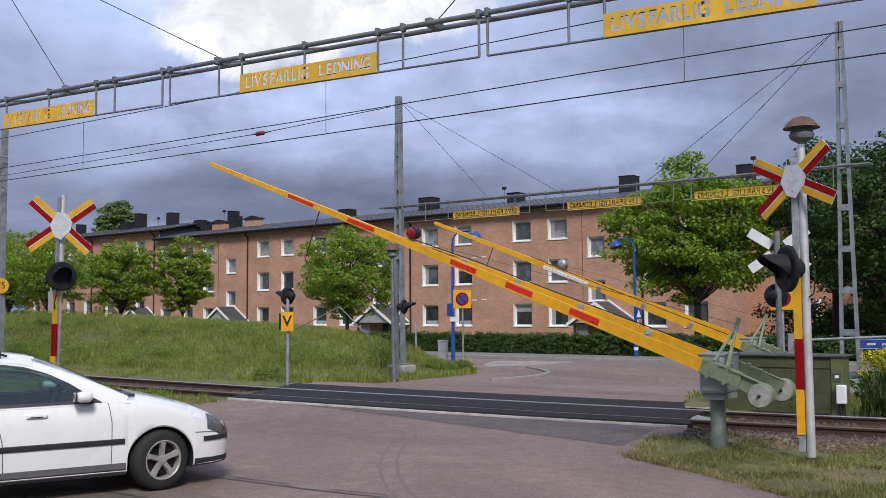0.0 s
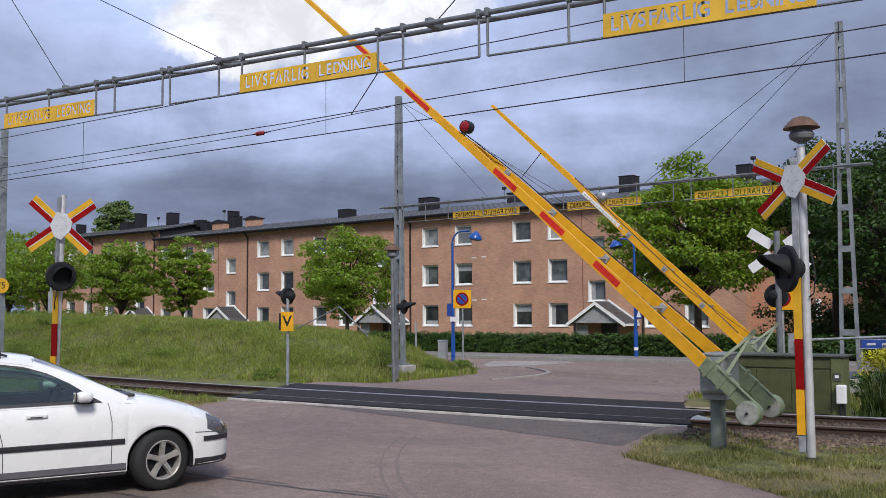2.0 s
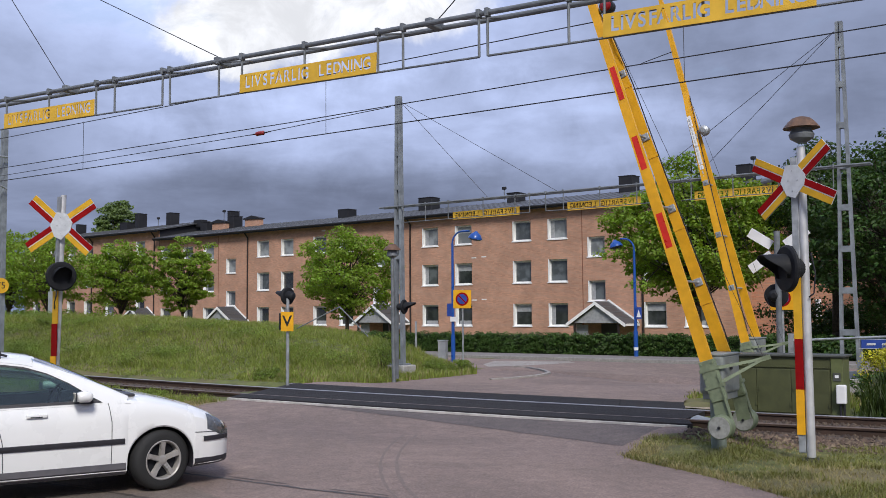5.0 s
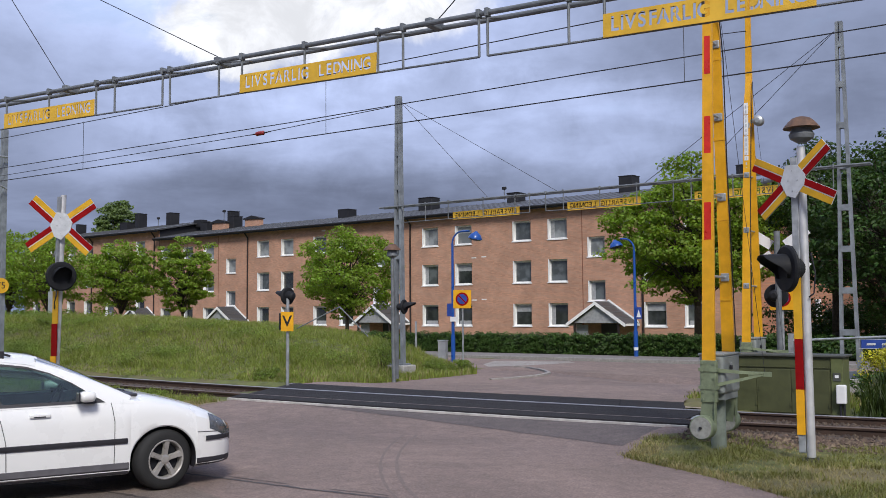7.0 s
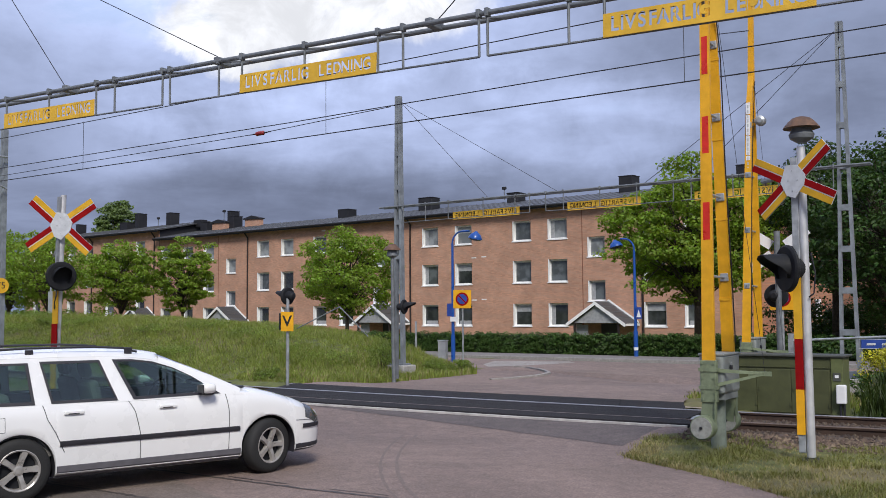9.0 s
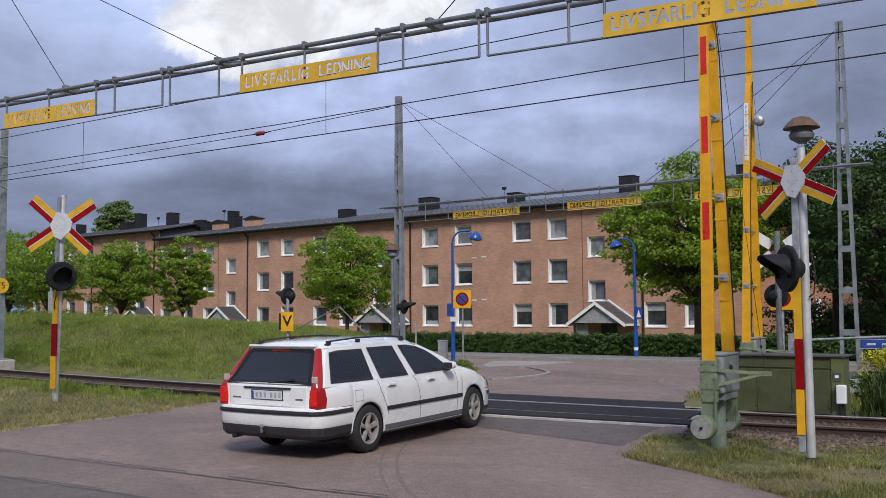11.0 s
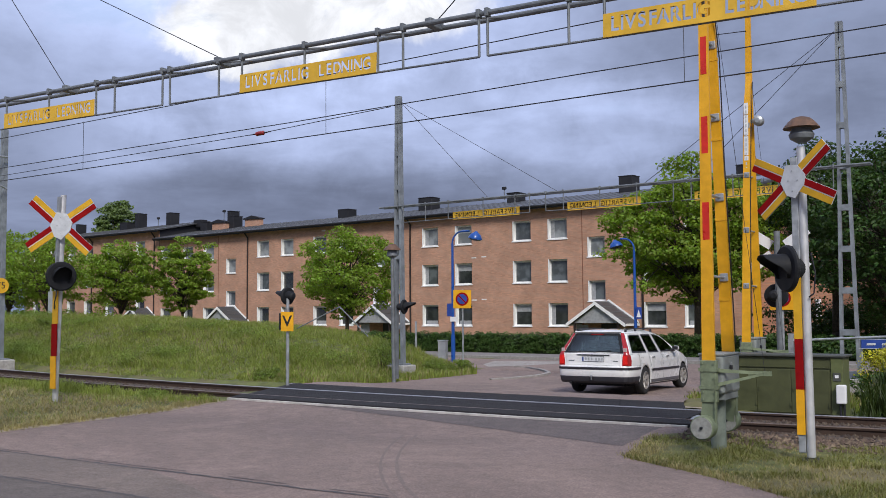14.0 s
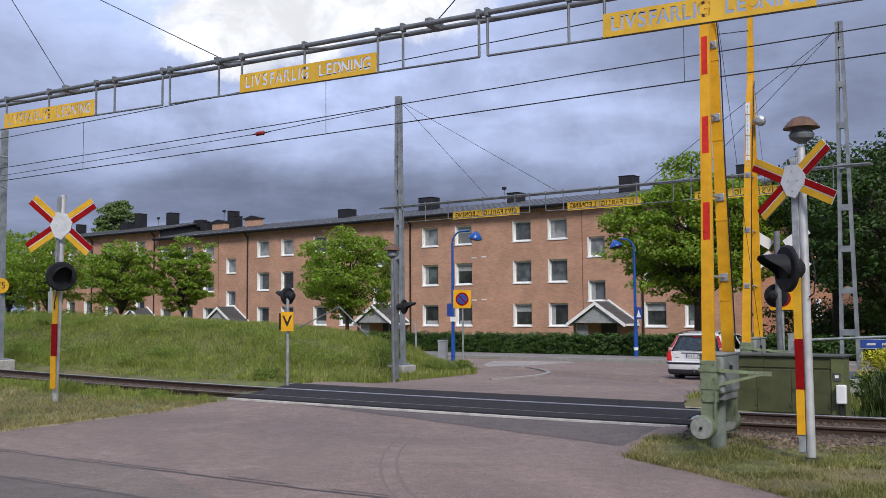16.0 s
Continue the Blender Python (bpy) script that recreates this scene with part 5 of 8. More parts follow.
BLACK_MATT = mat("matt_black_sheet", (0.016, 0.017, 0.020), 0.65, 0, 0.3, 8, spec=0.25)
PALE_GREY_GREEN = mat("grey_green_column", (0.20, 0.235, 0.20), 0.6, 0.1, 0.25, 8, patch=0.4, patch_scale=5)
GALV_PALE = mat("pale_galvanised_sheet", (0.30, 0.325, 0.31), 0.5, 0.35, 0.18, 6, patch=0.3, patch_scale=3)
WEIGHT_FACE = mat("worn_weight_face", (0.36, 0.36, 0.33), 0.7, 0.1, 0.25, 14)


def signal_right():
    p = thing("crossing_signal", pose(-2.93, 12.32, 0.0), "aluminium crossing signal post with warning cross and bell", "crossing signal", "crossing signals")
    smooth_sides(part("post", Mesh().tube((0, 0, -0.3), (-0.02, 0.02, 3.88), 0.052, n=20), ALU, p, "round aluminium post"))
    part("foot", Mesh().lathe([(0.15, -0.03), (0.14, 0.02), (0.07, 0.05)], 14), BLACK_MATT, p)
    strip = part("rear_profile", Mesh().box(-0.145, -0.058, -0.03, 0.03, 0.10, 3.75, bevel=0.01), GALV, p, "galvanised flat profile")
    for z0, z1, mt in ((0.32, 0.87, YELLOW), (0.87, 1.49, DARK_RED), (1.49, 2.25, SIGN_YELLOW)):
        part("reflector_strip", Mesh().box(-0.152, -0.054, -0.045, -0.031, z0, z1), mt, p, "reflective strip")
    cross_sign(pose(-0.10, -0.10, 3.45, 0, 0, -20), p, roll=7, size=0.93, half=33)
    signal_lamp(pose(-0.20, -0.05, 2.36, 0, 0, -48), p, "round black signal head with deep visor", 0.295)
    part("clip", Mesh().tube((-0.18, 0, 2.4), (0.0, 0, 2.4), 0.03, n=8), GALV, p)
    part("cable", Mesh().path([(0.07, -0.02, 2.55), (0.12, -0.04, 2.30), (0.10, -0.05, 2.05), (0.04, -0.06, 2.0)], 0.010, 6), BLACK, p, "black cable loop")
    hood = part("bell_hood", Mesh().lathe([(0.222, 4.06), (0.214, 4.075), (0.165, 4.135), (0.11, 4.185), (0.05, 4.205), (0.0, 4.21)], 28, pose(0, 0, 0.05)), HORN_BROWN, p, "brown weathered bell hood")
    smooth_sides(hood)
    smooth_sides(part("bell", Mesh().lathe([(0.06, 3.88), (0.14, 3.93), (0.155, 3.98), (0.13, 4.02), (0.12, 4.06)], 24, pose(0, 0, 0.05)), STEEL, p, "grey steel bell"))
    # parking prohibition sign hung low behind the post
    return p


def signal_left():
    p = thing("crossing_signal", pose(-18.24, 12.26, 0.0), "grey crossing signal post with warning cross and lamp", "crossing signal", "crossing signals")
    smooth_sides(part("post", Mesh().tube((-0.03, 0.02, -0.3), (0.12, 0.04, 4.40), 0.06, n=18), ALU, p, "round aluminium post"))
    part("profile", Mesh().box(-0.135, -0.055, -0.07, -0.01, 2.0, 4.36, pose(0.06, 0.0, 0, 0, 1.8, 0)), GALV, p, "galvanised flat profile")
    part("cable", Mesh().path([(0.20, -0.14, 2.42), (0.22, -0.16, 2.25), (0.16, -0.16, 2.10), (0.10, -0.12, 1.98)], 0.014, 6), BLACK, p, "black cable loop")
    for z0, z1, mt in ((0.30, 0.98, YELLOW), (0.98, 1.66, DARK_RED), (1.66, 2.35, SIGN_YELLOW)):
        part("reflector_strip", Mesh().box(-0.045, 0.125, -0.095, -0.07, z0, z1, pose(0.03 * (z0 - 0.3), 0, 0)), mt, p, "reflective strip")
    cross_sign(pose(0.19, -0.06, 3.74, 0, 0, 32), p, roll=-4, size=1.27)
    signal_lamp(pose(0.27, -0.09, 2.66, 0, 0, 68), p, "round black signal head with visor", 0.31)
    return p


def signal_v():
    p = thing("track_signal", pose(-15.94, 16.89, 0.0), "small post with yellow letter board and black signal lamp", "signal", "trackside signals")
    part("post", Mesh().tube((0, 0, -0.2), (0, 0, 2.3), 0.04, n=12), GALV, p)
    b = part("letter_board", Mesh().box(-0.14, 0.16, -0.10, -0.07, 1.42, 1.88, pose(0, 0, 0, 0, 0, 30)), YELLOW, p, "yellow board with black letter")
    letters("V", 0.36, 0.004, pose(0, 0, 0, 0, 0, 30) @ pose(0.01, -0.104, 1.65, 90), BLACK_PAINT, b, "letter", offset=0.006)
    signal_lamp(pose(-0.05, 0.06, 2.26, 0, 0, 266), p, "round black signal head seen from behind", 0.215)
    part("junction_box", Mesh().box(-0.24, -0.12, -0.05, 0.05, 1.45, 1.85, bevel=0.01), BLACK, p)


def bell_post():
    p = thing("bell_post", pose(-16.1, 21.3, -0.08), "grey post with a weathered bell hood and side lamp", "signal", "trackside signals")
    part("post", Mesh().tube((0, 0, -0.2), (-0.05, 0.0, 3.55), 0.062, 0.05, 14), STEEL, p)
    part("post_profile", Mesh().box(0.06, 0.14, -0.03, 0.03, 0.1, 3.2), STEEL, p)
    smooth_sides(part("bell_hood", Mesh().lathe([(0.25, 3.66), (0.24, 3.68), (0.10, 3.82), (0.0, 3.84)], 24, pose(-0.05, 0, 0)), HORN_BROWN, p, "brown conical bell hood"))
    smooth_sides(part("bell", Mesh().lathe([(0.08, 3.45), (0.15, 3.50), (0.15, 3.58), (0.12, 3.66)], 20, pose(-0.05, 0, 0)), STEEL, p))
    part("side_arm", Mesh().box(0.05, 0.32, -0.02, 0.02, 2.06, 2.12), GALV, p)
    signal_lamp(pose(0.32, 0.02, 2.08, 0, 0, 100), p, "black signal head turned aside", 0.20)


def lattice_mast(m, height, wide, deep, label, chord=0.035, web=0.62, base=True, top=None):
    """Two chords joined by batten plates, on a concrete foot."""
    t = thing("catenary_mast", m, label, "mast", "railway masts")
    top = wide if top is None else top

    def half(z):
        return (wide + (top - wide) * max(0.0, z) / height) / 2

    for sx in (-1, 1):
        a, b = sx * half(0), sx * half(height)
        part("chord", Mesh().add([(x + q, y, z) for z, x in ((-0.05, a), (height, b)) for q, y in ((-chord, -deep / 2), (chord, -deep / 2), (chord, deep / 2), (-chord, deep / 2))],
                                 [(0, 1, 2, 3), (4, 7, 6, 5), (0, 4, 5, 1), (1, 5, 6, 2), (2, 6, 7, 3), (3, 7, 4, 0)]), MAST_GREY, t)
    z = 0.45
    while z < height:
        part("batten", Mesh().box(-half(z), half(z), -deep / 2 - 0.004, deep / 2 + 0.004, z - 0.07, z + 0.07), MAST_GREY, t)
        z += web * 1.9
    part("cap", Mesh().box(-half(height) - chord, half(height) + chord, -deep / 2, deep / 2, height, height + 0.03), MAST_GREY, t)
    if base:
        part("foundation", Mesh().box(-0.38, 0.38, -0.32, 0.32, -0.5, 0.36, bevel=0.04), CONCRETE, t, "concrete mast foundation")
        part("foot_plate", Mesh().box(-0.26, 0.26, -0.2, 0.2, 0.36, 0.40), MAST_GREY, t)
    return t


GLYPH = {"I": 0.055, " ": 0.12, "L": 0.092, "F": 0.092}


def warning_board(parent, x0, x1, y, z0, z1, tilt, flip):
    """A yellow board with the warning text cut out of it."""
    text = "LIVSFARLIG LEDNING"
    total = sum(GLYPH.get(c, 0.108) for c in text)
    k = (x1 - x0) * 0.93 / total
    mid = (z0 + z1) / 2
    turn = pose((x0 + x1) / 2, y, mid, 0, -tilt if flip else tilt, 180 if flip else 0)
    w, h = x1 - x0, z1 - z0
    edges, x = [], -total * k / 2
    bm = bmesh.new()
    rect = [bm.verts.new(p) for p in ((-w / 2, 0, -h / 2), (w / 2, 0, -h / 2), (w / 2, 0, h / 2), (-w / 2, 0, h / 2))]
    for i in range(4):
        bm.edges.new((rect[i], rect[(i + 1) % 4]))
    bridges = Mesh()
    for c in text:
        adv = GLYPH.get(c, 0.108) * k
        if c != " ":
            o = letters(c, h * 0.86, 0.0, pose(x + adv / 2, 0, 0, 90) @ Matrix.Diagonal((0.90, 1.0, 1.0, 1.0)), BOARD_YELLOW, None, "outline", offset=h * 0.027)
            tmp = bmesh.new()
            tmp.from_mesh(o.data)
            bmesh.ops.remove_doubles(tmp, verts=tmp.verts[:], dist=1e-6)
            made = {}
            for e in tmp.edges:
                if len(e.link_faces) == 1:
                    ends = []
                    for v in e.verts:
                        if v.index not in made:
                            made[v.index] = bm.verts.new((v.co.x, 0, v.co.z))
                        ends.append(made[v.index])
                    bm.edges.new(ends)
            tmp.free()
            bpy.data.objects.remove(o)
            if c in "ARD":
                bridges.box(x + adv / 2 - 0.004, x + adv / 2 + 0.004, -0.005, 0.005, -h * 0.3, h * 0.3, turn)
        x += adv
    bmesh.ops.triangle_fill(bm, edges=bm.edges[:], use_beauty=True)
    sheet_mesh = Mesh().take(bm, turn)
    board = part("warning_board", sheet_mesh, BOARD_YELLOW, parent, "yellow warning board with cut-out lettering")
    md = board.modifiers.new("thick", "SOLIDIFY")
    md.thickness, md.offset = 0.012, 0.0
    part("stencil_bridge", bridges, BOARD_YELLOW, board)
    return board


def gantry(name_label, y, x0, x1, zf, signs, frames, flip, tops, masts, drop=0.43, high=0.21):
    """Twin tubes hung between two masts, with frames and warning boards below."""
    g = thing("warning_gantry", pose(0, 0, 0), name_label, "gantry", "warning gantries")
    s = -1 if flip else 1
    tilt = math.degrees(math.atan((zf(x0) - zf(x1)) / (x1 - x0)))
    for off in (-0.11, 0.11):
        part("tube", Mesh().tube((x0, y + off, zf(x0)), (x1, y + off, zf(x1)), 0.027, n=12), STEEL, g, "grey steel tube")
    x, k = x0 + 0.3, 0
    while x < x1 - 0.5:
        part("lacing", Mesh().tube((x, y - 0.11, zf(x)), (x + 0.55, y + 0.11, zf(x + 0.55)), 0.012, n=6), STEEL, g)
        x += 1.15
    for a, b in frames:
        part("lower_rail", Mesh().tube((a, y - 0.11, zf(a) - drop), (b, y - 0.11, zf(b) - drop), 0.012, n=7), STEEL, g)
    for a, b in signs:
        warning_board(g, a, b, y - 0.11 * s - 0.03 * s, zf((a + b) / 2) - drop - 0.005, zf((a + b) / 2) - drop + high, tilt, flip)
    for x in tops:
        part("hanger", Mesh().tube((x, y - 0.11, zf(x) + 0.02), (x, y - 0.11, zf(x) - drop), 0.014, n=7), STEEL, g)
        part("hanger_clip", Mesh().box(x - 0.02, x + 0.02, y - 0.145, y - 0.075, zf(x) - 0.04, zf(x) + 0.045, bevel=0.006), STEEL, g)
    return g


def straight_wire(name, pts, r, label, category="wire"):
    m = Mesh().path(pts, r, 6)
    return solid(name, m, WIRE, label, category)


def build_railway():
    signal_right()
    signal_left()
    signal_v()
    bell_post()
    # near warning gantry and its masts outside the road
    zn = lambda x: 4.80 - 0.0265 * (x + 5.43)
    near_hang = [-13.04, -12.0, -10.94, -10.55, -9.60, -9.46, -8.58, -8.19, -7.2, -6.16, -5.83, -4.90, -4.80, -3.92, -3.56, -2.65, -1.79, -1.3]
    gantry("grey tube gantry with yellow warning boards over the road", 8.0, -14.75, -0.6, zn, ((-13.04, -10.94), (-8.19, -6.16), (-3.56, -1.72)), ((-13.9, -9.60), (-9.46, -4.90), (-4.80, -0.8)), False, near_hang, ())
    for x, h in ((-14.3, 8.0), (-0.6, 8.75)):
        lattice_mast(pose(x, 8.0, 0.0), h, 0.26, 0.16, "grey steel gantry mast beside the road")
    for mx, mz, x1 in ((-14.22, 7.72, -11.75), (-14.22, 7.72, -8.58), (-0.6, 8.65, -5.5), (-0.6, 8.65, -2.9)):
        straight_wire("stay_wire", [(mx, 8.0, mz), (x1, 8.0, zn(x1) + 0.03)], 0.006, "thin steel stay wire of the gantry")
    for x in (-8.62, -5.5, -11.65):
        solid("stay_clamp", Mesh().box(-0.05, 0.03, -0.12, 0.12, -0.03, 0.06, bevel=0.01), STEEL, "grey clamp on the gantry tubes", "clamp", m=pose(x, 8.0, zn(x)))
    # far gantry
    zf = lambda x: 5.03 + 0.006 * (x + 17)
    gantry("far grey tube gantry with yellow warning boards seen from behind", 23.1, -17.9, -4.0, zf, ((-15.39, -13.16), (-11.67, -9.57), (-8.14, -6.02)), ((-17.0, -12.7), (-12.2, -8.6), (-8.4, -4.8)), True,
           [-17.0, -16.2, -15.39, -14.2, -13.16, -12.7, -12.2, -11.67, -10.6, -9.57, -8.6, -8.14, -7.1, -6.02, -4.8], (), 0.50, 0.22)
    lattice_mast(pose(-17.25, 23.1, -0.08, 0, 0, 0), 8.45, 0.27, 0.16, "slim tapering grey mast carrying the far gantry", 0.040, 0.55, top=0.09)
    lattice_mast(pose(-4.62, 23.25, -0.08), 8.55, 0.38, 0.13, "tapering grey lattice mast carrying the far gantry", 0.034, 0.50, top=0.09)
    for mx, x1 in ((-17.2, -14.1), (-17.2, -11.9), (-4.7, -9.4), (-4.7, -8.1)):
        straight_wire("stay_wire", [(mx, 23.1, 8.25), (x1, 23.1, zf(x1) + 0.03)], 0.007, "thin steel stay wire of the far gantry")
    # left mast with the round speed board
    t = lattice_mast(pose(-29.42, 17.75, 0.05), 7.85, 0.12, 0.14, "grey catenary mast beside the embankment", 0.05)
    b = part("speed_board", Mesh().lathe([(0.25, -0.01), (0.25, 0.01)], 28, pose(0.15, -0.10, 2.75) @ pose(0, 0, 0, 90, 0, 40)), SIGN_YELLOW, t, "round yellow speed board")
    letters("75", 0.30, 0.003, pose(0.15, -0.10, 2.75) @ pose(0, 0, 0, 0, 0, 40) @ pose(0, -0.014, 0, 90), BLACK_PAINT, b, "number")
    # overhead line
    y = 15.35
    line = thing("overhead_line", pose(0, 0, 0), "overhead contact line with messenger wire and droppers", "overhead line")
    part("contact_wire", Mesh().path([(x, y, 5.66) for x in (-95, -30, -5, 45)], 0.011, 6), WIRE, line)
    part("messenger_wire", Mesh().path([(x, y, z) for x, z in ((-95, 6.95), (-26, 6.88), (-14.5, 6.92), (-2.4, 7.0), (45, 7.3))], 0.010, 6), WIRE, line)
    part("tension_wire", Mesh().path([(x, y + 0.02, z) for x, z in ((-95, 6.0), (-26, 6.03), (-14.5, 6.03), (-7.4, 6.08), (-2.4, 6.09), (45, 6.2))], 0.010, 6), WIRE, line)
    part("anchor_wire", Mesh().path([(-40, 15.4, 5.70), (-15.4, 15.4, 5.90), (-11.68, 15.37, 6.03)], 0.008, 6), WIRE, line)
    for x in (-21.8, -13.4, -5.5, 2.0, -30.5):
        part("dropper", Mesh().tube((x, y, 5.66), (x, y, 6.92), 0.006, n=5), WIRE, line)
    part("cantilever", Mesh().tube((-29.15, 17.7, 7.0), (-29.15, 15.3, 6.90), 0.03, n=8).tube((-29.15, 17.7, 5.95), (-29.15, 15.3, 6.88), 0.03, n=8).tube((-29.15, 16.6, 6.4), (-29.15, 15.3, 5.68), 0.02, n=8), GALV, line, "galvanised cantilever arm")
    ins = part("insulator", Mesh().lathe([(0.03, -0.13), (0.05, -0.10), (0.05, 0.10), (0.03, 0.13)], 12, pose(-15.4, 15.4, 5.90, 0, 88.5, 0)), INSULATOR, line, "red brown insulator")
    for k in (-1, 1):
        part("clamp", Mesh().tube((-15.4 + 0.13 * k, 15.4, 5.90), (-15.4 + 0.34 * k, 15.4, 5.90 + 0.005 * k), 0.018, 0.008, 7), BLACK, ins)


def cabinets():
    c = thing("relay_cabinet", pose(-5.66, 17.5, 0.0), "olive green metal relay cabinet beside the track", "cabinet")
    part("body", Mesh().box(0, 1.86, 0.0, 0.55, -0.04, 1.03, bevel=0.015), GREEN_PAINT, c)
    part("lid", Mesh().box(-0.04, 2.10, -0.05, 0.60, 1.02, 1.06, bevel=0.01), LID_DARK, c, "dark flat lid")
    side = part("side_unit", Mesh().box(1.86, 2.06, -0.02, 0.5, -0.04, 1.02, bevel=0.012), PALE_OLIVE, c, "lighter olive end unit")
    for x0, x1 in ((0.05, 0.586), (0.594, 1.186), (1.194, 1.83)):
        d = part("door", Mesh().box(x0, x1, -0.014, 0.0, 0.04, 0.80, bevel=0.006), GREEN_PAINT, c, "olive sheet metal door")
        part("handle", Mesh().box(x0 + 0.03, x0 + 0.05, -0.030, -0.014, 0.42, 0.48), GREEN_PAINT, d)
        part("hinge", Mesh().box(x1 - 0.02, x1 + 0.01, -0.03, -0.015, 0.15, 0.22), GREEN_PAINT, d)
    part("sill_strip", Mesh().box(0.0, 1.86, -0.02, 0.0, 0.83, 0.845), GREEN_PAINT, c)
    part("plinth", Mesh().box(0.03, 2.03, 0.03, 0.5, -0.4, -0.04), CONCRETE, c)
    part("notice", Mesh().box(1.90, 2.02, -0.035, -0.02, 0.62, 0.76), LID_DARK, c, "small dark notice plate")
    part("notice_label", Mesh().box(1.93, 1.99, -0.04, -0.035, 0.67, 0.72), WHITE_PAINT, c)
    j = thing("junction_box", pose(-3.62, 17.41, 0.24), "white plastic junction box on the cabinet end", "junction box")
    part("box", Mesh().box(-0.08, 0.08, -0.06, 0.06, 0.0, 0.32, bevel=0.02), WHITE_PAINT, j)
    part("conduit", Mesh().tube((-0.02, 0, -0.32), (-0.02, 0, 0.0), 0.02, n=8).tube((0.04, 0, -0.32), (0.04, 0, 0.0), 0.02, n=8), BLACK, j)


LID_DARK = mat("dark_grey_lid", (0.075, 0.08, 0.07), 0.6, 0.1, 0.2, 6)
PALE_OLIVE = mat("pale_olive_paint", (0.115, 0.135, 0.050), 0.55, 0, 0.2, 5)


def far_signal():
    p = thing("crossing_signal", pose(-5.24, 19.75, -0.02), "crossing signal beyond the track seen from behind", "crossing signal", "crossing signals")
    part("post", Mesh().tube((0, 0, -0.2), (0, 0, 3.45), 0.06, n=16), STEEL, p)
    cross_sign(pose(0, 0.09, 3.08, 0, 0, 0), p, back=True, roll=0, size=1.05, half=34)
    signal_lamp(pose(-0.08, 0.12, 2.15, 0, 0, 180), p, "round black signal head seen from behind", 0.24, lens=False)


def no_parking(m, label, size, post):
    s = thing("parking_sign", m, label, "traffic sign", "parking signs")
    if post:
        part("post", Mesh().tube((0, 0, -0.3), (0, 0, post), 0.03, n=10), GALV, s)
    b = part("board", Mesh().box(-size / 2, size / 2, -0.06, -0.035, (post or 0) - size - 0.02, (post or 0) - 0.02, bevel=0.006), YELLOW, s, "yellow square board")
    z = (post or 0) - size / 2 - 0.02
    part("ring", Mesh().lathe([(size * 0.36, -0.003), (size * 0.36, 0.003)], 30, pose(0, -0.064, z, 90)), DARK_RED, b, "red ring")
    part("disc", Mesh().lathe([(size * 0.27, -0.003), (size * 0.27, 0.003)], 30, pose(0, -0.068, z, 90)), SIGN_BLUE, b, "blue disc")
    part("slash", Mesh().box(-size * 0.33, size * 0.33, -0.074, -0.070, -size * 0.035, size * 0.035, pose(0, 0, z, 0, 45, 0)), DARK_RED, b)


def blue_lamp(m, height, reach, label):
    l = thing("street_lamp", m, label, "street lamp", "blue street lamps")
    pts = [(0, 0, 0.0), (0, 0, height - 0.45)]
    for i in range(1, 9):
        a = radians(90 * i / 8)
        pts.append((math.copysign(0.45, reach) * (1 - math.cos(a)), 0, height - 0.45 + 0.45 * math.sin(a)))
    pts.append((reach * 0.75, 0, height))
    part("pole", Mesh().tube((0, 0, -0.2), (0, 0, 1.0), 0.085, n=12).tube((0, 0, 1.0), (0, 0, height - 0.45), 0.065, 0.045, 12).path(pts[1:], 0.035, 8), BLUE_PAINT, l, "blue painted pole")
    head = part("shade", Mesh().lathe([(0.27, 0.0), (0.27, 0.03), (0.20, 0.16), (0.10, 0.24), (0.04, 0.30)], 22, pose(reach, 0, height - 0.32, 0, 14 if reach > 0 else -14, 0)), BLUE_PAINT, l, "blue domed shade")
    smooth_sides(head)
    part("diffuser", Mesh().lathe([(0.15, -0.07), (0.24, -0.02), (0.25, 0.0)], 18, pose(reach, 0, height - 0.32, 0, 14 if reach > 0 else -14, 0)), PANE, l)
    return l


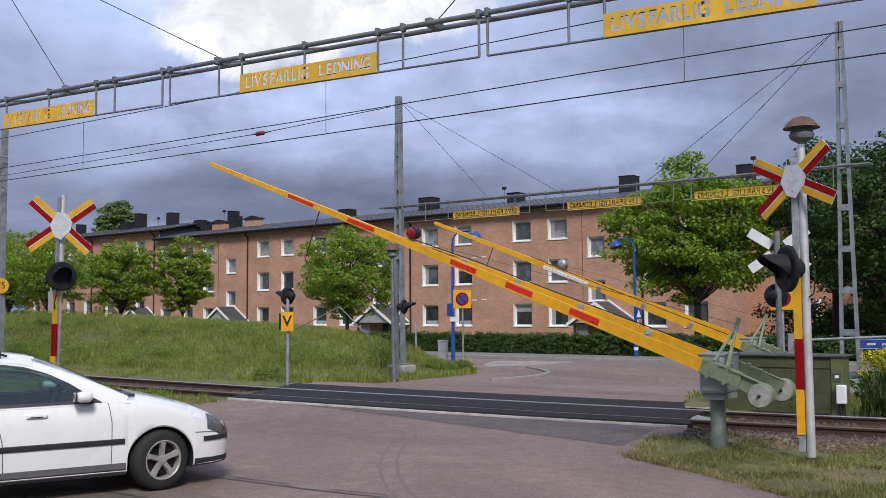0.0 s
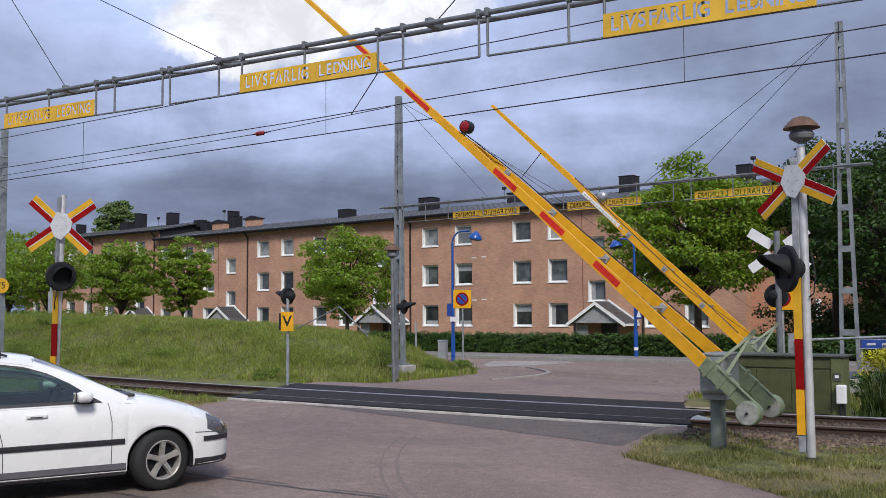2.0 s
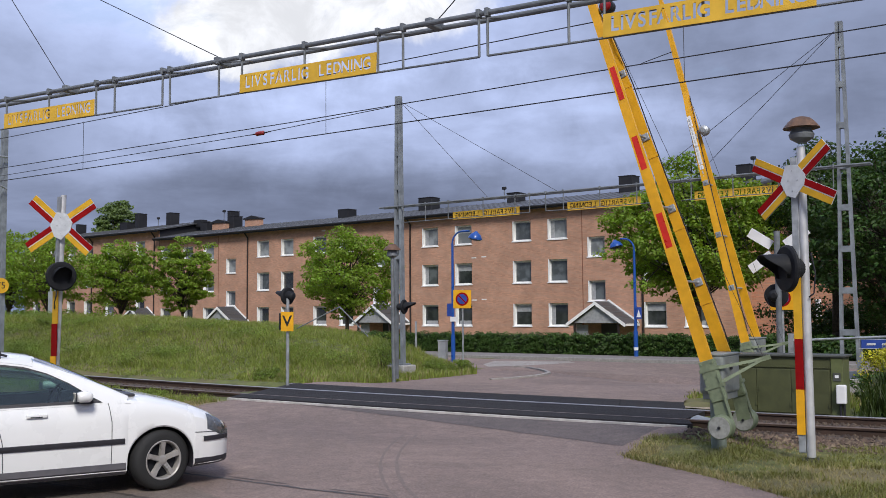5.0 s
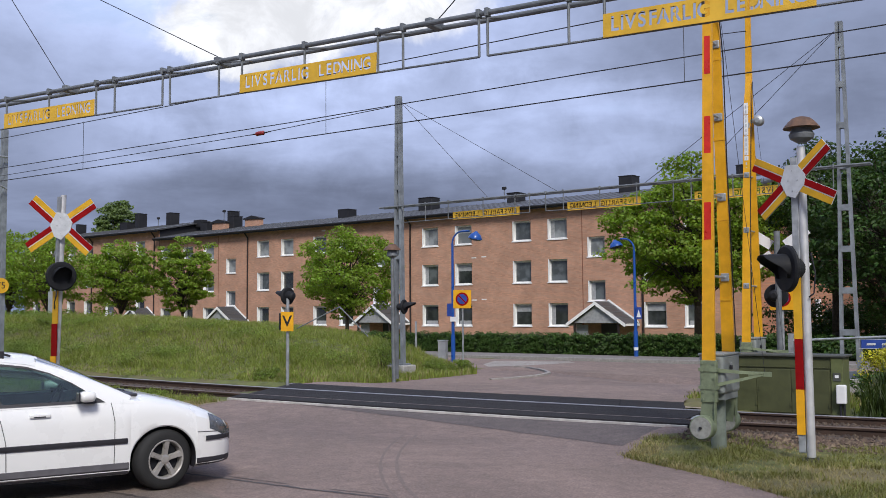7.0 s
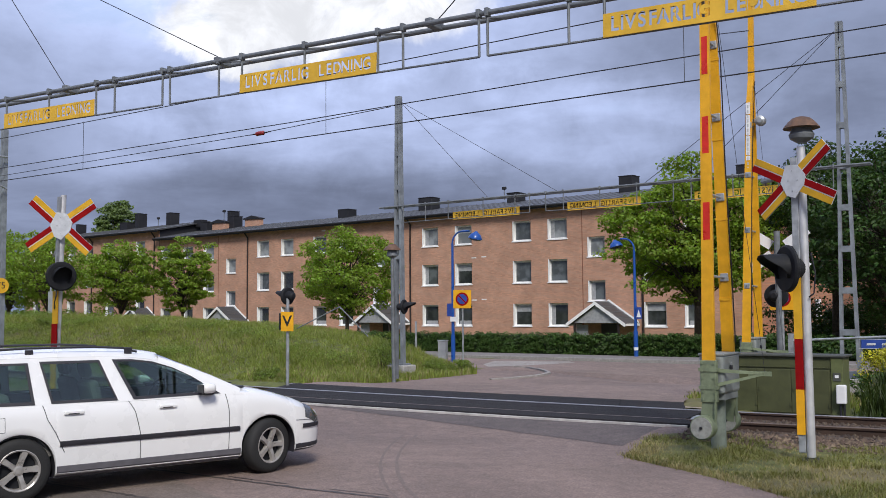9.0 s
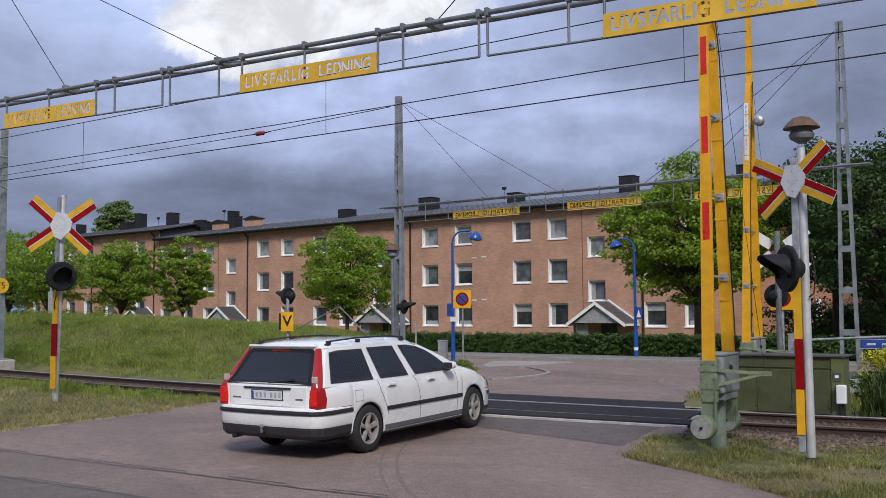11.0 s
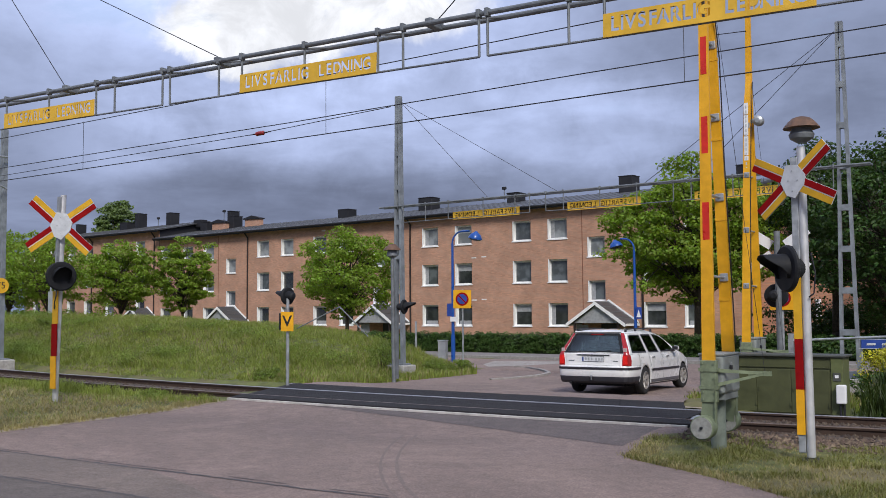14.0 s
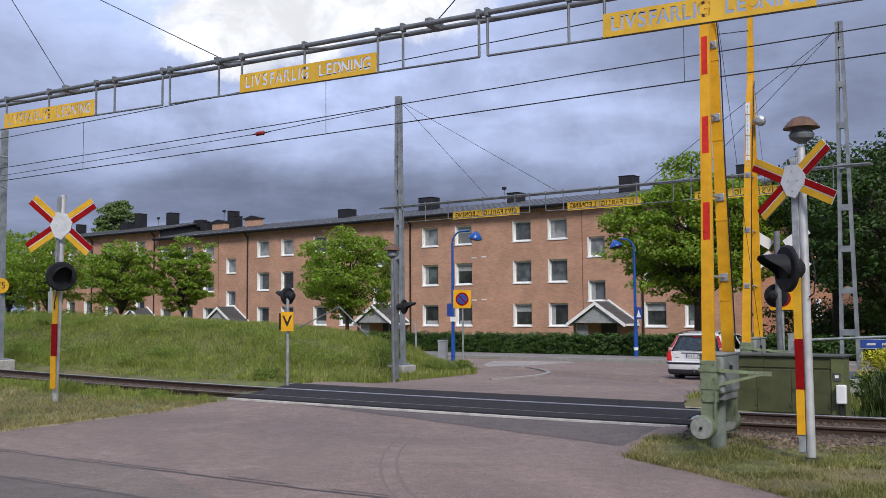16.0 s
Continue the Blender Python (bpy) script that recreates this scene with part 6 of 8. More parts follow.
def street_things():
    far_signal()
    no_parking(pose(-17.1, 26.35, -0.08, 0, 0, 20), "yellow parking prohibition sign on a grey post", 0.60, 2.66)
    no_parking(pose(-5.50, 21.0, -0.06, 0, 0, 12), "yellow parking prohibition sign beyond the crossing", 0.5, 2.42)
    a = blue_lamp(pose(-20.7, 31.2, -0.08), 5.05, 1.05, "blue curved street lamp at the grass edge")
    part("small_sign", Mesh().box(-0.2, 0.02, -0.11, -0.09, 1.75, 2.25), SIGN_BLUE, a, "small blue sign")
    part("small_panel", Mesh().box(-0.05, 0.28, -0.115, -0.09, 1.55, 1.73), WHITE_PAINT, a)
    b = blue_lamp(pose(-14.9, 35.4, 0.04), 4.65, -0.75, "blue curved street lamp on the pavement")
    ped = part("crossing_board", Mesh().box(0.07, 0.30, -0.10, -0.08, 1.48, 1.93), SIGN_BLUE, b, "blue pedestrian crossing board")
    part("triangle", Mesh().plate([(0.09, 1.54), (0.28, 1.54), (0.185, 1.84)], 0.006, pose(0, -0.108, 0)), WHITE_PAINT, ped)
    for z in (0.05,):
        part("white_band", Mesh().tube((0, 0, z + 0.2), (0, 0, z + 0.32), 0.0905, n=12), WHITE_PAINT, b)
    g = thing("utility_box", pose(-22.0, 32.4, -0.08, 0, 0, 15), "grey utility box beside the street", "utility box")
    part("body", Mesh().box(-0.17, 0.17, -0.14, 0.14, 0, 0.74, bevel=0.02), GREY_BOX, g)
    part("cover", Mesh().box(-0.19, 0.19, -0.16, 0.16, 0.74, 0.78, bevel=0.01), GREY_BOX, g)
    # white bar barrier and blue direction board behind the cabinets
    f = thing("pipe_barrier", pose(0, 0, 0), "pale metal pipe barrier at the far roadside", "barrier rail")
    part("rail", Mesh().tube((-5.34, 21.0, 1.19), (-2.5, 21.0, 1.34), 0.026, n=10), GALV, f)
    for x in (-5.34, -2.6):
        part("post", Mesh().box(x - 0.05, x + 0.05, 20.95, 21.05, -0.2, 1.34), GALV, f)
    s = thing("direction_sign", pose(-3.80, 22.6, -0.1, 0, 0, 8), "blue direction board on grey posts", "traffic sign")
    part("board", Mesh().box(-0.45, 0.75, -0.03, 0.0, 1.08, 1.30, bevel=0.01), SIGN_BLUE, s)
    part("border", Mesh().box(-0.50, 0.70, -0.036, -0.031, 1.285, 1.293).box(-0.50, 0.70, -0.036, -0.031, 1.085, 1.093), SIGN_GREY, s)
    for i in range(3):
        part("lettering_bar", Mesh().box(-0.34 + i * 0.30, -0.16 + i * 0.30, -0.038, -0.032, 1.16, 1.205), SIGN_GREY, s)
    for x in (-0.45, 0.65):
        part("post", Mesh().tube((x, 0.03, -0.1), (x, 0.03, 1.35), 0.03, n=8), GALV, s)
    # low pipe frame on the embankment
    r = thing("fence_stay", pose(0, 0, 0), "thin grey pipe stay on the embankment top", "fence stay")
    part("brace", Mesh().tube((-23.6, 25.2, 1.2), (-21.7, 25.6, 2.05), 0.022, n=7), STEEL, r)
    part("strut", Mesh().tube((-21.7, 25.6, 2.05), (-20.4, 25.8, 0.85), 0.02, n=7), STEEL, r)
    for x, y, h in ((-20.9, 29.0, 1.0), (-23.0, 30.5, 1.0)):
        part("upright", Mesh().tube((x, y, -0.1), (x, y, h + 0.5), 0.04, n=8), GALV, r)
    e = thing("cable_box", pose(-2.98, 19.0, 0.0), "pale weathered cable box at the verge", "cable box")
    part("body", Mesh().box(-0.12, 0.5, 0, 0.4, -0.1, 0.85, bevel=0.03), CONCRETE, e)
    # small sign board and post seen past the left trees
    w = thing("notice_board", pose(-39.1, 26.1, 1.2), "grey notice board on two posts", "notice board")
    part("board", Mesh().box(-0.34, 0.34, -0.03, 0.03, 0.7, 1.7, bevel=0.01), GREY_BOX, w)
    for x in (-0.28, 0.28):
        part("post", Mesh().tube((x, 0.06, -0.5), (x, 0.06, 1.9), 0.04, n=8), GALV, w)


build_railway()
cabinets()
street_things()
NEAR_BOOM = barrier(pose(-4.185, 12.65, 0.0), 1.10, 10.4, ((1.68, 2.18), (2.84, 3.34), (3.92, 4.44), (6.10, 6.72), (7.55, 8.20)), 5.35, 7.45, True, "near crossing barrier with a yellow boom and red bands")
FAR_BOOM = barrier(pose(-5.65, 19.2, 0.0), 1.12, 8.15, (), 4.5, 6.35, False, "far crossing barrier with a plain yellow boom")


# ---------------------------------------------------------------- the estate car
def curve(table, x):
    """Smooth table lookup (monotone in x)."""
    if x <= table[0][0]:
        return table[0][1]
    for (a, u), (b, v) in zip(table, table[1:]):
        if x <= b:
            e = (x - a) / (b - a)
            return u + (v - u) * e
    return table[-1][1]


CAR_W = [(-1.040, 0.76), (-1.000, 0.825), (-0.920, 0.862), (-0.750, 0.882), (-0.400, 0.895), (0.200, 0.90), (2.400, 0.90), (2.880, 0.89), (3.136, 0.865), (3.307, 0.815), (3.418, 0.735), (3.495, 0.62), (3.538, 0.46)]
CAR_SHOULDER = [(-1.040, 0.600), (-1.000, 0.640), (-0.985, 0.950), (-0.500, 0.965), (0.500, 0.955), (1.600, 0.945), (2.300, 0.955), (2.600, 0.939), (2.880, 0.882), (3.136, 0.800), (3.307, 0.725), (3.418, 0.655), (3.495, 0.600), (3.538, 0.560)]
CAR_TOP = [(-1.040, 0.610), (-1.000, 0.660), (-0.985, 0.970), (-0.500, 0.985), (2.300, 0.985), (2.450, 1.015), (2.700, 0.983), (2.965, 0.916), (3.179, 0.850), (3.324, 0.775), (3.427, 0.690), (3.495, 0.625), (3.538, 0.575)]
CAR_LOW = [(-1.040, 0.47), (-0.900, 0.46), (-0.420, 0.45), (-0.340, 0.22), (0.300, 0.20), (2.400, 0.19), (3.136, 0.20), (3.393, 0.21), (3.538, 0.27)]


ARCH = 0.352


def arch_low(x):
    """Lower edge of the body side: sill or wheel arch."""
    for c in (0.0, 2.755):
        if abs(x - c) < ARCH:
            return 0.315 + math.sqrt(ARCH ** 2 - (x - c) ** 2)
    return curve(CAR_LOW, x)


def car_body_mesh():
    xs = [-1.04, -1.02, -1.0, -0.985, -0.95, -0.88, -0.75, -0.6, -0.45] + steps(0.45, 2.3, 0.13) + [2.33, 3.125, 3.16, 3.2, 3.24, 3.28, 3.32, 3.36, 3.40, 3.43, 3.46, 3.49, 3.51, 3.525, 3.538]
    for c in (0.0, 2.755):
        xs += [c - ARCH - 0.002, c + ARCH + 0.002] + [c - (ARCH - 0.0005) * math.cos(math.pi * i / 24) for i in range(25)]
    xs.sort()
    mesh = Mesh()
    loops = []
    for x in xs:
        s, t, lo = curve(CAR_SHOULDER, x), curve(CAR_TOP, x), arch_low(x)
        w = curve(CAR_W, x)
        wt = w * (0.93 if x < 2.35 else 0.93 - 0.06 * min(1, (x - 2.35)))
        h = s - lo
        half = [(skin_y(x, lo) - 0.13, lo), (skin_y(x, lo) - 0.012, lo)] + [(skin_y(x, lo + e * h), lo + e * h) for e in (0.06, 0.25, 0.5, 0.72, 0.90)] + [(wt, s), (wt * 0.80, s + (t - s) * 0.62), (wt * 0.45, s + (t - s) * 0.93)]
        loops.append([(x, y, z) for y, z in half] + [(x, 0, t)] + [(x, -y, z) for y, z in reversed(half)])
    k = len(loops[0])
    vs = [p for l in loops for p in l]
    fs = []
    for j in range(len(loops) - 1):
        open_deck = xs[j] > -0.91 and xs[j + 1] < 2.34
        fs += [(j * k + i, j * k + (i + 1) % k, (j + 1) * k + (i + 1) % k, (j + 1) * k + i) for i in range(k) if not (open_deck and 9 - 2 <= i <= k - 9 + 0)]
    fs += [tuple(range(k)), tuple(reversed(range((len(loops) - 1) * k, len(loops) * k)))]
    return mesh.add(vs, fs)


SIDE_LOW, SIDE_HIGH = (0.838, 0.945), (0.640, 1.398)


def side_y(z):
    return SIDE_LOW[0] + (SIDE_HIGH[0] - SIDE_LOW[0]) * (z - SIDE_LOW[1]) / (SIDE_HIGH[1] - SIDE_LOW[1])


CABIN = [(-0.975, -0.70, 0.80, 0.585, 1.378, 1.433), (-0.90, -0.60, 0.822, 0.615, 1.395, 1.458), (-0.55, -0.38, 0.836, 0.64, 1.401, 1.476), (0.1, 0.05, 0.838, 0.64, 1.405, 1.490), (0.7, 0.5, 0.838, 0.64, 1.407, 1.493),
         (1.25, 0.9, 0.838, 0.64, 1.399, 1.485), (1.75, 1.2, 0.838, 0.638, 1.381, 1.470), (2.2, 1.42, 0.834, 0.625, 1.348, 1.445), (2.44, 1.55, 0.80, 0.59, 1.318, 1.423)]


WINDOWS = (("quarter_window", ((-0.74, 0.981), (0.13, 0.966), (0.10, 1.351), (-0.42, 1.354), (-0.58, 1.336))),
           ("rear_door_window", ((0.32, 0.966), (0.97, 0.961), (0.83, 1.354), (0.245, 1.358))),
           ("front_door_window", ((1.17, 0.961), (2.13, 0.966), (2.06, 1.005), (1.83, 1.156), (1.63, 1.255), (1.42, 1.322), (1.20, 1.352), (1.0, 1.356))))
REAR_WINDOW = ((-0.69, 0.965), (0.69, 0.965), (0.665, 1.03), (0.545, 1.355), (0.50, 1.375), (-0.50, 1.375), (-0.545, 1.355), (-0.665, 1.03))


def pierced(outer, holes, place):
    """A sheet with openings, from flat outlines, bent into space by place()."""
    bm = bmesh.new()
    for loop in (outer, *holes):
        pts = []
        for (x0, z0), (x1, z1) in zip(loop, (*loop[1:], loop[0])):
            n = max(1, round(math.hypot(x1 - x0, z1 - z0) / 0.12))
            pts += [(x0 + (x1 - x0) * i / n, z0 + (z1 - z0) * i / n) for i in range(n)]
        vs = [bm.verts.new((x, 0, z)) for x, z in pts]
        for a, b in zip(vs, (*vs[1:], vs[0])):
            bm.edges.new((a, b))
    bmesh.ops.triangle_fill(bm, edges=bm.edges[:], use_beauty=True)
    for v in bm.verts:
        v.co = place(v.co.x, v.co.z)
    return Mesh().take(bm)


def tail(y, z, lift):
    """A point of the sloping tailgate above the belt line."""
    e = min(1.0, max(0.0, (z - 0.945) / (1.378 - 0.945)))
    return (-0.975 + 0.275 * e - lift, y, z)


def cabin_side(k):
    roof_edge = [(xt, zr) for xb, xt, wb, wt, zr, zc in reversed(CABIN[1:])]
    return pierced([(-0.90, 0.925), (2.44, 0.925)] + roof_edge, [w for name, w in WINDOWS], lambda x, z: (x, k * side_y(z), z))


def cabin_roof():
    rows = []
    for xb, xt, wb, wt, zr, zc in CABIN:
        half = [(xt, wt, zr), (xt, wt - 0.035, zr + 0.03), (xt, wt * 0.72, zc - 0.012), (xt, wt * 0.35, zc - 0.002)]
        rows.append(half + [(xt, 0, zc)] + [(x, -y, z) for x, y, z in reversed(half)])
    return Mesh().grid(rows)


def tail_frame():
    outer = [(-0.80, 0.92), (0.80, 0.92), (0.585, 1.378), (0.55, 1.408), (0.42, 1.421), (0.20, 1.431), (-0.20, 1.431), (-0.42, 1.421), (-0.55, 1.408), (-0.585, 1.378)]
    return pierced(outer, [REAR_WINDOW], lambda y, z: tail(y, z, 0.0))


def corner_pillar(k):
    rows = []
    for i in range(9):
        e = i / 8
        z = 0.925 + (1.395 - 0.925) * e
        a, b = Vector((-0.90 + 0.30 * e, k * side_y(z), z)), Vector(tail(k * (0.80 - 0.215 * e), min(z, 1.378), 0.0))
        rows.append([a, a.lerp(b, 0.5) + Vector((-0.008, k * 0.008, 0)), b])
    return Mesh().grid(rows)


def car_seat(parent, x, y, wide, name, top):
    """Seat cushion, raked backrest and head restraint."""
    seat = part(name, Mesh().box(x, x + 0.50, y - wide / 2, y + wide / 2, 0.48, 0.66, bevel=0.05), SEAT_CLOTH, parent, "dark grey cloth car seat")
    part("backrest", Mesh().box(-0.06, 0.06, y - wide / 2 + 0.02, y + wide / 2 - 0.02, 0.0, top, pose(x + 0.03, 0, 0.60, 0, -14, 0), bevel=0.05), SEAT_CLOTH, seat)
    for dy in ((0.0,) if wide < 0.8 else (-0.36, 0.36)):
        part("head_restraint", Mesh().box(-0.045, 0.045, y + dy - 0.13, y + dy + 0.13, top + 0.03, top + 0.19, pose(x + 0.03, 0, 0.60, 0, -14, 0), bevel=0.04), SEAT_CLOTH, seat)


def car_interior(car):
    tub = Mesh()
    tub.box(-0.92, 2.36, -0.74, 0.74, 0.40, 0.45)
    for k in (-1, 1):
        tub.box(-0.92, 2.36, k * 0.76 - 0.03, k * 0.76 + 0.03, 0.42, 0.955)
    tub.box(2.33, 2.37, -0.74, 0.74, 0.42, 0.95)
    part("interior_trim", tub, INTERIOR, car, "grey cabin lining")
    part("luggage_floor", Mesh().box(-0.92, -0.20, -0.72, 0.72, 0.60, 0.66, bevel=0.01), INTERIOR, car)
    dash = part("dashboard", Mesh().box(2.02, 2.44, -0.72, 0.72, 0.70, 0.975, bevel=0.05), CAR_TRIM, car, "dark dashboard")
    wheel_rim = Mesh()
    ring = [(0.185 * math.cos(a), 0.185 * math.sin(a), 0) for a in (2 * math.pi * i / 20 for i in range(21))]
    wheel_rim.path([tuple(pose(1.88, 0.36, 0.90, 0, -65, 0) @ Vector(q)) for q in ring], 0.014, 6)
    part("steering_wheel", wheel_rim, BLACK, dash, "black steering wheel")
    for y in (-0.36, 0.36):
        car_seat(car, 0.92, y, 0.50, "front_seat", 0.56)
    car_seat(car, -0.02, 0.0, 1.30, "rear_bench", 0.46)


def side_panel(outline, k, lift, thick=0.004):
    """A panel on the sloping side of the cabin, given in x and z; k is the side."""
    vs = [(x, k * (side_y(z) + lift), z) for x, z in outline] + [(x, k * (side_y(z) + lift - thick), z) for x, z in outline]
    n = len(outline)
    fs = [tuple(range(n)), tuple(reversed(range(n, 2 * n)))] + [(i, (i + 1) % n, (i + 1) % n + n, i + n) for i in range(n)]
    return Mesh().add(vs, fs)


def body_line(pts, k, w=0.008, lift=0.004):
    """A thin strip lying on the body side through (x, z) points."""
    rows = []
    pts = [(a[0] + (b[0] - a[0]) * j / 8, a[1] + (b[1] - a[1]) * j / 8) for a, b in zip(pts, pts[1:]) for j in range(8)] + [pts[-1]]
    for i, (x, z) in enumerate(pts):
        a, b = pts[max(0, i - 1)], pts[min(len(pts) - 1, i + 1)]
        dx, dz = b[0] - a[0], b[1] - a[1]
        d = math.hypot(dx, dz)
        nx, nz = -dz / d * w / 2, dx / d * w / 2
        rows.append([(x + nx, k * (skin_y(x + nx, z + nz) + lift), z + nz), (x - nx, k * (skin_y(x - nx, z - nz) + lift), z - nz)])
    return Mesh().grid(rows)


def skin_y(x, z):
    """Half width of the lower body at x, z."""
    w, s, lo = curve(CAR_W, x), curve(CAR_SHOULDER, x), curve(CAR_LOW, x)
    h = s - lo
    tab = [(lo, w * 0.90), (lo + 0.02, w * 0.965), (lo + 0.25 * h, w * 0.985), (lo + 0.5 * h, w), (lo + 0.72 * h, w * 0.995), (lo + 0.90 * h, w * 0.975), (s, w * 0.93)]
    if z > s:
        return side_y(z)
    return curve(tab, z)


def wrap_strip(z0, z1, xs, k, lift):
    """A moulding that follows the body side between two heights."""
    rows = []
    for x in xs:
        zm = (z0 + z1) / 2
        y0 = skin_y(x, z0)
        y1 = skin_y(x, z1)
        rows.append([(x, k * (y0 - 0.004), z0), (x, k * (y0 + lift), z0 + 0.006), (x, k * (max(y0, y1) + lift), zm), (x, k * (y1 + lift), z1 - 0.006), (x, k * (y1 - 0.004), z1)])
    return Mesh().grid(rows)


def wheel(parent, x, y, name="wheel"):
    """Tyre with an alloy rim of five spokes; spins about its y axis."""
    k = 1 if y > 0 else -1
    r = 0.316
    tyre = Mesh().lathe([(0.20, -0.100), (0.255, -0.104), (0.296, -0.092), (0.312, -0.070), (0.316, -0.03), (0.316, 0.03), (0.312, 0.070), (0.296, 0.092), (0.255, 0.104), (0.20, 0.100)], 40, pose(0, 0, 0, 90), caps=False)
    w = new(name, tyre.data(name, TYRE))
    smooth_sides(w, 40)
    w.parent = parent
    w["label"] = "black tyre on a silver alloy rim"
    rim = Mesh()
    rim.lathe([(0.205, -0.03), (0.213, 0.098), (0.200, 0.104), (0.188, 0.096), (0.180, 0.02)], 40, pose(0, 0, 0, -90 * k), caps=False)
    smooth_sides(part("rim", rim, SILVER, w, "silver alloy rim"))
    part("brake_disc", Mesh().lathe([(0.175, -0.01), (0.175, 0.01)], 30, pose(0, 0.02 * k, 0, 90)), BLACK_MATT, w)
    for i in range(5):
        a = pose(0, 0, 0, 0, 72 * i, 0)
        sp = Mesh()
        sp.add([(-0.024, 0.076 * k, 0.03), (0.024, 0.076 * k, 0.03), (0.020, 0.092 * k, 0.12), (0.028, 0.096 * k, 0.196), (-0.028, 0.096 * k, 0.196), (-0.020, 0.092 * k, 0.12), (-0.030, 0.04 * k, 0.03), (0.030, 0.04 * k, 0.03), (0.030, 0.055 * k, 0.12), (0.040, 0.06 * k, 0.196), (-0.040, 0.06 * k, 0.196), (-0.030, 0.055 * k, 0.12)],
               [(0, 1, 2, 5), (5, 2, 3, 4), (6, 11, 8, 7), (11, 10, 9, 8), (1, 7, 8, 2), (2, 8, 9, 3), (0, 5, 11, 6), (5, 4, 10, 11), (0, 6, 7, 1), (4, 3, 9, 10)], a)
        part("spoke", sp, SILVER, w)
    part("hub_cap", Mesh().lathe([(0.052, 0.05), (0.050, 0.082), (0.03, 0.088)], 20, pose(0, 0, 0, -90 * k)), SILVER, w)
    w.matrix_basis = pose(x, y, r)
    return w


def estate_car():
    car = thing("estate_car", pose(-10.3, 4.8, 0, 0, 0, 62), "white estate car with dark trim and silver wheels", "car")
    body = part("body", car_body_mesh(), CAR_WHITE, car, "white painted lower body")
    for x in (0.0, 2.755):
        for k in (-1, 1):
            rows = [[(x + ARCH * 0.992 * math.cos(a), k * y, 0.315 + ARCH * 0.992 * math.sin(a)) for y in (0.86, 0.58)] for a in (math.pi * (i - 2) / 20 for i in range(25))]
            part("wheel_arch_liner", Mesh().grid(rows), CAR_TRIM, body, "dark wheel arch liner")
            part("arch_wall", Mesh().add([(x + 0.36 * math.cos(a), k * 0.58, 0.315 + 0.36 * math.sin(a)) for a in (math.pi * i / 12 for i in range(13))], [tuple(range(13))]), CAR_TRIM, body)
    smooth_sides(body, 38)
    cabin = smooth_sides(part("roof", cabin_roof(), CAR_WHITE, car, "white painted roof"), 50)
    frame_ob = part("tailgate_frame", tail_frame(), CAR_WHITE, car, "white tailgate window frame")
    sheets = [frame_ob, cabin]
    car_interior(car)
    for k in (-1, 1):
        sheets.append(part("cabin_side", cabin_side(k), CAR_WHITE, car, "white window pillars and roof edge"))
        part("corner_pillar", corner_pillar(k), CAR_WHITE, car, "white rear corner pillar")
        for name, outline in WINDOWS:
            w = part(name, side_panel(outline, k, 0.012), SIDE_GLASS, car, "green tinted side window")
            cx, cz = sum(p[0] for p in outline) / len(outline), sum(p[1] for p in outline) / len(outline)
            rim = [(cx + (x - cx) * 1.045, cz + (z - cz) * 1.075) for x, z in outline]
            inside = [(cx + (x - cx) * 0.965, cz + (z - cz) * 0.935) for x, z in outline]
            part("window_seal", pierced(rim, [inside], lambda x, z, k=k: (x, k * (side_y(z) + 0.014), z)), CAR_TRIM, w, "black window seal")
        part("side_moulding", wrap_strip(0.515, 0.575, steps(0.38, 2.37, 0.1) + [2.37], k, 0.014), CAR_TRIM, car, "dark side moulding")
        part("sill", wrap_strip(0.200, 0.325, steps(0.36, 2.39, 0.1) + [2.39], k, 0.006), SILL_GREY, car, "grey plastic sill cover")
        part("front_bumper_strip", wrap_strip(0.475, 0.53, [3.20, 3.26, 3.32, 3.38, 3.43, 3.48, 3.515, 3.536], k, 0.014), CAR_TRIM, car, "dark bumper strip")
        part("front_valance", wrap_strip(0.215, 0.30, [3.12, 3.18, 3.25, 3.32, 3.38, 3.43, 3.48, 3.515], k, 0.006), CAR_TRIM, car)
        for pts in (([(0.43, 0.46), (0.34, 0.66), (0.26, 0.80), (0.22, 0.94)], [(1.22, 0.31), (1.21, 0.6), (1.16, 0.82), (1.09, 0.945)], [(2.24, 0.31), (2.24, 0.75), (2.21, 0.94)],
                     [(-0.78, 0.66), (-0.40, 0.66)], [(3.12, 0.58), (3.30, 0.57), (3.47, 0.55)])):
            part("panel_gap", body_line(pts, k), SEAM, body)
        for x in (0.42, 1.42):
            h = part("door_handle", Mesh().box(x, x + 0.20, k * (skin_y(x, 0.85) + 0.012) - 0.012, k * (skin_y(x, 0.85) + 0.012) + 0.012, 0.832, 0.872, bevel=0.01), CAR_WHITE, car, "white door handle")
            # raised dark bar that paints the shade of the handle's hollow
            part("handle_recess", Mesh().box(x + 0.04, x + 0.15, k * (skin_y(x, 0.84) + 0.018) - 0.008, k * (skin_y(x, 0.84) + 0.018) + 0.008, 0.838, 0.848), CAR_TRIM, h)
        # roof rails
        rail = part("roof_rail", Mesh().path([(-0.55, k * 0.585, 1.440), (-0.45, k * 0.585, 1.485), (0.1, k * 0.59, 1.508), (0.8, k * 0.585, 1.506), (1.12, k * 0.58, 1.485), (1.28, k * 0.575, 1.440)], 0.012, 8), CAR_TRIM, car, "dark roof rail")
        for x in (-0.48, 0.15, 1.18):
            part("rail_foot", Mesh().box(x - 0.04, x + 0.04, k * 0.585 - 0.016, k * 0.585 + 0.016, 1.41, 1.492, bevel=0.008), CAR_TRIM, rail)
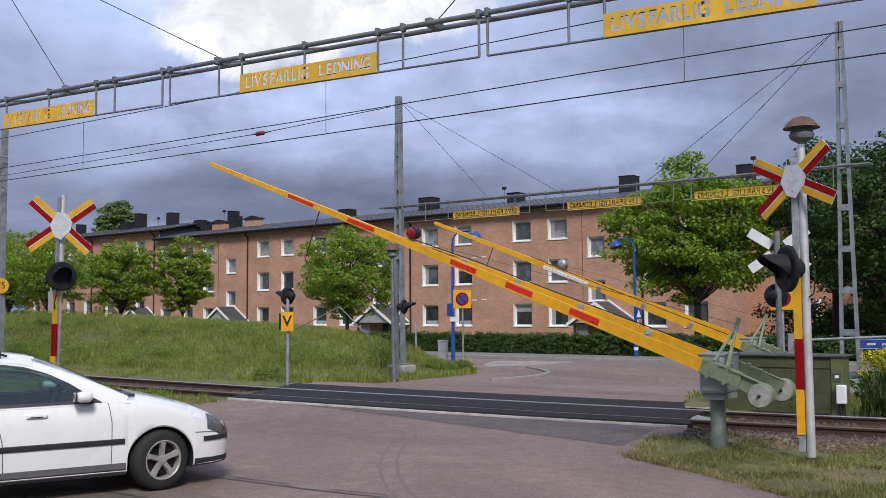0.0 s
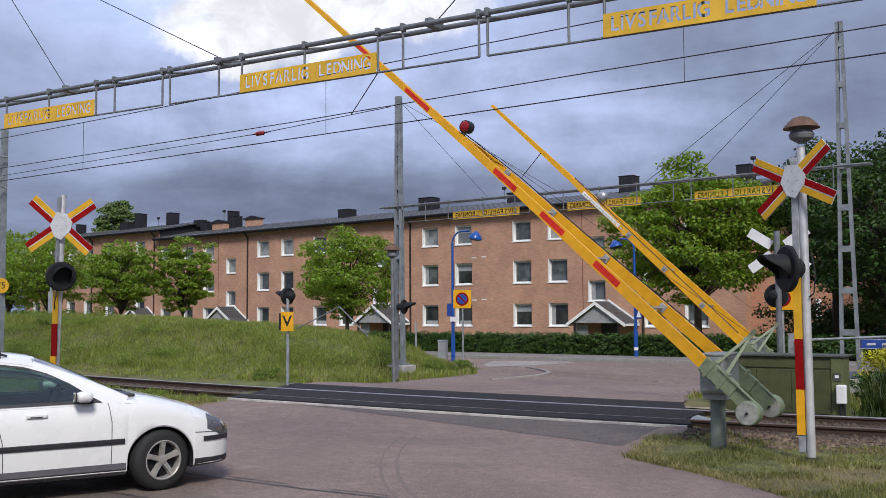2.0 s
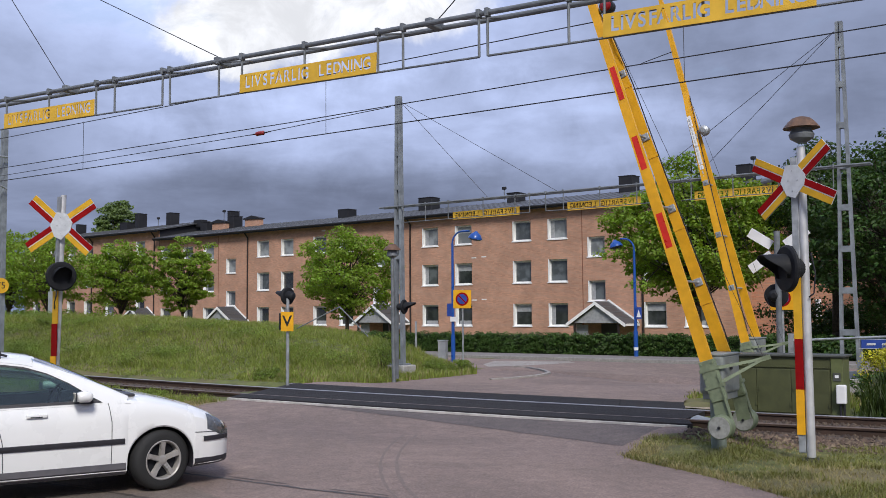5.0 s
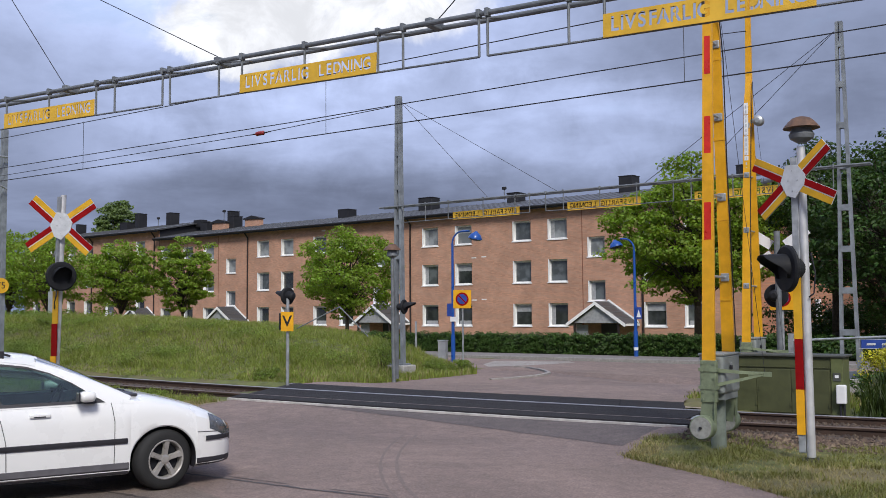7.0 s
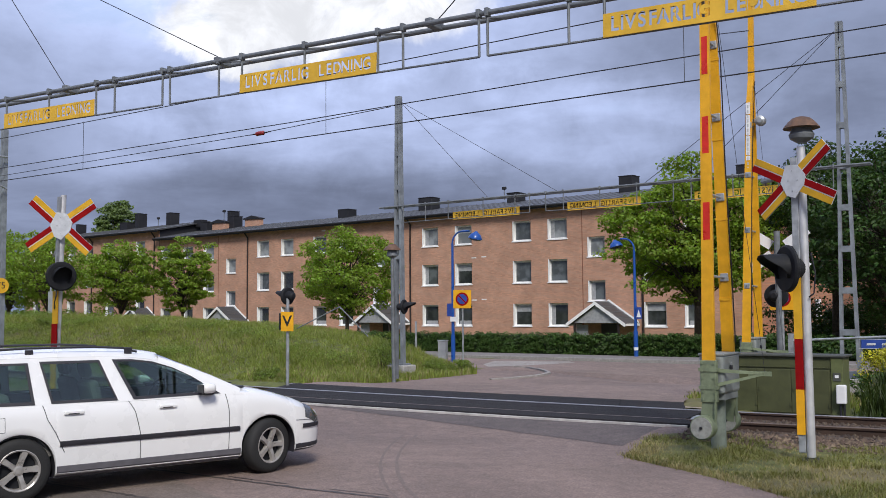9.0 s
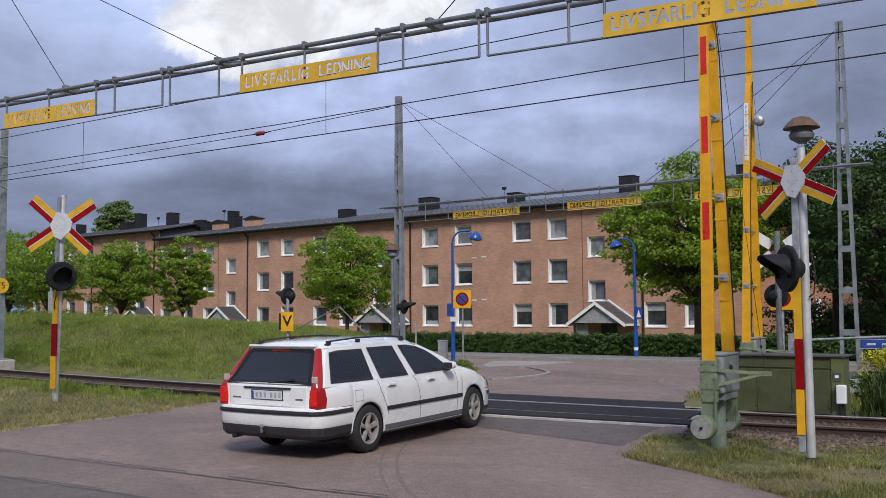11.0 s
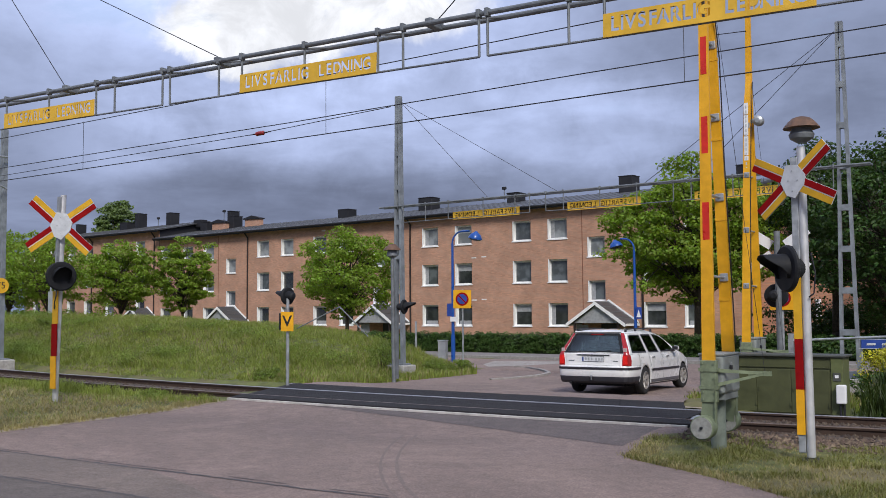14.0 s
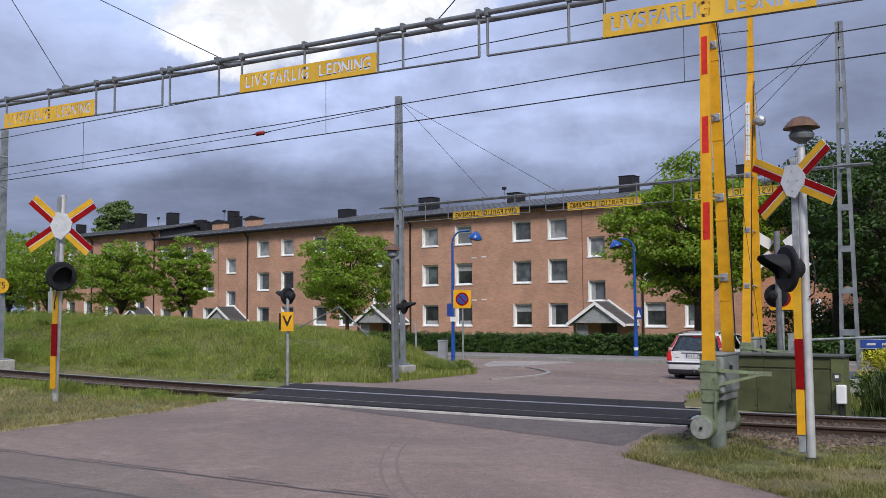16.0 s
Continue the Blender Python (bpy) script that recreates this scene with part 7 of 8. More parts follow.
        # door mirror
        mir = part("door_mirror", Mesh().box(1.87, 2.03, k * 0.96 - 0.075, k * 0.96 + 0.075, 0.972, 1.078, bevel=0.042), CAR_WHITE, car, "white door mirror")
        smooth_sides(mir, 60)
        part("mirror_foot", Mesh().box(1.92, 2.06, k * 0.86 - 0.05, k * 0.86 + 0.05, 0.945, 0.995, bevel=0.02), CAR_TRIM, mir)
        part("mirror_glass", Mesh().box(1.852, 1.866, k * 0.97 - 0.07, k * 0.97 + 0.07, 0.98, 1.07), CAR_TRIM, mir)
        # tall tail light that follows the corner pillar
        tl, rows = Mesh(), []
        for z, wy, wx in ((0.672, 0.135, 0.11), (0.78, 0.135, 0.125), (0.88, 0.115, 0.115), (0.94, 0.085, 0.10), (1.05, 0.070, 0.085), (1.2, 0.058, 0.065), (1.37, 0.045, 0.045), (1.405, 0.03, 0.03)):
            e = max(0.0, (z - 0.945) / 0.453)
            xr = -1.0 + 0.012 - (0.008 if z < 0.93 else 0) + 0.285 * e
            yo = (0.835 if z < 0.9 else 0.815) - 0.215 * e
            so = (lambda q: (skin_y(max(-1.0, q), z) if z < 0.94 else yo + 0.012) + 0.008)
            rows.append([(xr + wx, k * so(xr + wx), z), (xr + wx * 0.35, k * so(xr + wx * 0.35), z), (xr - 0.012, k * (yo + 0.002), z), (xr - 0.022, k * (yo - wy * 0.5), z), (xr - 0.016, k * (yo - wy), z), (xr + 0.03, k * (yo - wy), z)])
        tl.grid(rows)
        lamp = smooth_sides(part("tail_light", tl, TAIL_RED, car, "tall red tail light"), 50)
        part("lamp_section", Mesh().box(-1.024, -0.99, k * 0.768 - 0.055, k * 0.768 + 0.055, 0.70, 0.90, bevel=0.008), TAIL_LIT, lamp, "lit red lamp section")
        part("reversing_section", Mesh().box(-0.985, -0.948, k * 0.755 - 0.04, k * 0.755 + 0.04, 0.985, 1.065, bevel=0.006), REVERSE_LAMP, lamp, "pale reversing lamp")
        # headlight wrapping the front corner
        hl, rows = Mesh(), []
        for x in (3.24, 3.29, 3.34, 3.39, 3.43, 3.465, 3.49):
            s = curve(CAR_SHOULDER, x)
            rows.append([(x, k * (skin_y(x, s - 0.155) + 0.004), s - 0.155 + 0.02 * (3.5 - x)), (x, k * (skin_y(x, s - 0.08) + 0.010), s - 0.08), (x, k * (skin_y(x, s - 0.03) + 0.006), s - 0.025), (x, k * (curve(CAR_W, x) * 0.90), s + 0.012)])
        hl.grid(rows)
        head = smooth_sides(part("headlight", hl, CLEAR_LAMP, car, "clear wrap-around headlight"), 50)
        part("headlight_bulb", Mesh().lathe([(0.05, 0.0), (0.045, 0.02)], 16, pose(3.41, k * 0.66, 0.62, 0, 70, 0)), SILVER, head)
    # fuel flap on the right rear wing
    fl = Mesh()
    for a, b in (((-0.30, 0.70), (-0.30, 0.84)), ((-0.30, 0.84), (-0.14, 0.84)), ((-0.14, 0.84), (-0.14, 0.70)), ((-0.14, 0.70), (-0.30, 0.70))):
        m = body_line([a, b], -1, 0.005, 0.002)
        fl.add(m.v, m.f)
    part("fuel_flap", fl, SEAM, body)
    # tail gate window, wiper, plate, bumper
    def tail_panel(outline, lift, name, material, parent, label=""):
        vs = [tail(y, z, lift) for y, z in outline] + [tail(y, z, lift - 0.006) for y, z in outline]
        n = len(outline)
        return part(name, Mesh().add(vs, [tuple(range(n)), tuple(reversed(range(n, 2 * n)))] + [(i, (i + 1) % n, (i + 1) % n + n, i + n) for i in range(n)]), material, parent, label)
    rw = tail_panel(REAR_WINDOW, 0.016, "rear_window", CAR_GLASS, car, "dark tinted rear window")
    rim = [(-0.72, 0.95), (0.72, 0.95), (0.69, 1.03), (0.56, 1.37), (0.52, 1.392), (-0.52, 1.392), (-0.56, 1.37), (-0.69, 1.03)]
    part("window_seal", pierced(rim, [[(y * 0.93, 1.17 + (z - 1.17) * 0.88) for y, z in REAR_WINDOW]], lambda y, z: tail(y, z, 0.019)), BLACK_MATT, rw, "black window border")
    for ob in sheets:
        md = ob.modifiers.new("thick", "SOLIDIFY")
        md.thickness, md.offset = 0.012, 0.0
    part("rear_wiper", Mesh().tube((-0.993, 0.0, 0.975), (-0.97, -0.42, 1.015), 0.010, n=6), BLACK, car)
    part("high_brake_light", Mesh().box(-0.735, -0.71, -0.16, 0.16, 1.366, 1.383), TAIL_RED, car)
    part("spoiler_lip", Mesh().box(-0.76, -0.62, -0.56, 0.56, 1.418, 1.445, bevel=0.012), CAR_WHITE, cabin)
    gate = part("tailgate", Mesh().box(-1.012, -0.96, -0.665, 0.665, 0.665, 0.945, bevel=0.02), CAR_WHITE, car, "white tailgate panel")
    part("grip", Mesh().box(-1.03, -1.0, -0.40, 0.40, 0.895, 0.919, bevel=0.008), CAR_TRIM, gate, "dark tailgate grip")
    pl = part("number_plate", Mesh().box(-1.022, -1.010, -0.26, 0.26, 0.762, 0.872, bevel=0.004), PLATE, gate, "pale number plate")
    part("plate_edge", Mesh().box(-1.019, -1.011, -0.27, 0.27, 0.754, 0.880), BLACK_MATT, gate)
    for y in (0.17, 0.10, 0.03, -0.08, -0.15, -0.22):
        part("plate_bar", Mesh().box(-1.0245, -1.021, y - 0.018, y + 0.018, 0.785, 0.850), GREY_BOX, pl)
    part("plate_band", Mesh().box(-1.0240, -1.021, 0.225, 0.255, 0.770, 0.864), SIGN_BLUE, pl, "blue end band")
    part("badge_bar", Mesh().box(-1.016, -1.010, 0.46, 0.60, 0.765, 0.785), STEEL, gate)
    part("badge_bar", Mesh().box(-1.016, -1.010, -0.60, -0.48, 0.765, 0.785), STEEL, gate)
    # rear bumper wrapped round the corners
    plan = [(-0.375, 0.888), (-0.60, 0.893), (-0.80, 0.888), (-0.92, 0.868), (-1.00, 0.825), (-1.045, 0.74), (-1.068, 0.55), (-1.078, 0.28), (-1.080, 0.0)]
    plan += [(x, -y) for x, y in reversed(plan[:-1])]
    def wrap(profile):
        """Sweeps (outward offset, height) along the bumper's plan."""
        rows = []
        for i, (x, y) in enumerate(plan):
            a, b = plan[max(0, i - 1)], plan[min(len(plan) - 1, i + 1)]
            d = Vector((b[0] - a[0], b[1] - a[1])).normalized()
            rows.append([(x + d.y * o, y - d.x * o, z) for o, z in profile])
        return Mesh().grid(rows)
    cover = smooth_sides(part("rear_bumper", wrap([(-0.06, 0.672), (-0.012, 0.668), (0.002, 0.650), (0.006, 0.56), (0.004, 0.46), (-0.012, 0.425), (-0.05, 0.42)]), CAR_WHITE, car, "white rear bumper"), 50)
    part("bumper_strip", wrap([(-0.004, 0.578), (0.018, 0.584), (0.022, 0.608), (0.018, 0.632), (-0.004, 0.638)]), CAR_TRIM, cover, "dark rear bumper strip")
    part("bumper_valance", wrap([(-0.012, 0.43), (-0.010, 0.40), (-0.022, 0.32), (-0.06, 0.275), (-0.14, 0.27)]), CAR_TRIM, cover, "dark lower bumper")
    tow = part("tow_bar", Mesh().tube((-0.95, 0.0, 0.33), (-1.12, 0.0, 0.36), 0.02, n=8), BLACK, car)
    part("tow_ball", Mesh().lathe([(0.018, 0.35), (0.018, 0.40), (0.028, 0.42), (0.02, 0.45)], 12, pose(-1.12, 0, 0)), STEEL, tow)
    part("exhaust", Mesh().tube((-0.85, 0.52, 0.28), (-1.07, 0.54, 0.27), 0.028, n=10), BLACK, car)
    part("underbody", Mesh().box(-0.60, 3.3, -0.60, 0.60, 0.20, 0.32), BLACK_MATT, car)
    # windscreen, wipers, grille
    def screen(q, e, lift):
        """Point of the curved windscreen: q across from -1 to 1, e from the base up."""
        base = Vector((2.47 - 0.05 * q * q, 0.775 * q, 0.975 + 0.02 * (1 - q * q)))
        top = Vector((1.53 - 0.02 * q * q, 0.60 * q, 1.428 - 0.068 * q ** 4 - 0.012 * q * q))
        return base.lerp(top, e) + Vector((0.42, 0, 0.9)) * (lift + 0.018 * math.sin(math.pi * e))
    glass = Mesh().grid([[screen(-0.93 + 1.86 * i / 12, j / 8, 0.012) for i in range(13)] for j in range(9)])
    glass.smooth = True
    part("windscreen", glass, CAR_GLASS, car, "tinted windscreen")
    for k in (-1, 1):
        pil = Mesh().grid([[screen(k * q, j / 8, h) for q, h in ((1.06, -0.06), (1.035, 0.004), (0.99, 0.020), (0.925, 0.022), (0.915, 0.0))] for j in range(9)])
        pil.smooth = True
        part("windscreen_pillar", pil, CAR_WHITE, car, "white windscreen pillar")
    part("scuttle", Mesh().box(2.40, 2.52, -0.70, 0.70, 0.985, 1.012, bevel=0.01), CAR_TRIM, car, "dark scuttle panel")
    for y in (-0.35, 0.25):
        part("wiper", Mesh().tube((2.46, y + 0.3, 1.02), (2.40, y - 0.25, 1.045), 0.009, n=5), BLACK, car)
    part("grille", Mesh().box(3.46, 3.545, -0.30, 0.30, 0.50, 0.60, bevel=0.01), BLACK_MATT, car, "black front grille")
    # the nose reaches a little further past the front wheels
    for ob in [c for p in car.children for c in (p, *p.children)]:
        for v in ob.data.vertices:
            v.co.x += 0.07 * max(0.0, min(1.0, (v.co.x - 3.12) / 0.36))
    wheels = [wheel(car, x, y) for x, y in ((0.0, -0.785), (0.0, 0.785), (2.755, -0.785), (2.755, 0.785))]
    return car, wheels


CAR, WHEELS = estate_car()


# ---------------------------------------------------------------- grass, weeds and shrubs
def blades(name, count, spot, height, material, label, seed, lean=0.35, width=0.012):
    """Grass blades scattered where spot() accepts; each one a bent strip."""
    rng = random.Random(seed)
    m = Mesh()
    made = tries = 0
    while made < count and tries < count * 8:
        tries += 1
        got = spot(rng)
        if not got:
            continue
        x, y, k = got
        z = ground_z(x, y) - 0.01
        for _ in range(3):
            a, h = rng.uniform(0, 2 * math.pi), height * k * rng.uniform(0.5, 1.2)
            ox, oy = rng.uniform(-0.07, 0.07), rng.uniform(-0.07, 0.07)
            lx, ly = math.cos(a) * h * lean * rng.uniform(0.3, 1.3), math.sin(a) * h * lean * rng.uniform(0.3, 1.3)
            wx, wy = -math.sin(a) * width * rng.uniform(0.7, 1.4), math.cos(a) * width * rng.uniform(0.7, 1.4)
            px, py = x + ox, y + oy
            i = len(m.v)
            m.v += [(px - wx, py - wy, z), (px + wx, py + wy, z), (px + lx * 0.4 + wx * 0.7, py + ly * 0.4 + wy * 0.7, z + h * 0.6), (px + lx * 0.4 - wx * 0.7, py + ly * 0.4 - wy * 0.7, z + h * 0.6), (px + lx, py + ly, z + h)]
            m.f += [(i, i + 1, i + 2, i + 3), (i + 3, i + 2, i + 4)]
        made += 1
    return solid(name, m, material, label, "grass", "stuff")


def patchy(x, y, f=0.8, o=0.0):
    return noise.noise((x * f + o, y * f, 7.0))


def on_bank(rng):
    x, y = rng.uniform(-48, -16.3), rng.uniform(17.75, 27.0)
    if on_road(x, y) or abs(y - track_y(x)) < 1.75:
        return None
    return x, y, max(0.35, 0.9 + 0.9 * patchy(x, y, 0.5)) * (0.45 if y < 18.6 else 1.0)


def right_verge(rng):
    x, y = rng.uniform(-5.6, 1.5), rng.uniform(8.2, 14.0)
    if on_road(x, y) or y > track_y(x) - 1.7 or (x < -4.6 and y > 13.2):
        return None
    fade = smooth01((track_y(x) - 1.6 - y) / 1.2)
    if rng.random() > 0.25 + 0.75 * fade:
        return None
    return x, y, max(0.3, 0.75 + 0.8 * patchy(x, y, 0.9))


def verge_tufts(rng):
    got = right_verge(rng)
    if not got or patchy(got[0], got[1], 1.1, 12) + 0.35 * patchy(got[0], got[1], 4.0, 2) < -0.02:
        return None
    return got


def left_verge(rng):
    x, y = rng.uniform(-32, -14.3), rng.uniform(7.4, 16.0)
    if on_road(x, y) or abs(y - track_y(x)) < 1.2:
        return None
    return x, y, max(0.3, 0.8 + 0.9 * patchy(x, y, 0.7, 4))


def left_green(rng):
    got = left_verge(rng)
    if not got or got[1] < 12.9 + 0.9 * patchy(got[0], 0.0, 0.5, 3) and rng.random() < 0.85:
        return None
    return got


def far_verge(rng):
    if rng.random() < 0.5:
        x, y = rng.uniform(-19.0, -15.6), rng.uniform(18.0, 27.0)
    else:
        x, y = rng.uniform(-7.8, 0.0), rng.uniform(17.6, 25.0)
    if on_road(x, y) or abs(y - track_y(x)) < 1.9 or (x > -6.9 and y < 18.5):
        return None
    return x, y, max(0.35, 0.8 + 0.8 * patchy(x, y, 0.9, 9))


def cabinet_weeds(rng):
    x, y = rng.uniform(-3.45, 0.5), rng.uniform(17.5, 21.5)
    return x, y, max(0.4, 0.85 + 0.7 * patchy(x, y, 0.9, 2)) * (0.5 if y < 18.0 else 1.0)


def road_rim(rng):
    y = rng.uniform(7.3, 13.8)
    if rng.random() < 0.6:
        return lerp_table(NEAR_LEFT, y) + rng.uniform(-0.45, 0.08), y, rng.uniform(0.5, 1.3)
    y = rng.uniform(8.3, 12.6)
    return lerp_table(NEAR_RIGHT, y) + rng.uniform(-0.06, 0.4), y, rng.uniform(0.4, 0.9)


def shrub(m, width, height, label, leaf_mat, seed, leaf=0.07, clumps=26, per=60, name="shrub"):
    rng = random.Random(seed)
    t = thing(name, m, label, "shrub", "roadside shrubs")
    cl = []
    for _ in range(clumps):
        a, r = rng.uniform(0, 6.283), width / 2 * math.sqrt(rng.random())
        p = (r * math.cos(a), r * math.sin(a), height * (0.15 + 0.8 * rng.random() * (1 - 0.5 * r / width)))
        cl.append((*p, width * rng.uniform(0.12, 0.2)))
        if len(cl) % 6 == 1:
            part("stem", Mesh().tube((p[0] * 0.2, p[1] * 0.2, -0.05), p, 0.012, 0.005, 4, False), BARK, t)
    vs, fs = leaf_cloud(rng, cl, leaf, per)
    leaves = Mesh()
    leaves.v, leaves.f = [tuple(p) for p in vs], fs
    part("foliage", leaves, leaf_mat, t)


def track_fringe(rng):
    x = rng.uniform(-34, -14.6)
    y = track_y(x) - rng.uniform(1.0, 2.3) + 0.25 * patchy(x, 0.0, 0.6)
    if on_road(x, y):
        return None
    return x, y, max(0.25, 0.9 + 1.1 * patchy(x, y, 0.8, 6)) * (0.55 if x > -17 else 1.0)


def plant_verges():
    blades("track_fringe_grass", 5200, track_fringe, 0.24, BLADE, "tall green grass fringe along the near rail", 49, 0.6, 0.008)
    blades("bank_grass", 48000, on_bank, 0.20, BLADE, "long green grass on the railway embankment", 51, 1.0, 0.0065)
    blades("bank_dry_grass", 3800, on_bank, 0.24, DRY_BLADE, "dry straw grass on the railway embankment", 52, 0.9, 0.005)
    blades("verge_grass", 7000, verge_tufts, 0.095, WORN_BLADE, "patchy worn green grass beside the signal post", 53, 1.0, 0.005)
    blades("verge_dry_grass", 9000, right_verge, 0.055, DRY_BLADE, "short dry grass beside the signal post", 54, 1.5, 0.004)
    blades("roadside_grass", 4000, left_green, 0.16, BLADE, "green roadside grass before the track", 55, 0.9, 0.006)
    blades("roadside_dry_grass", 22000, left_verge, 0.11, DRY_BLADE, "dry flattened roadside grass before the track", 56, 1.7, 0.005)
    blades("road_edge_grass", 2600, road_rim, 0.10, DRY_BLADE, "dry straw tufts along the road edge", 50, 0.9, 0.005)
    blades("far_verge_grass", 5200, far_verge, 0.24, BLADE, "green grass beyond the track", 57, 0.45, 0.012)
    blades("far_verge_dry_grass", 1500, far_verge, 0.24, DRY_BLADE, "dry grass beyond the track", 58, 0.5, 0.010)
    for i, (x, y, w, h) in enumerate(((-18.0, 18.2, 0.7, 0.35), (-16.9, 24.6, 0.9, 0.55), (-17.6, 22.6, 1.0, 0.8), (-18.3, 23.8, 1.1, 1.0), (-16.6, 25.3, 0.8, 0.5))):
        shrub(pose(x, y, ground_z(x, y)), w, h, "low green weeds on the verge", BANK_WEED, 60 + i, 0.05, 22, 70, "weed_clump")
    rng = random.Random(77)
    for i in range(36):
        x = rng.uniform(-44, -18.6)
        y = max(18.9, track_y(x) + 2.3) + rng.uniform(0.0, 3.6)
        w = rng.uniform(1.0, 2.4)
        shrub(pose(x, y, ground_z(x, y)), w, rng.uniform(0.18, 0.30), "leafy weed clump in the embankment grass", BANK_WEED, 100 + i, 0.05, 20, 70, "weed_clump")
    for i, (x, y, w, h) in enumerate(((-16.5, 13.35, 0.7, 0.32), (-21.0, 14.3, 0.9, 0.3))):
        shrub(pose(x, y, 0.0), w, h, "green weeds at the road edge", BANK_WEED, 130 + i, 0.04, 18, 60, "weed_clump")
    blades("tall_weed_grass", 2600, cabinet_weeds, 0.75, TALL_BLADE, "tall dark green grass beside the cabinet", 59, 0.45, 0.012)
    shrub(pose(-3.25, 20.6, 0.0), 1.2, 1.2, "yellow flowering shrub beside the crossing", BLOSSOM, 80, 0.06, 60, 90, "flowering_shrub")
    shrub(pose(-3.3, 20.2, 0.0), 1.2, 0.7, "green weeds under the flowering shrub", HEDGE_LEAF, 81, 0.10, 24, 50, "weed_clump")
    # dark leafy fill added before the wall to stand for tree shade
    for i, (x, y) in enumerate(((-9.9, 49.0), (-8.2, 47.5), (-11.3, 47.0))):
        shrub(pose(x, y, -0.7), 4.0, 3.4, "dark undergrowth added for the shade below the trees", LEAF_DARK, 140 + i, 0.17, 60, 60, "undergrowth")
    for i, (x, y) in enumerate(((-67.5, 39.0), (-64.0, 39.5), (-60.5, 40.0), (-57.0, 40.6))):
        shrub(pose(x, y, -0.4), 4.4, 3.0, "leafy green bushes beyond the embankment", LEAF, 84 + i, 0.17, 70, 70)
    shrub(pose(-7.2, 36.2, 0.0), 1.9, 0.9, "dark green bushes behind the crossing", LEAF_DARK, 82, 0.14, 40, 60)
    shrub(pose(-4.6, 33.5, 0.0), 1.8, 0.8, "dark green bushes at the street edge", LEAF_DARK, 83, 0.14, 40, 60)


plant_verges()


def motions():
    def boom_rows(angles, pivot):
        return [(t, pose(0, 0, pivot, 0, a, 0)) for t, a in angles]

    walk(NEAR_BOOM, boom_rows(((0.0, 20.4), (0.5, 26.1), (1.0, 30.5), (1.5, 35.4), (2.0, 41.2), (2.5, 46.1), (3.0, 51.1), (3.5, 56.2), (4.0, 61.6), (4.2, 63.8), (5.25, 74.6),
                               (6.3, 84.1), (6.6, 87.3), (7.0, 90.3), (7.4, 90.0), (9.0, 89.8), (11.5, 89.6), (14.5, 89.6), (16.0, 89.8)), 1.10))
    walk(FAR_BOOM, boom_rows(((0.0, 20.9), (0.5, 25.9), (1.0, 31.5), (1.5, 37.1), (2.0, 43.3), (2.5, 48.8), (3.0, 54.4), (3.5, 59.5), (4.2, 67.3), (5.25, 79.5),
                              (6.3, 89.3), (6.6, 92.2), (7.0, 90.9), (7.4, 91.2), (9.0, 91.4), (11.5, 90.9), (14.5, 90.9), (16.0, 91.3)), 1.12))

    drive()


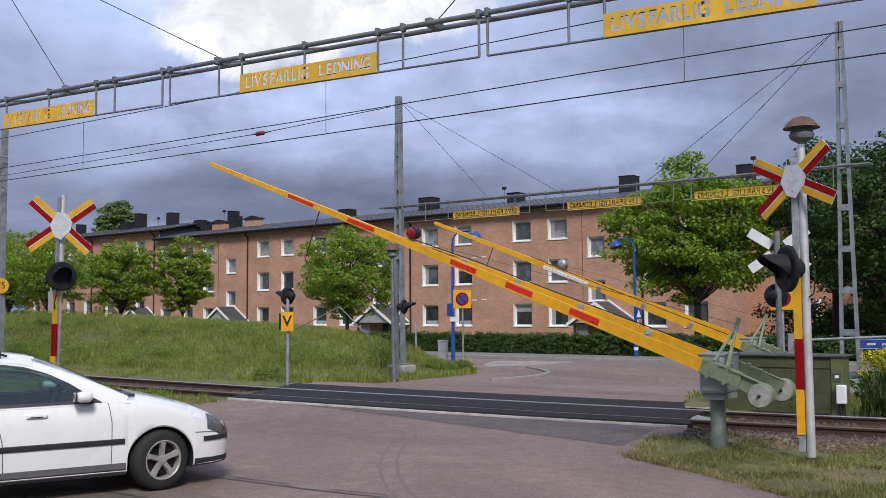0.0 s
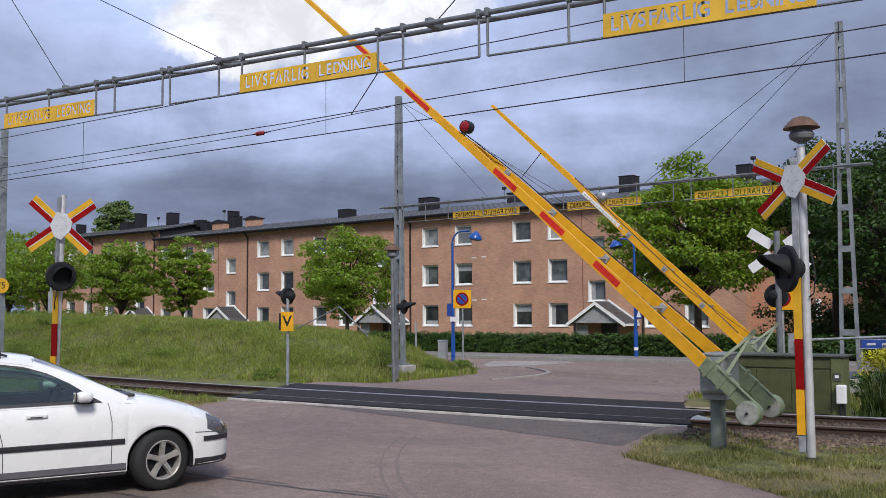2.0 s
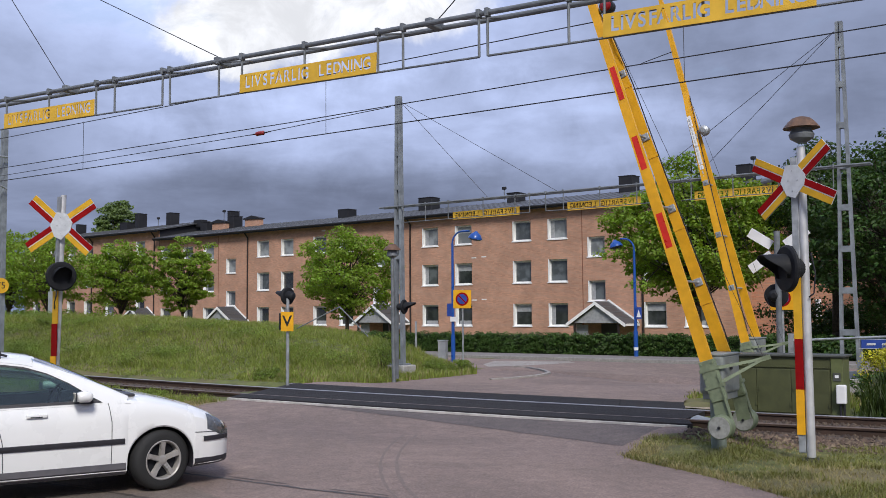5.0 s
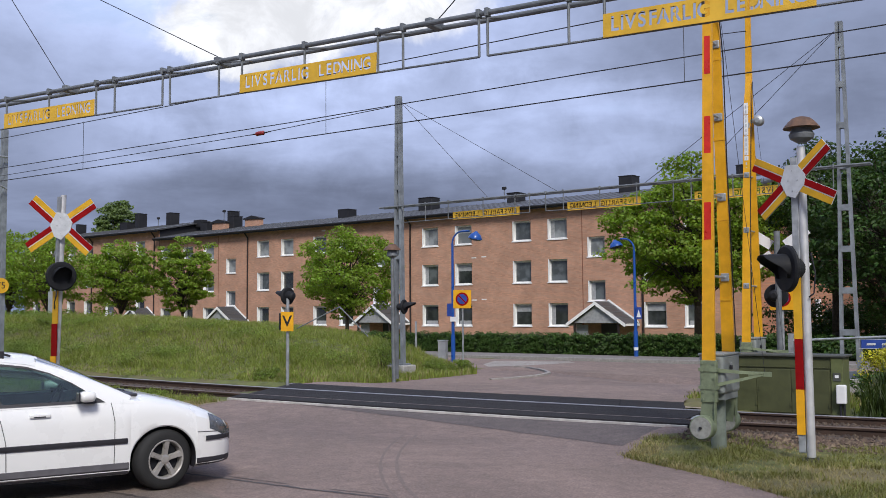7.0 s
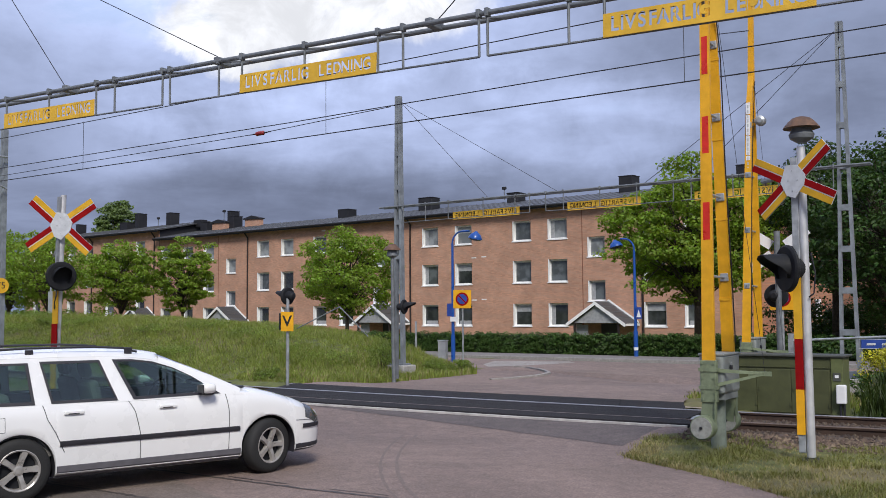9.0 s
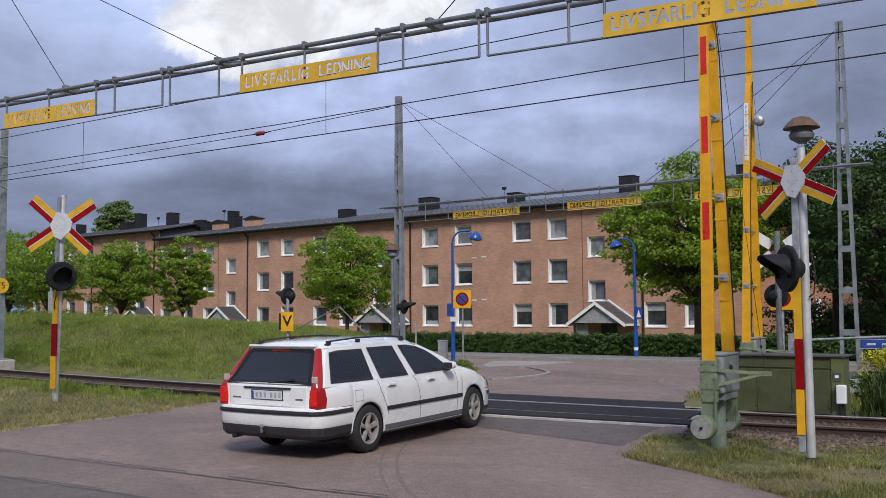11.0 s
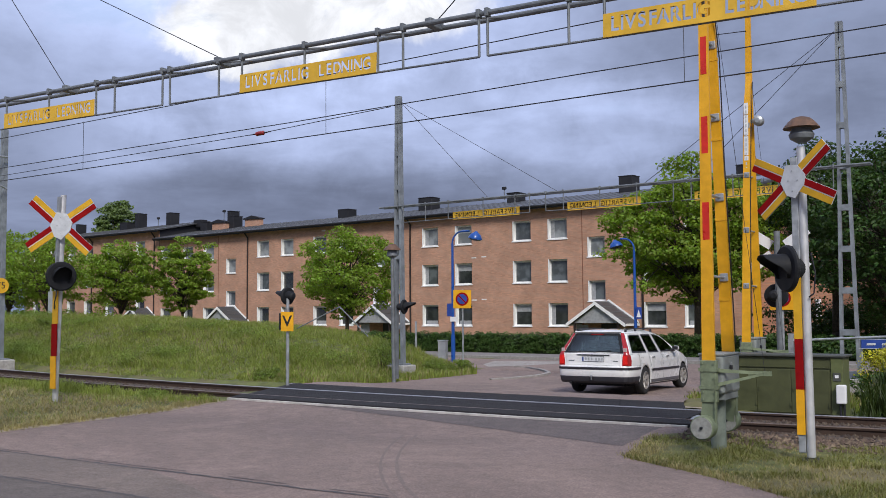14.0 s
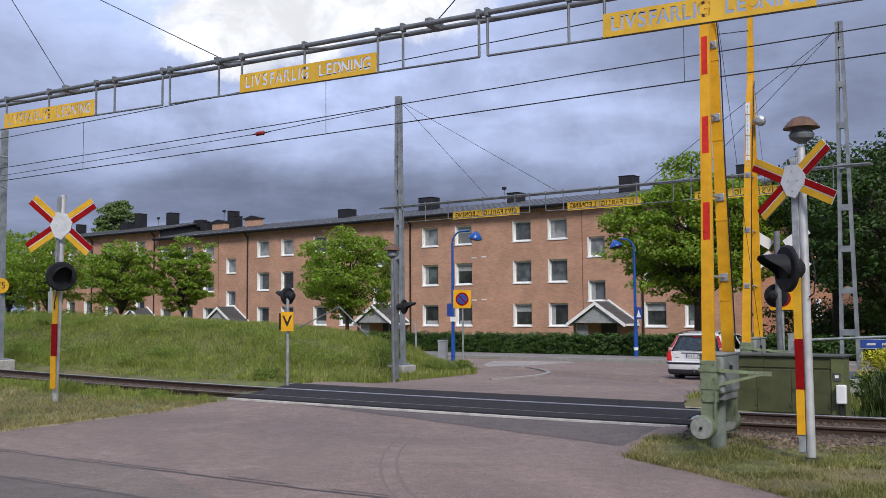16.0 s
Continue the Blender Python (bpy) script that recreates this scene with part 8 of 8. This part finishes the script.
def drive():
    """The car waits, then turns over the crossing and away along the street."""
    track = ((0.0, -10.11, 4.61, 66.3), (6.6, -10.11, 4.61, 66.3), (7.0, -10.10, 4.635, 66.6), (7.5, -10.07, 4.705, 67.1), (8.0, -10.01, 4.85, 68.2), (8.5, -9.885, 5.22, 70.1), (9.0, -9.685, 5.83, 72.5), (9.2, -9.585, 6.145, 73.7),
             (9.7, -9.32, 7.09, 78.1), (10.2, -9.09, 8.15, 83.5), (10.7, -8.99, 9.30, 89.0), (11.3, -8.84, 10.85, 94.5), (11.5, -8.85, 11.48, 94.8), (12.0, -8.92, 13.18, 94.8), (12.5, -9.05, 14.93, 94.4), (13.0, -9.20, 16.86, 93.7),
             (13.5, -9.41, 19.02, 93.1), (14.0, -9.53, 21.05, 92.4), (14.5, -9.67, 23.12, 92.0), (15.0, -9.77, 25.15, 92.1), (15.5, -9.79, 26.90, 92.3), (16.0, -9.75, 28.42, 92.4))

    def at(t):
        cols = [[(r[0], r[i]) for r in track] for i in (1, 2, 3)]
        return [hermite(c, t) for c in cols]

    rows, gone, prev = [], 0.0, None
    spins = []
    times = [0.0, 3.0, 6.5] + [6.6 + 0.1 * i for i in range(95)]
    for t in times:
        x, y, a = at(t)
        ca, sa = math.cos(radians(a)), math.sin(radians(a))
        zr, zf = road_z(y) + dip(x, y), road_z(y + 2.755 * sa) + dip(x, y + 2.755 * sa)
        if 13.9 < y < 17.4:
            zr += 0.035
        if 13.9 < y + 2.755 * sa < 17.4:
            zf += 0.035
        if prev:
            gone += (x - prev[0]) * ca + (y - prev[1]) * sa
        prev = (x, y)
        rows.append((t, pose(x, y, zr + 0.004, 0, 0, a) @ pose(0, 0, 0, 0, -math.degrees(math.atan2(zf - zr, 2.755)), 0)))
        spins.append((t, math.degrees(gone / 0.316), curve(((0, 14), (7, 14), (9.2, 16), (10.6, 9), (11.3, 1), (13.4, -1), (14.2, -7), (15.2, -3), (16, 0)), t)))
    walk(CAR, rows)
    for i, w in enumerate(WHEELS):
        x, y = ((0.0, -0.785), (0.0, 0.785), (2.755, -0.785), (2.755, 0.785))[i]
        walk(w, [(t, pose(x, y, 0.316, 0, 0, steer if i > 1 else 0) @ pose(0, 0, 0, 0, spin, 0)) for t, spin, steer in spins])


def hermite(pts, t):
    """Smooth curve through points of (t, value)."""
    n = len(pts)
    for i in range(n - 1):
        if t <= pts[i + 1][0] or i == n - 2:
            (t0, a), (t1, b) = pts[i], pts[i + 1]
            h = t1 - t0
            slope = (b - a) / h
            m0 = slope if i == 0 else (slope + (a - pts[i - 1][1]) / (t0 - pts[i - 1][0])) / 2
            m1 = slope if i == n - 2 else (slope + (pts[i + 2][1] - b) / (pts[i + 2][0] - t1)) / 2
            if abs(a - b) < 1e-9:
                m0 = m1 = 0.0
            if i and abs(a - pts[i - 1][1]) < 1e-9:
                m0 = 0.0
            e = min(1.0, (t - t0) / h)
            return (2 * e ** 3 - 3 * e ** 2 + 1) * a + (e ** 3 - 2 * e ** 2 + e) * h * m0 + (-2 * e ** 3 + 3 * e ** 2) * b + (e ** 3 - e ** 2) * h * m1


motions()
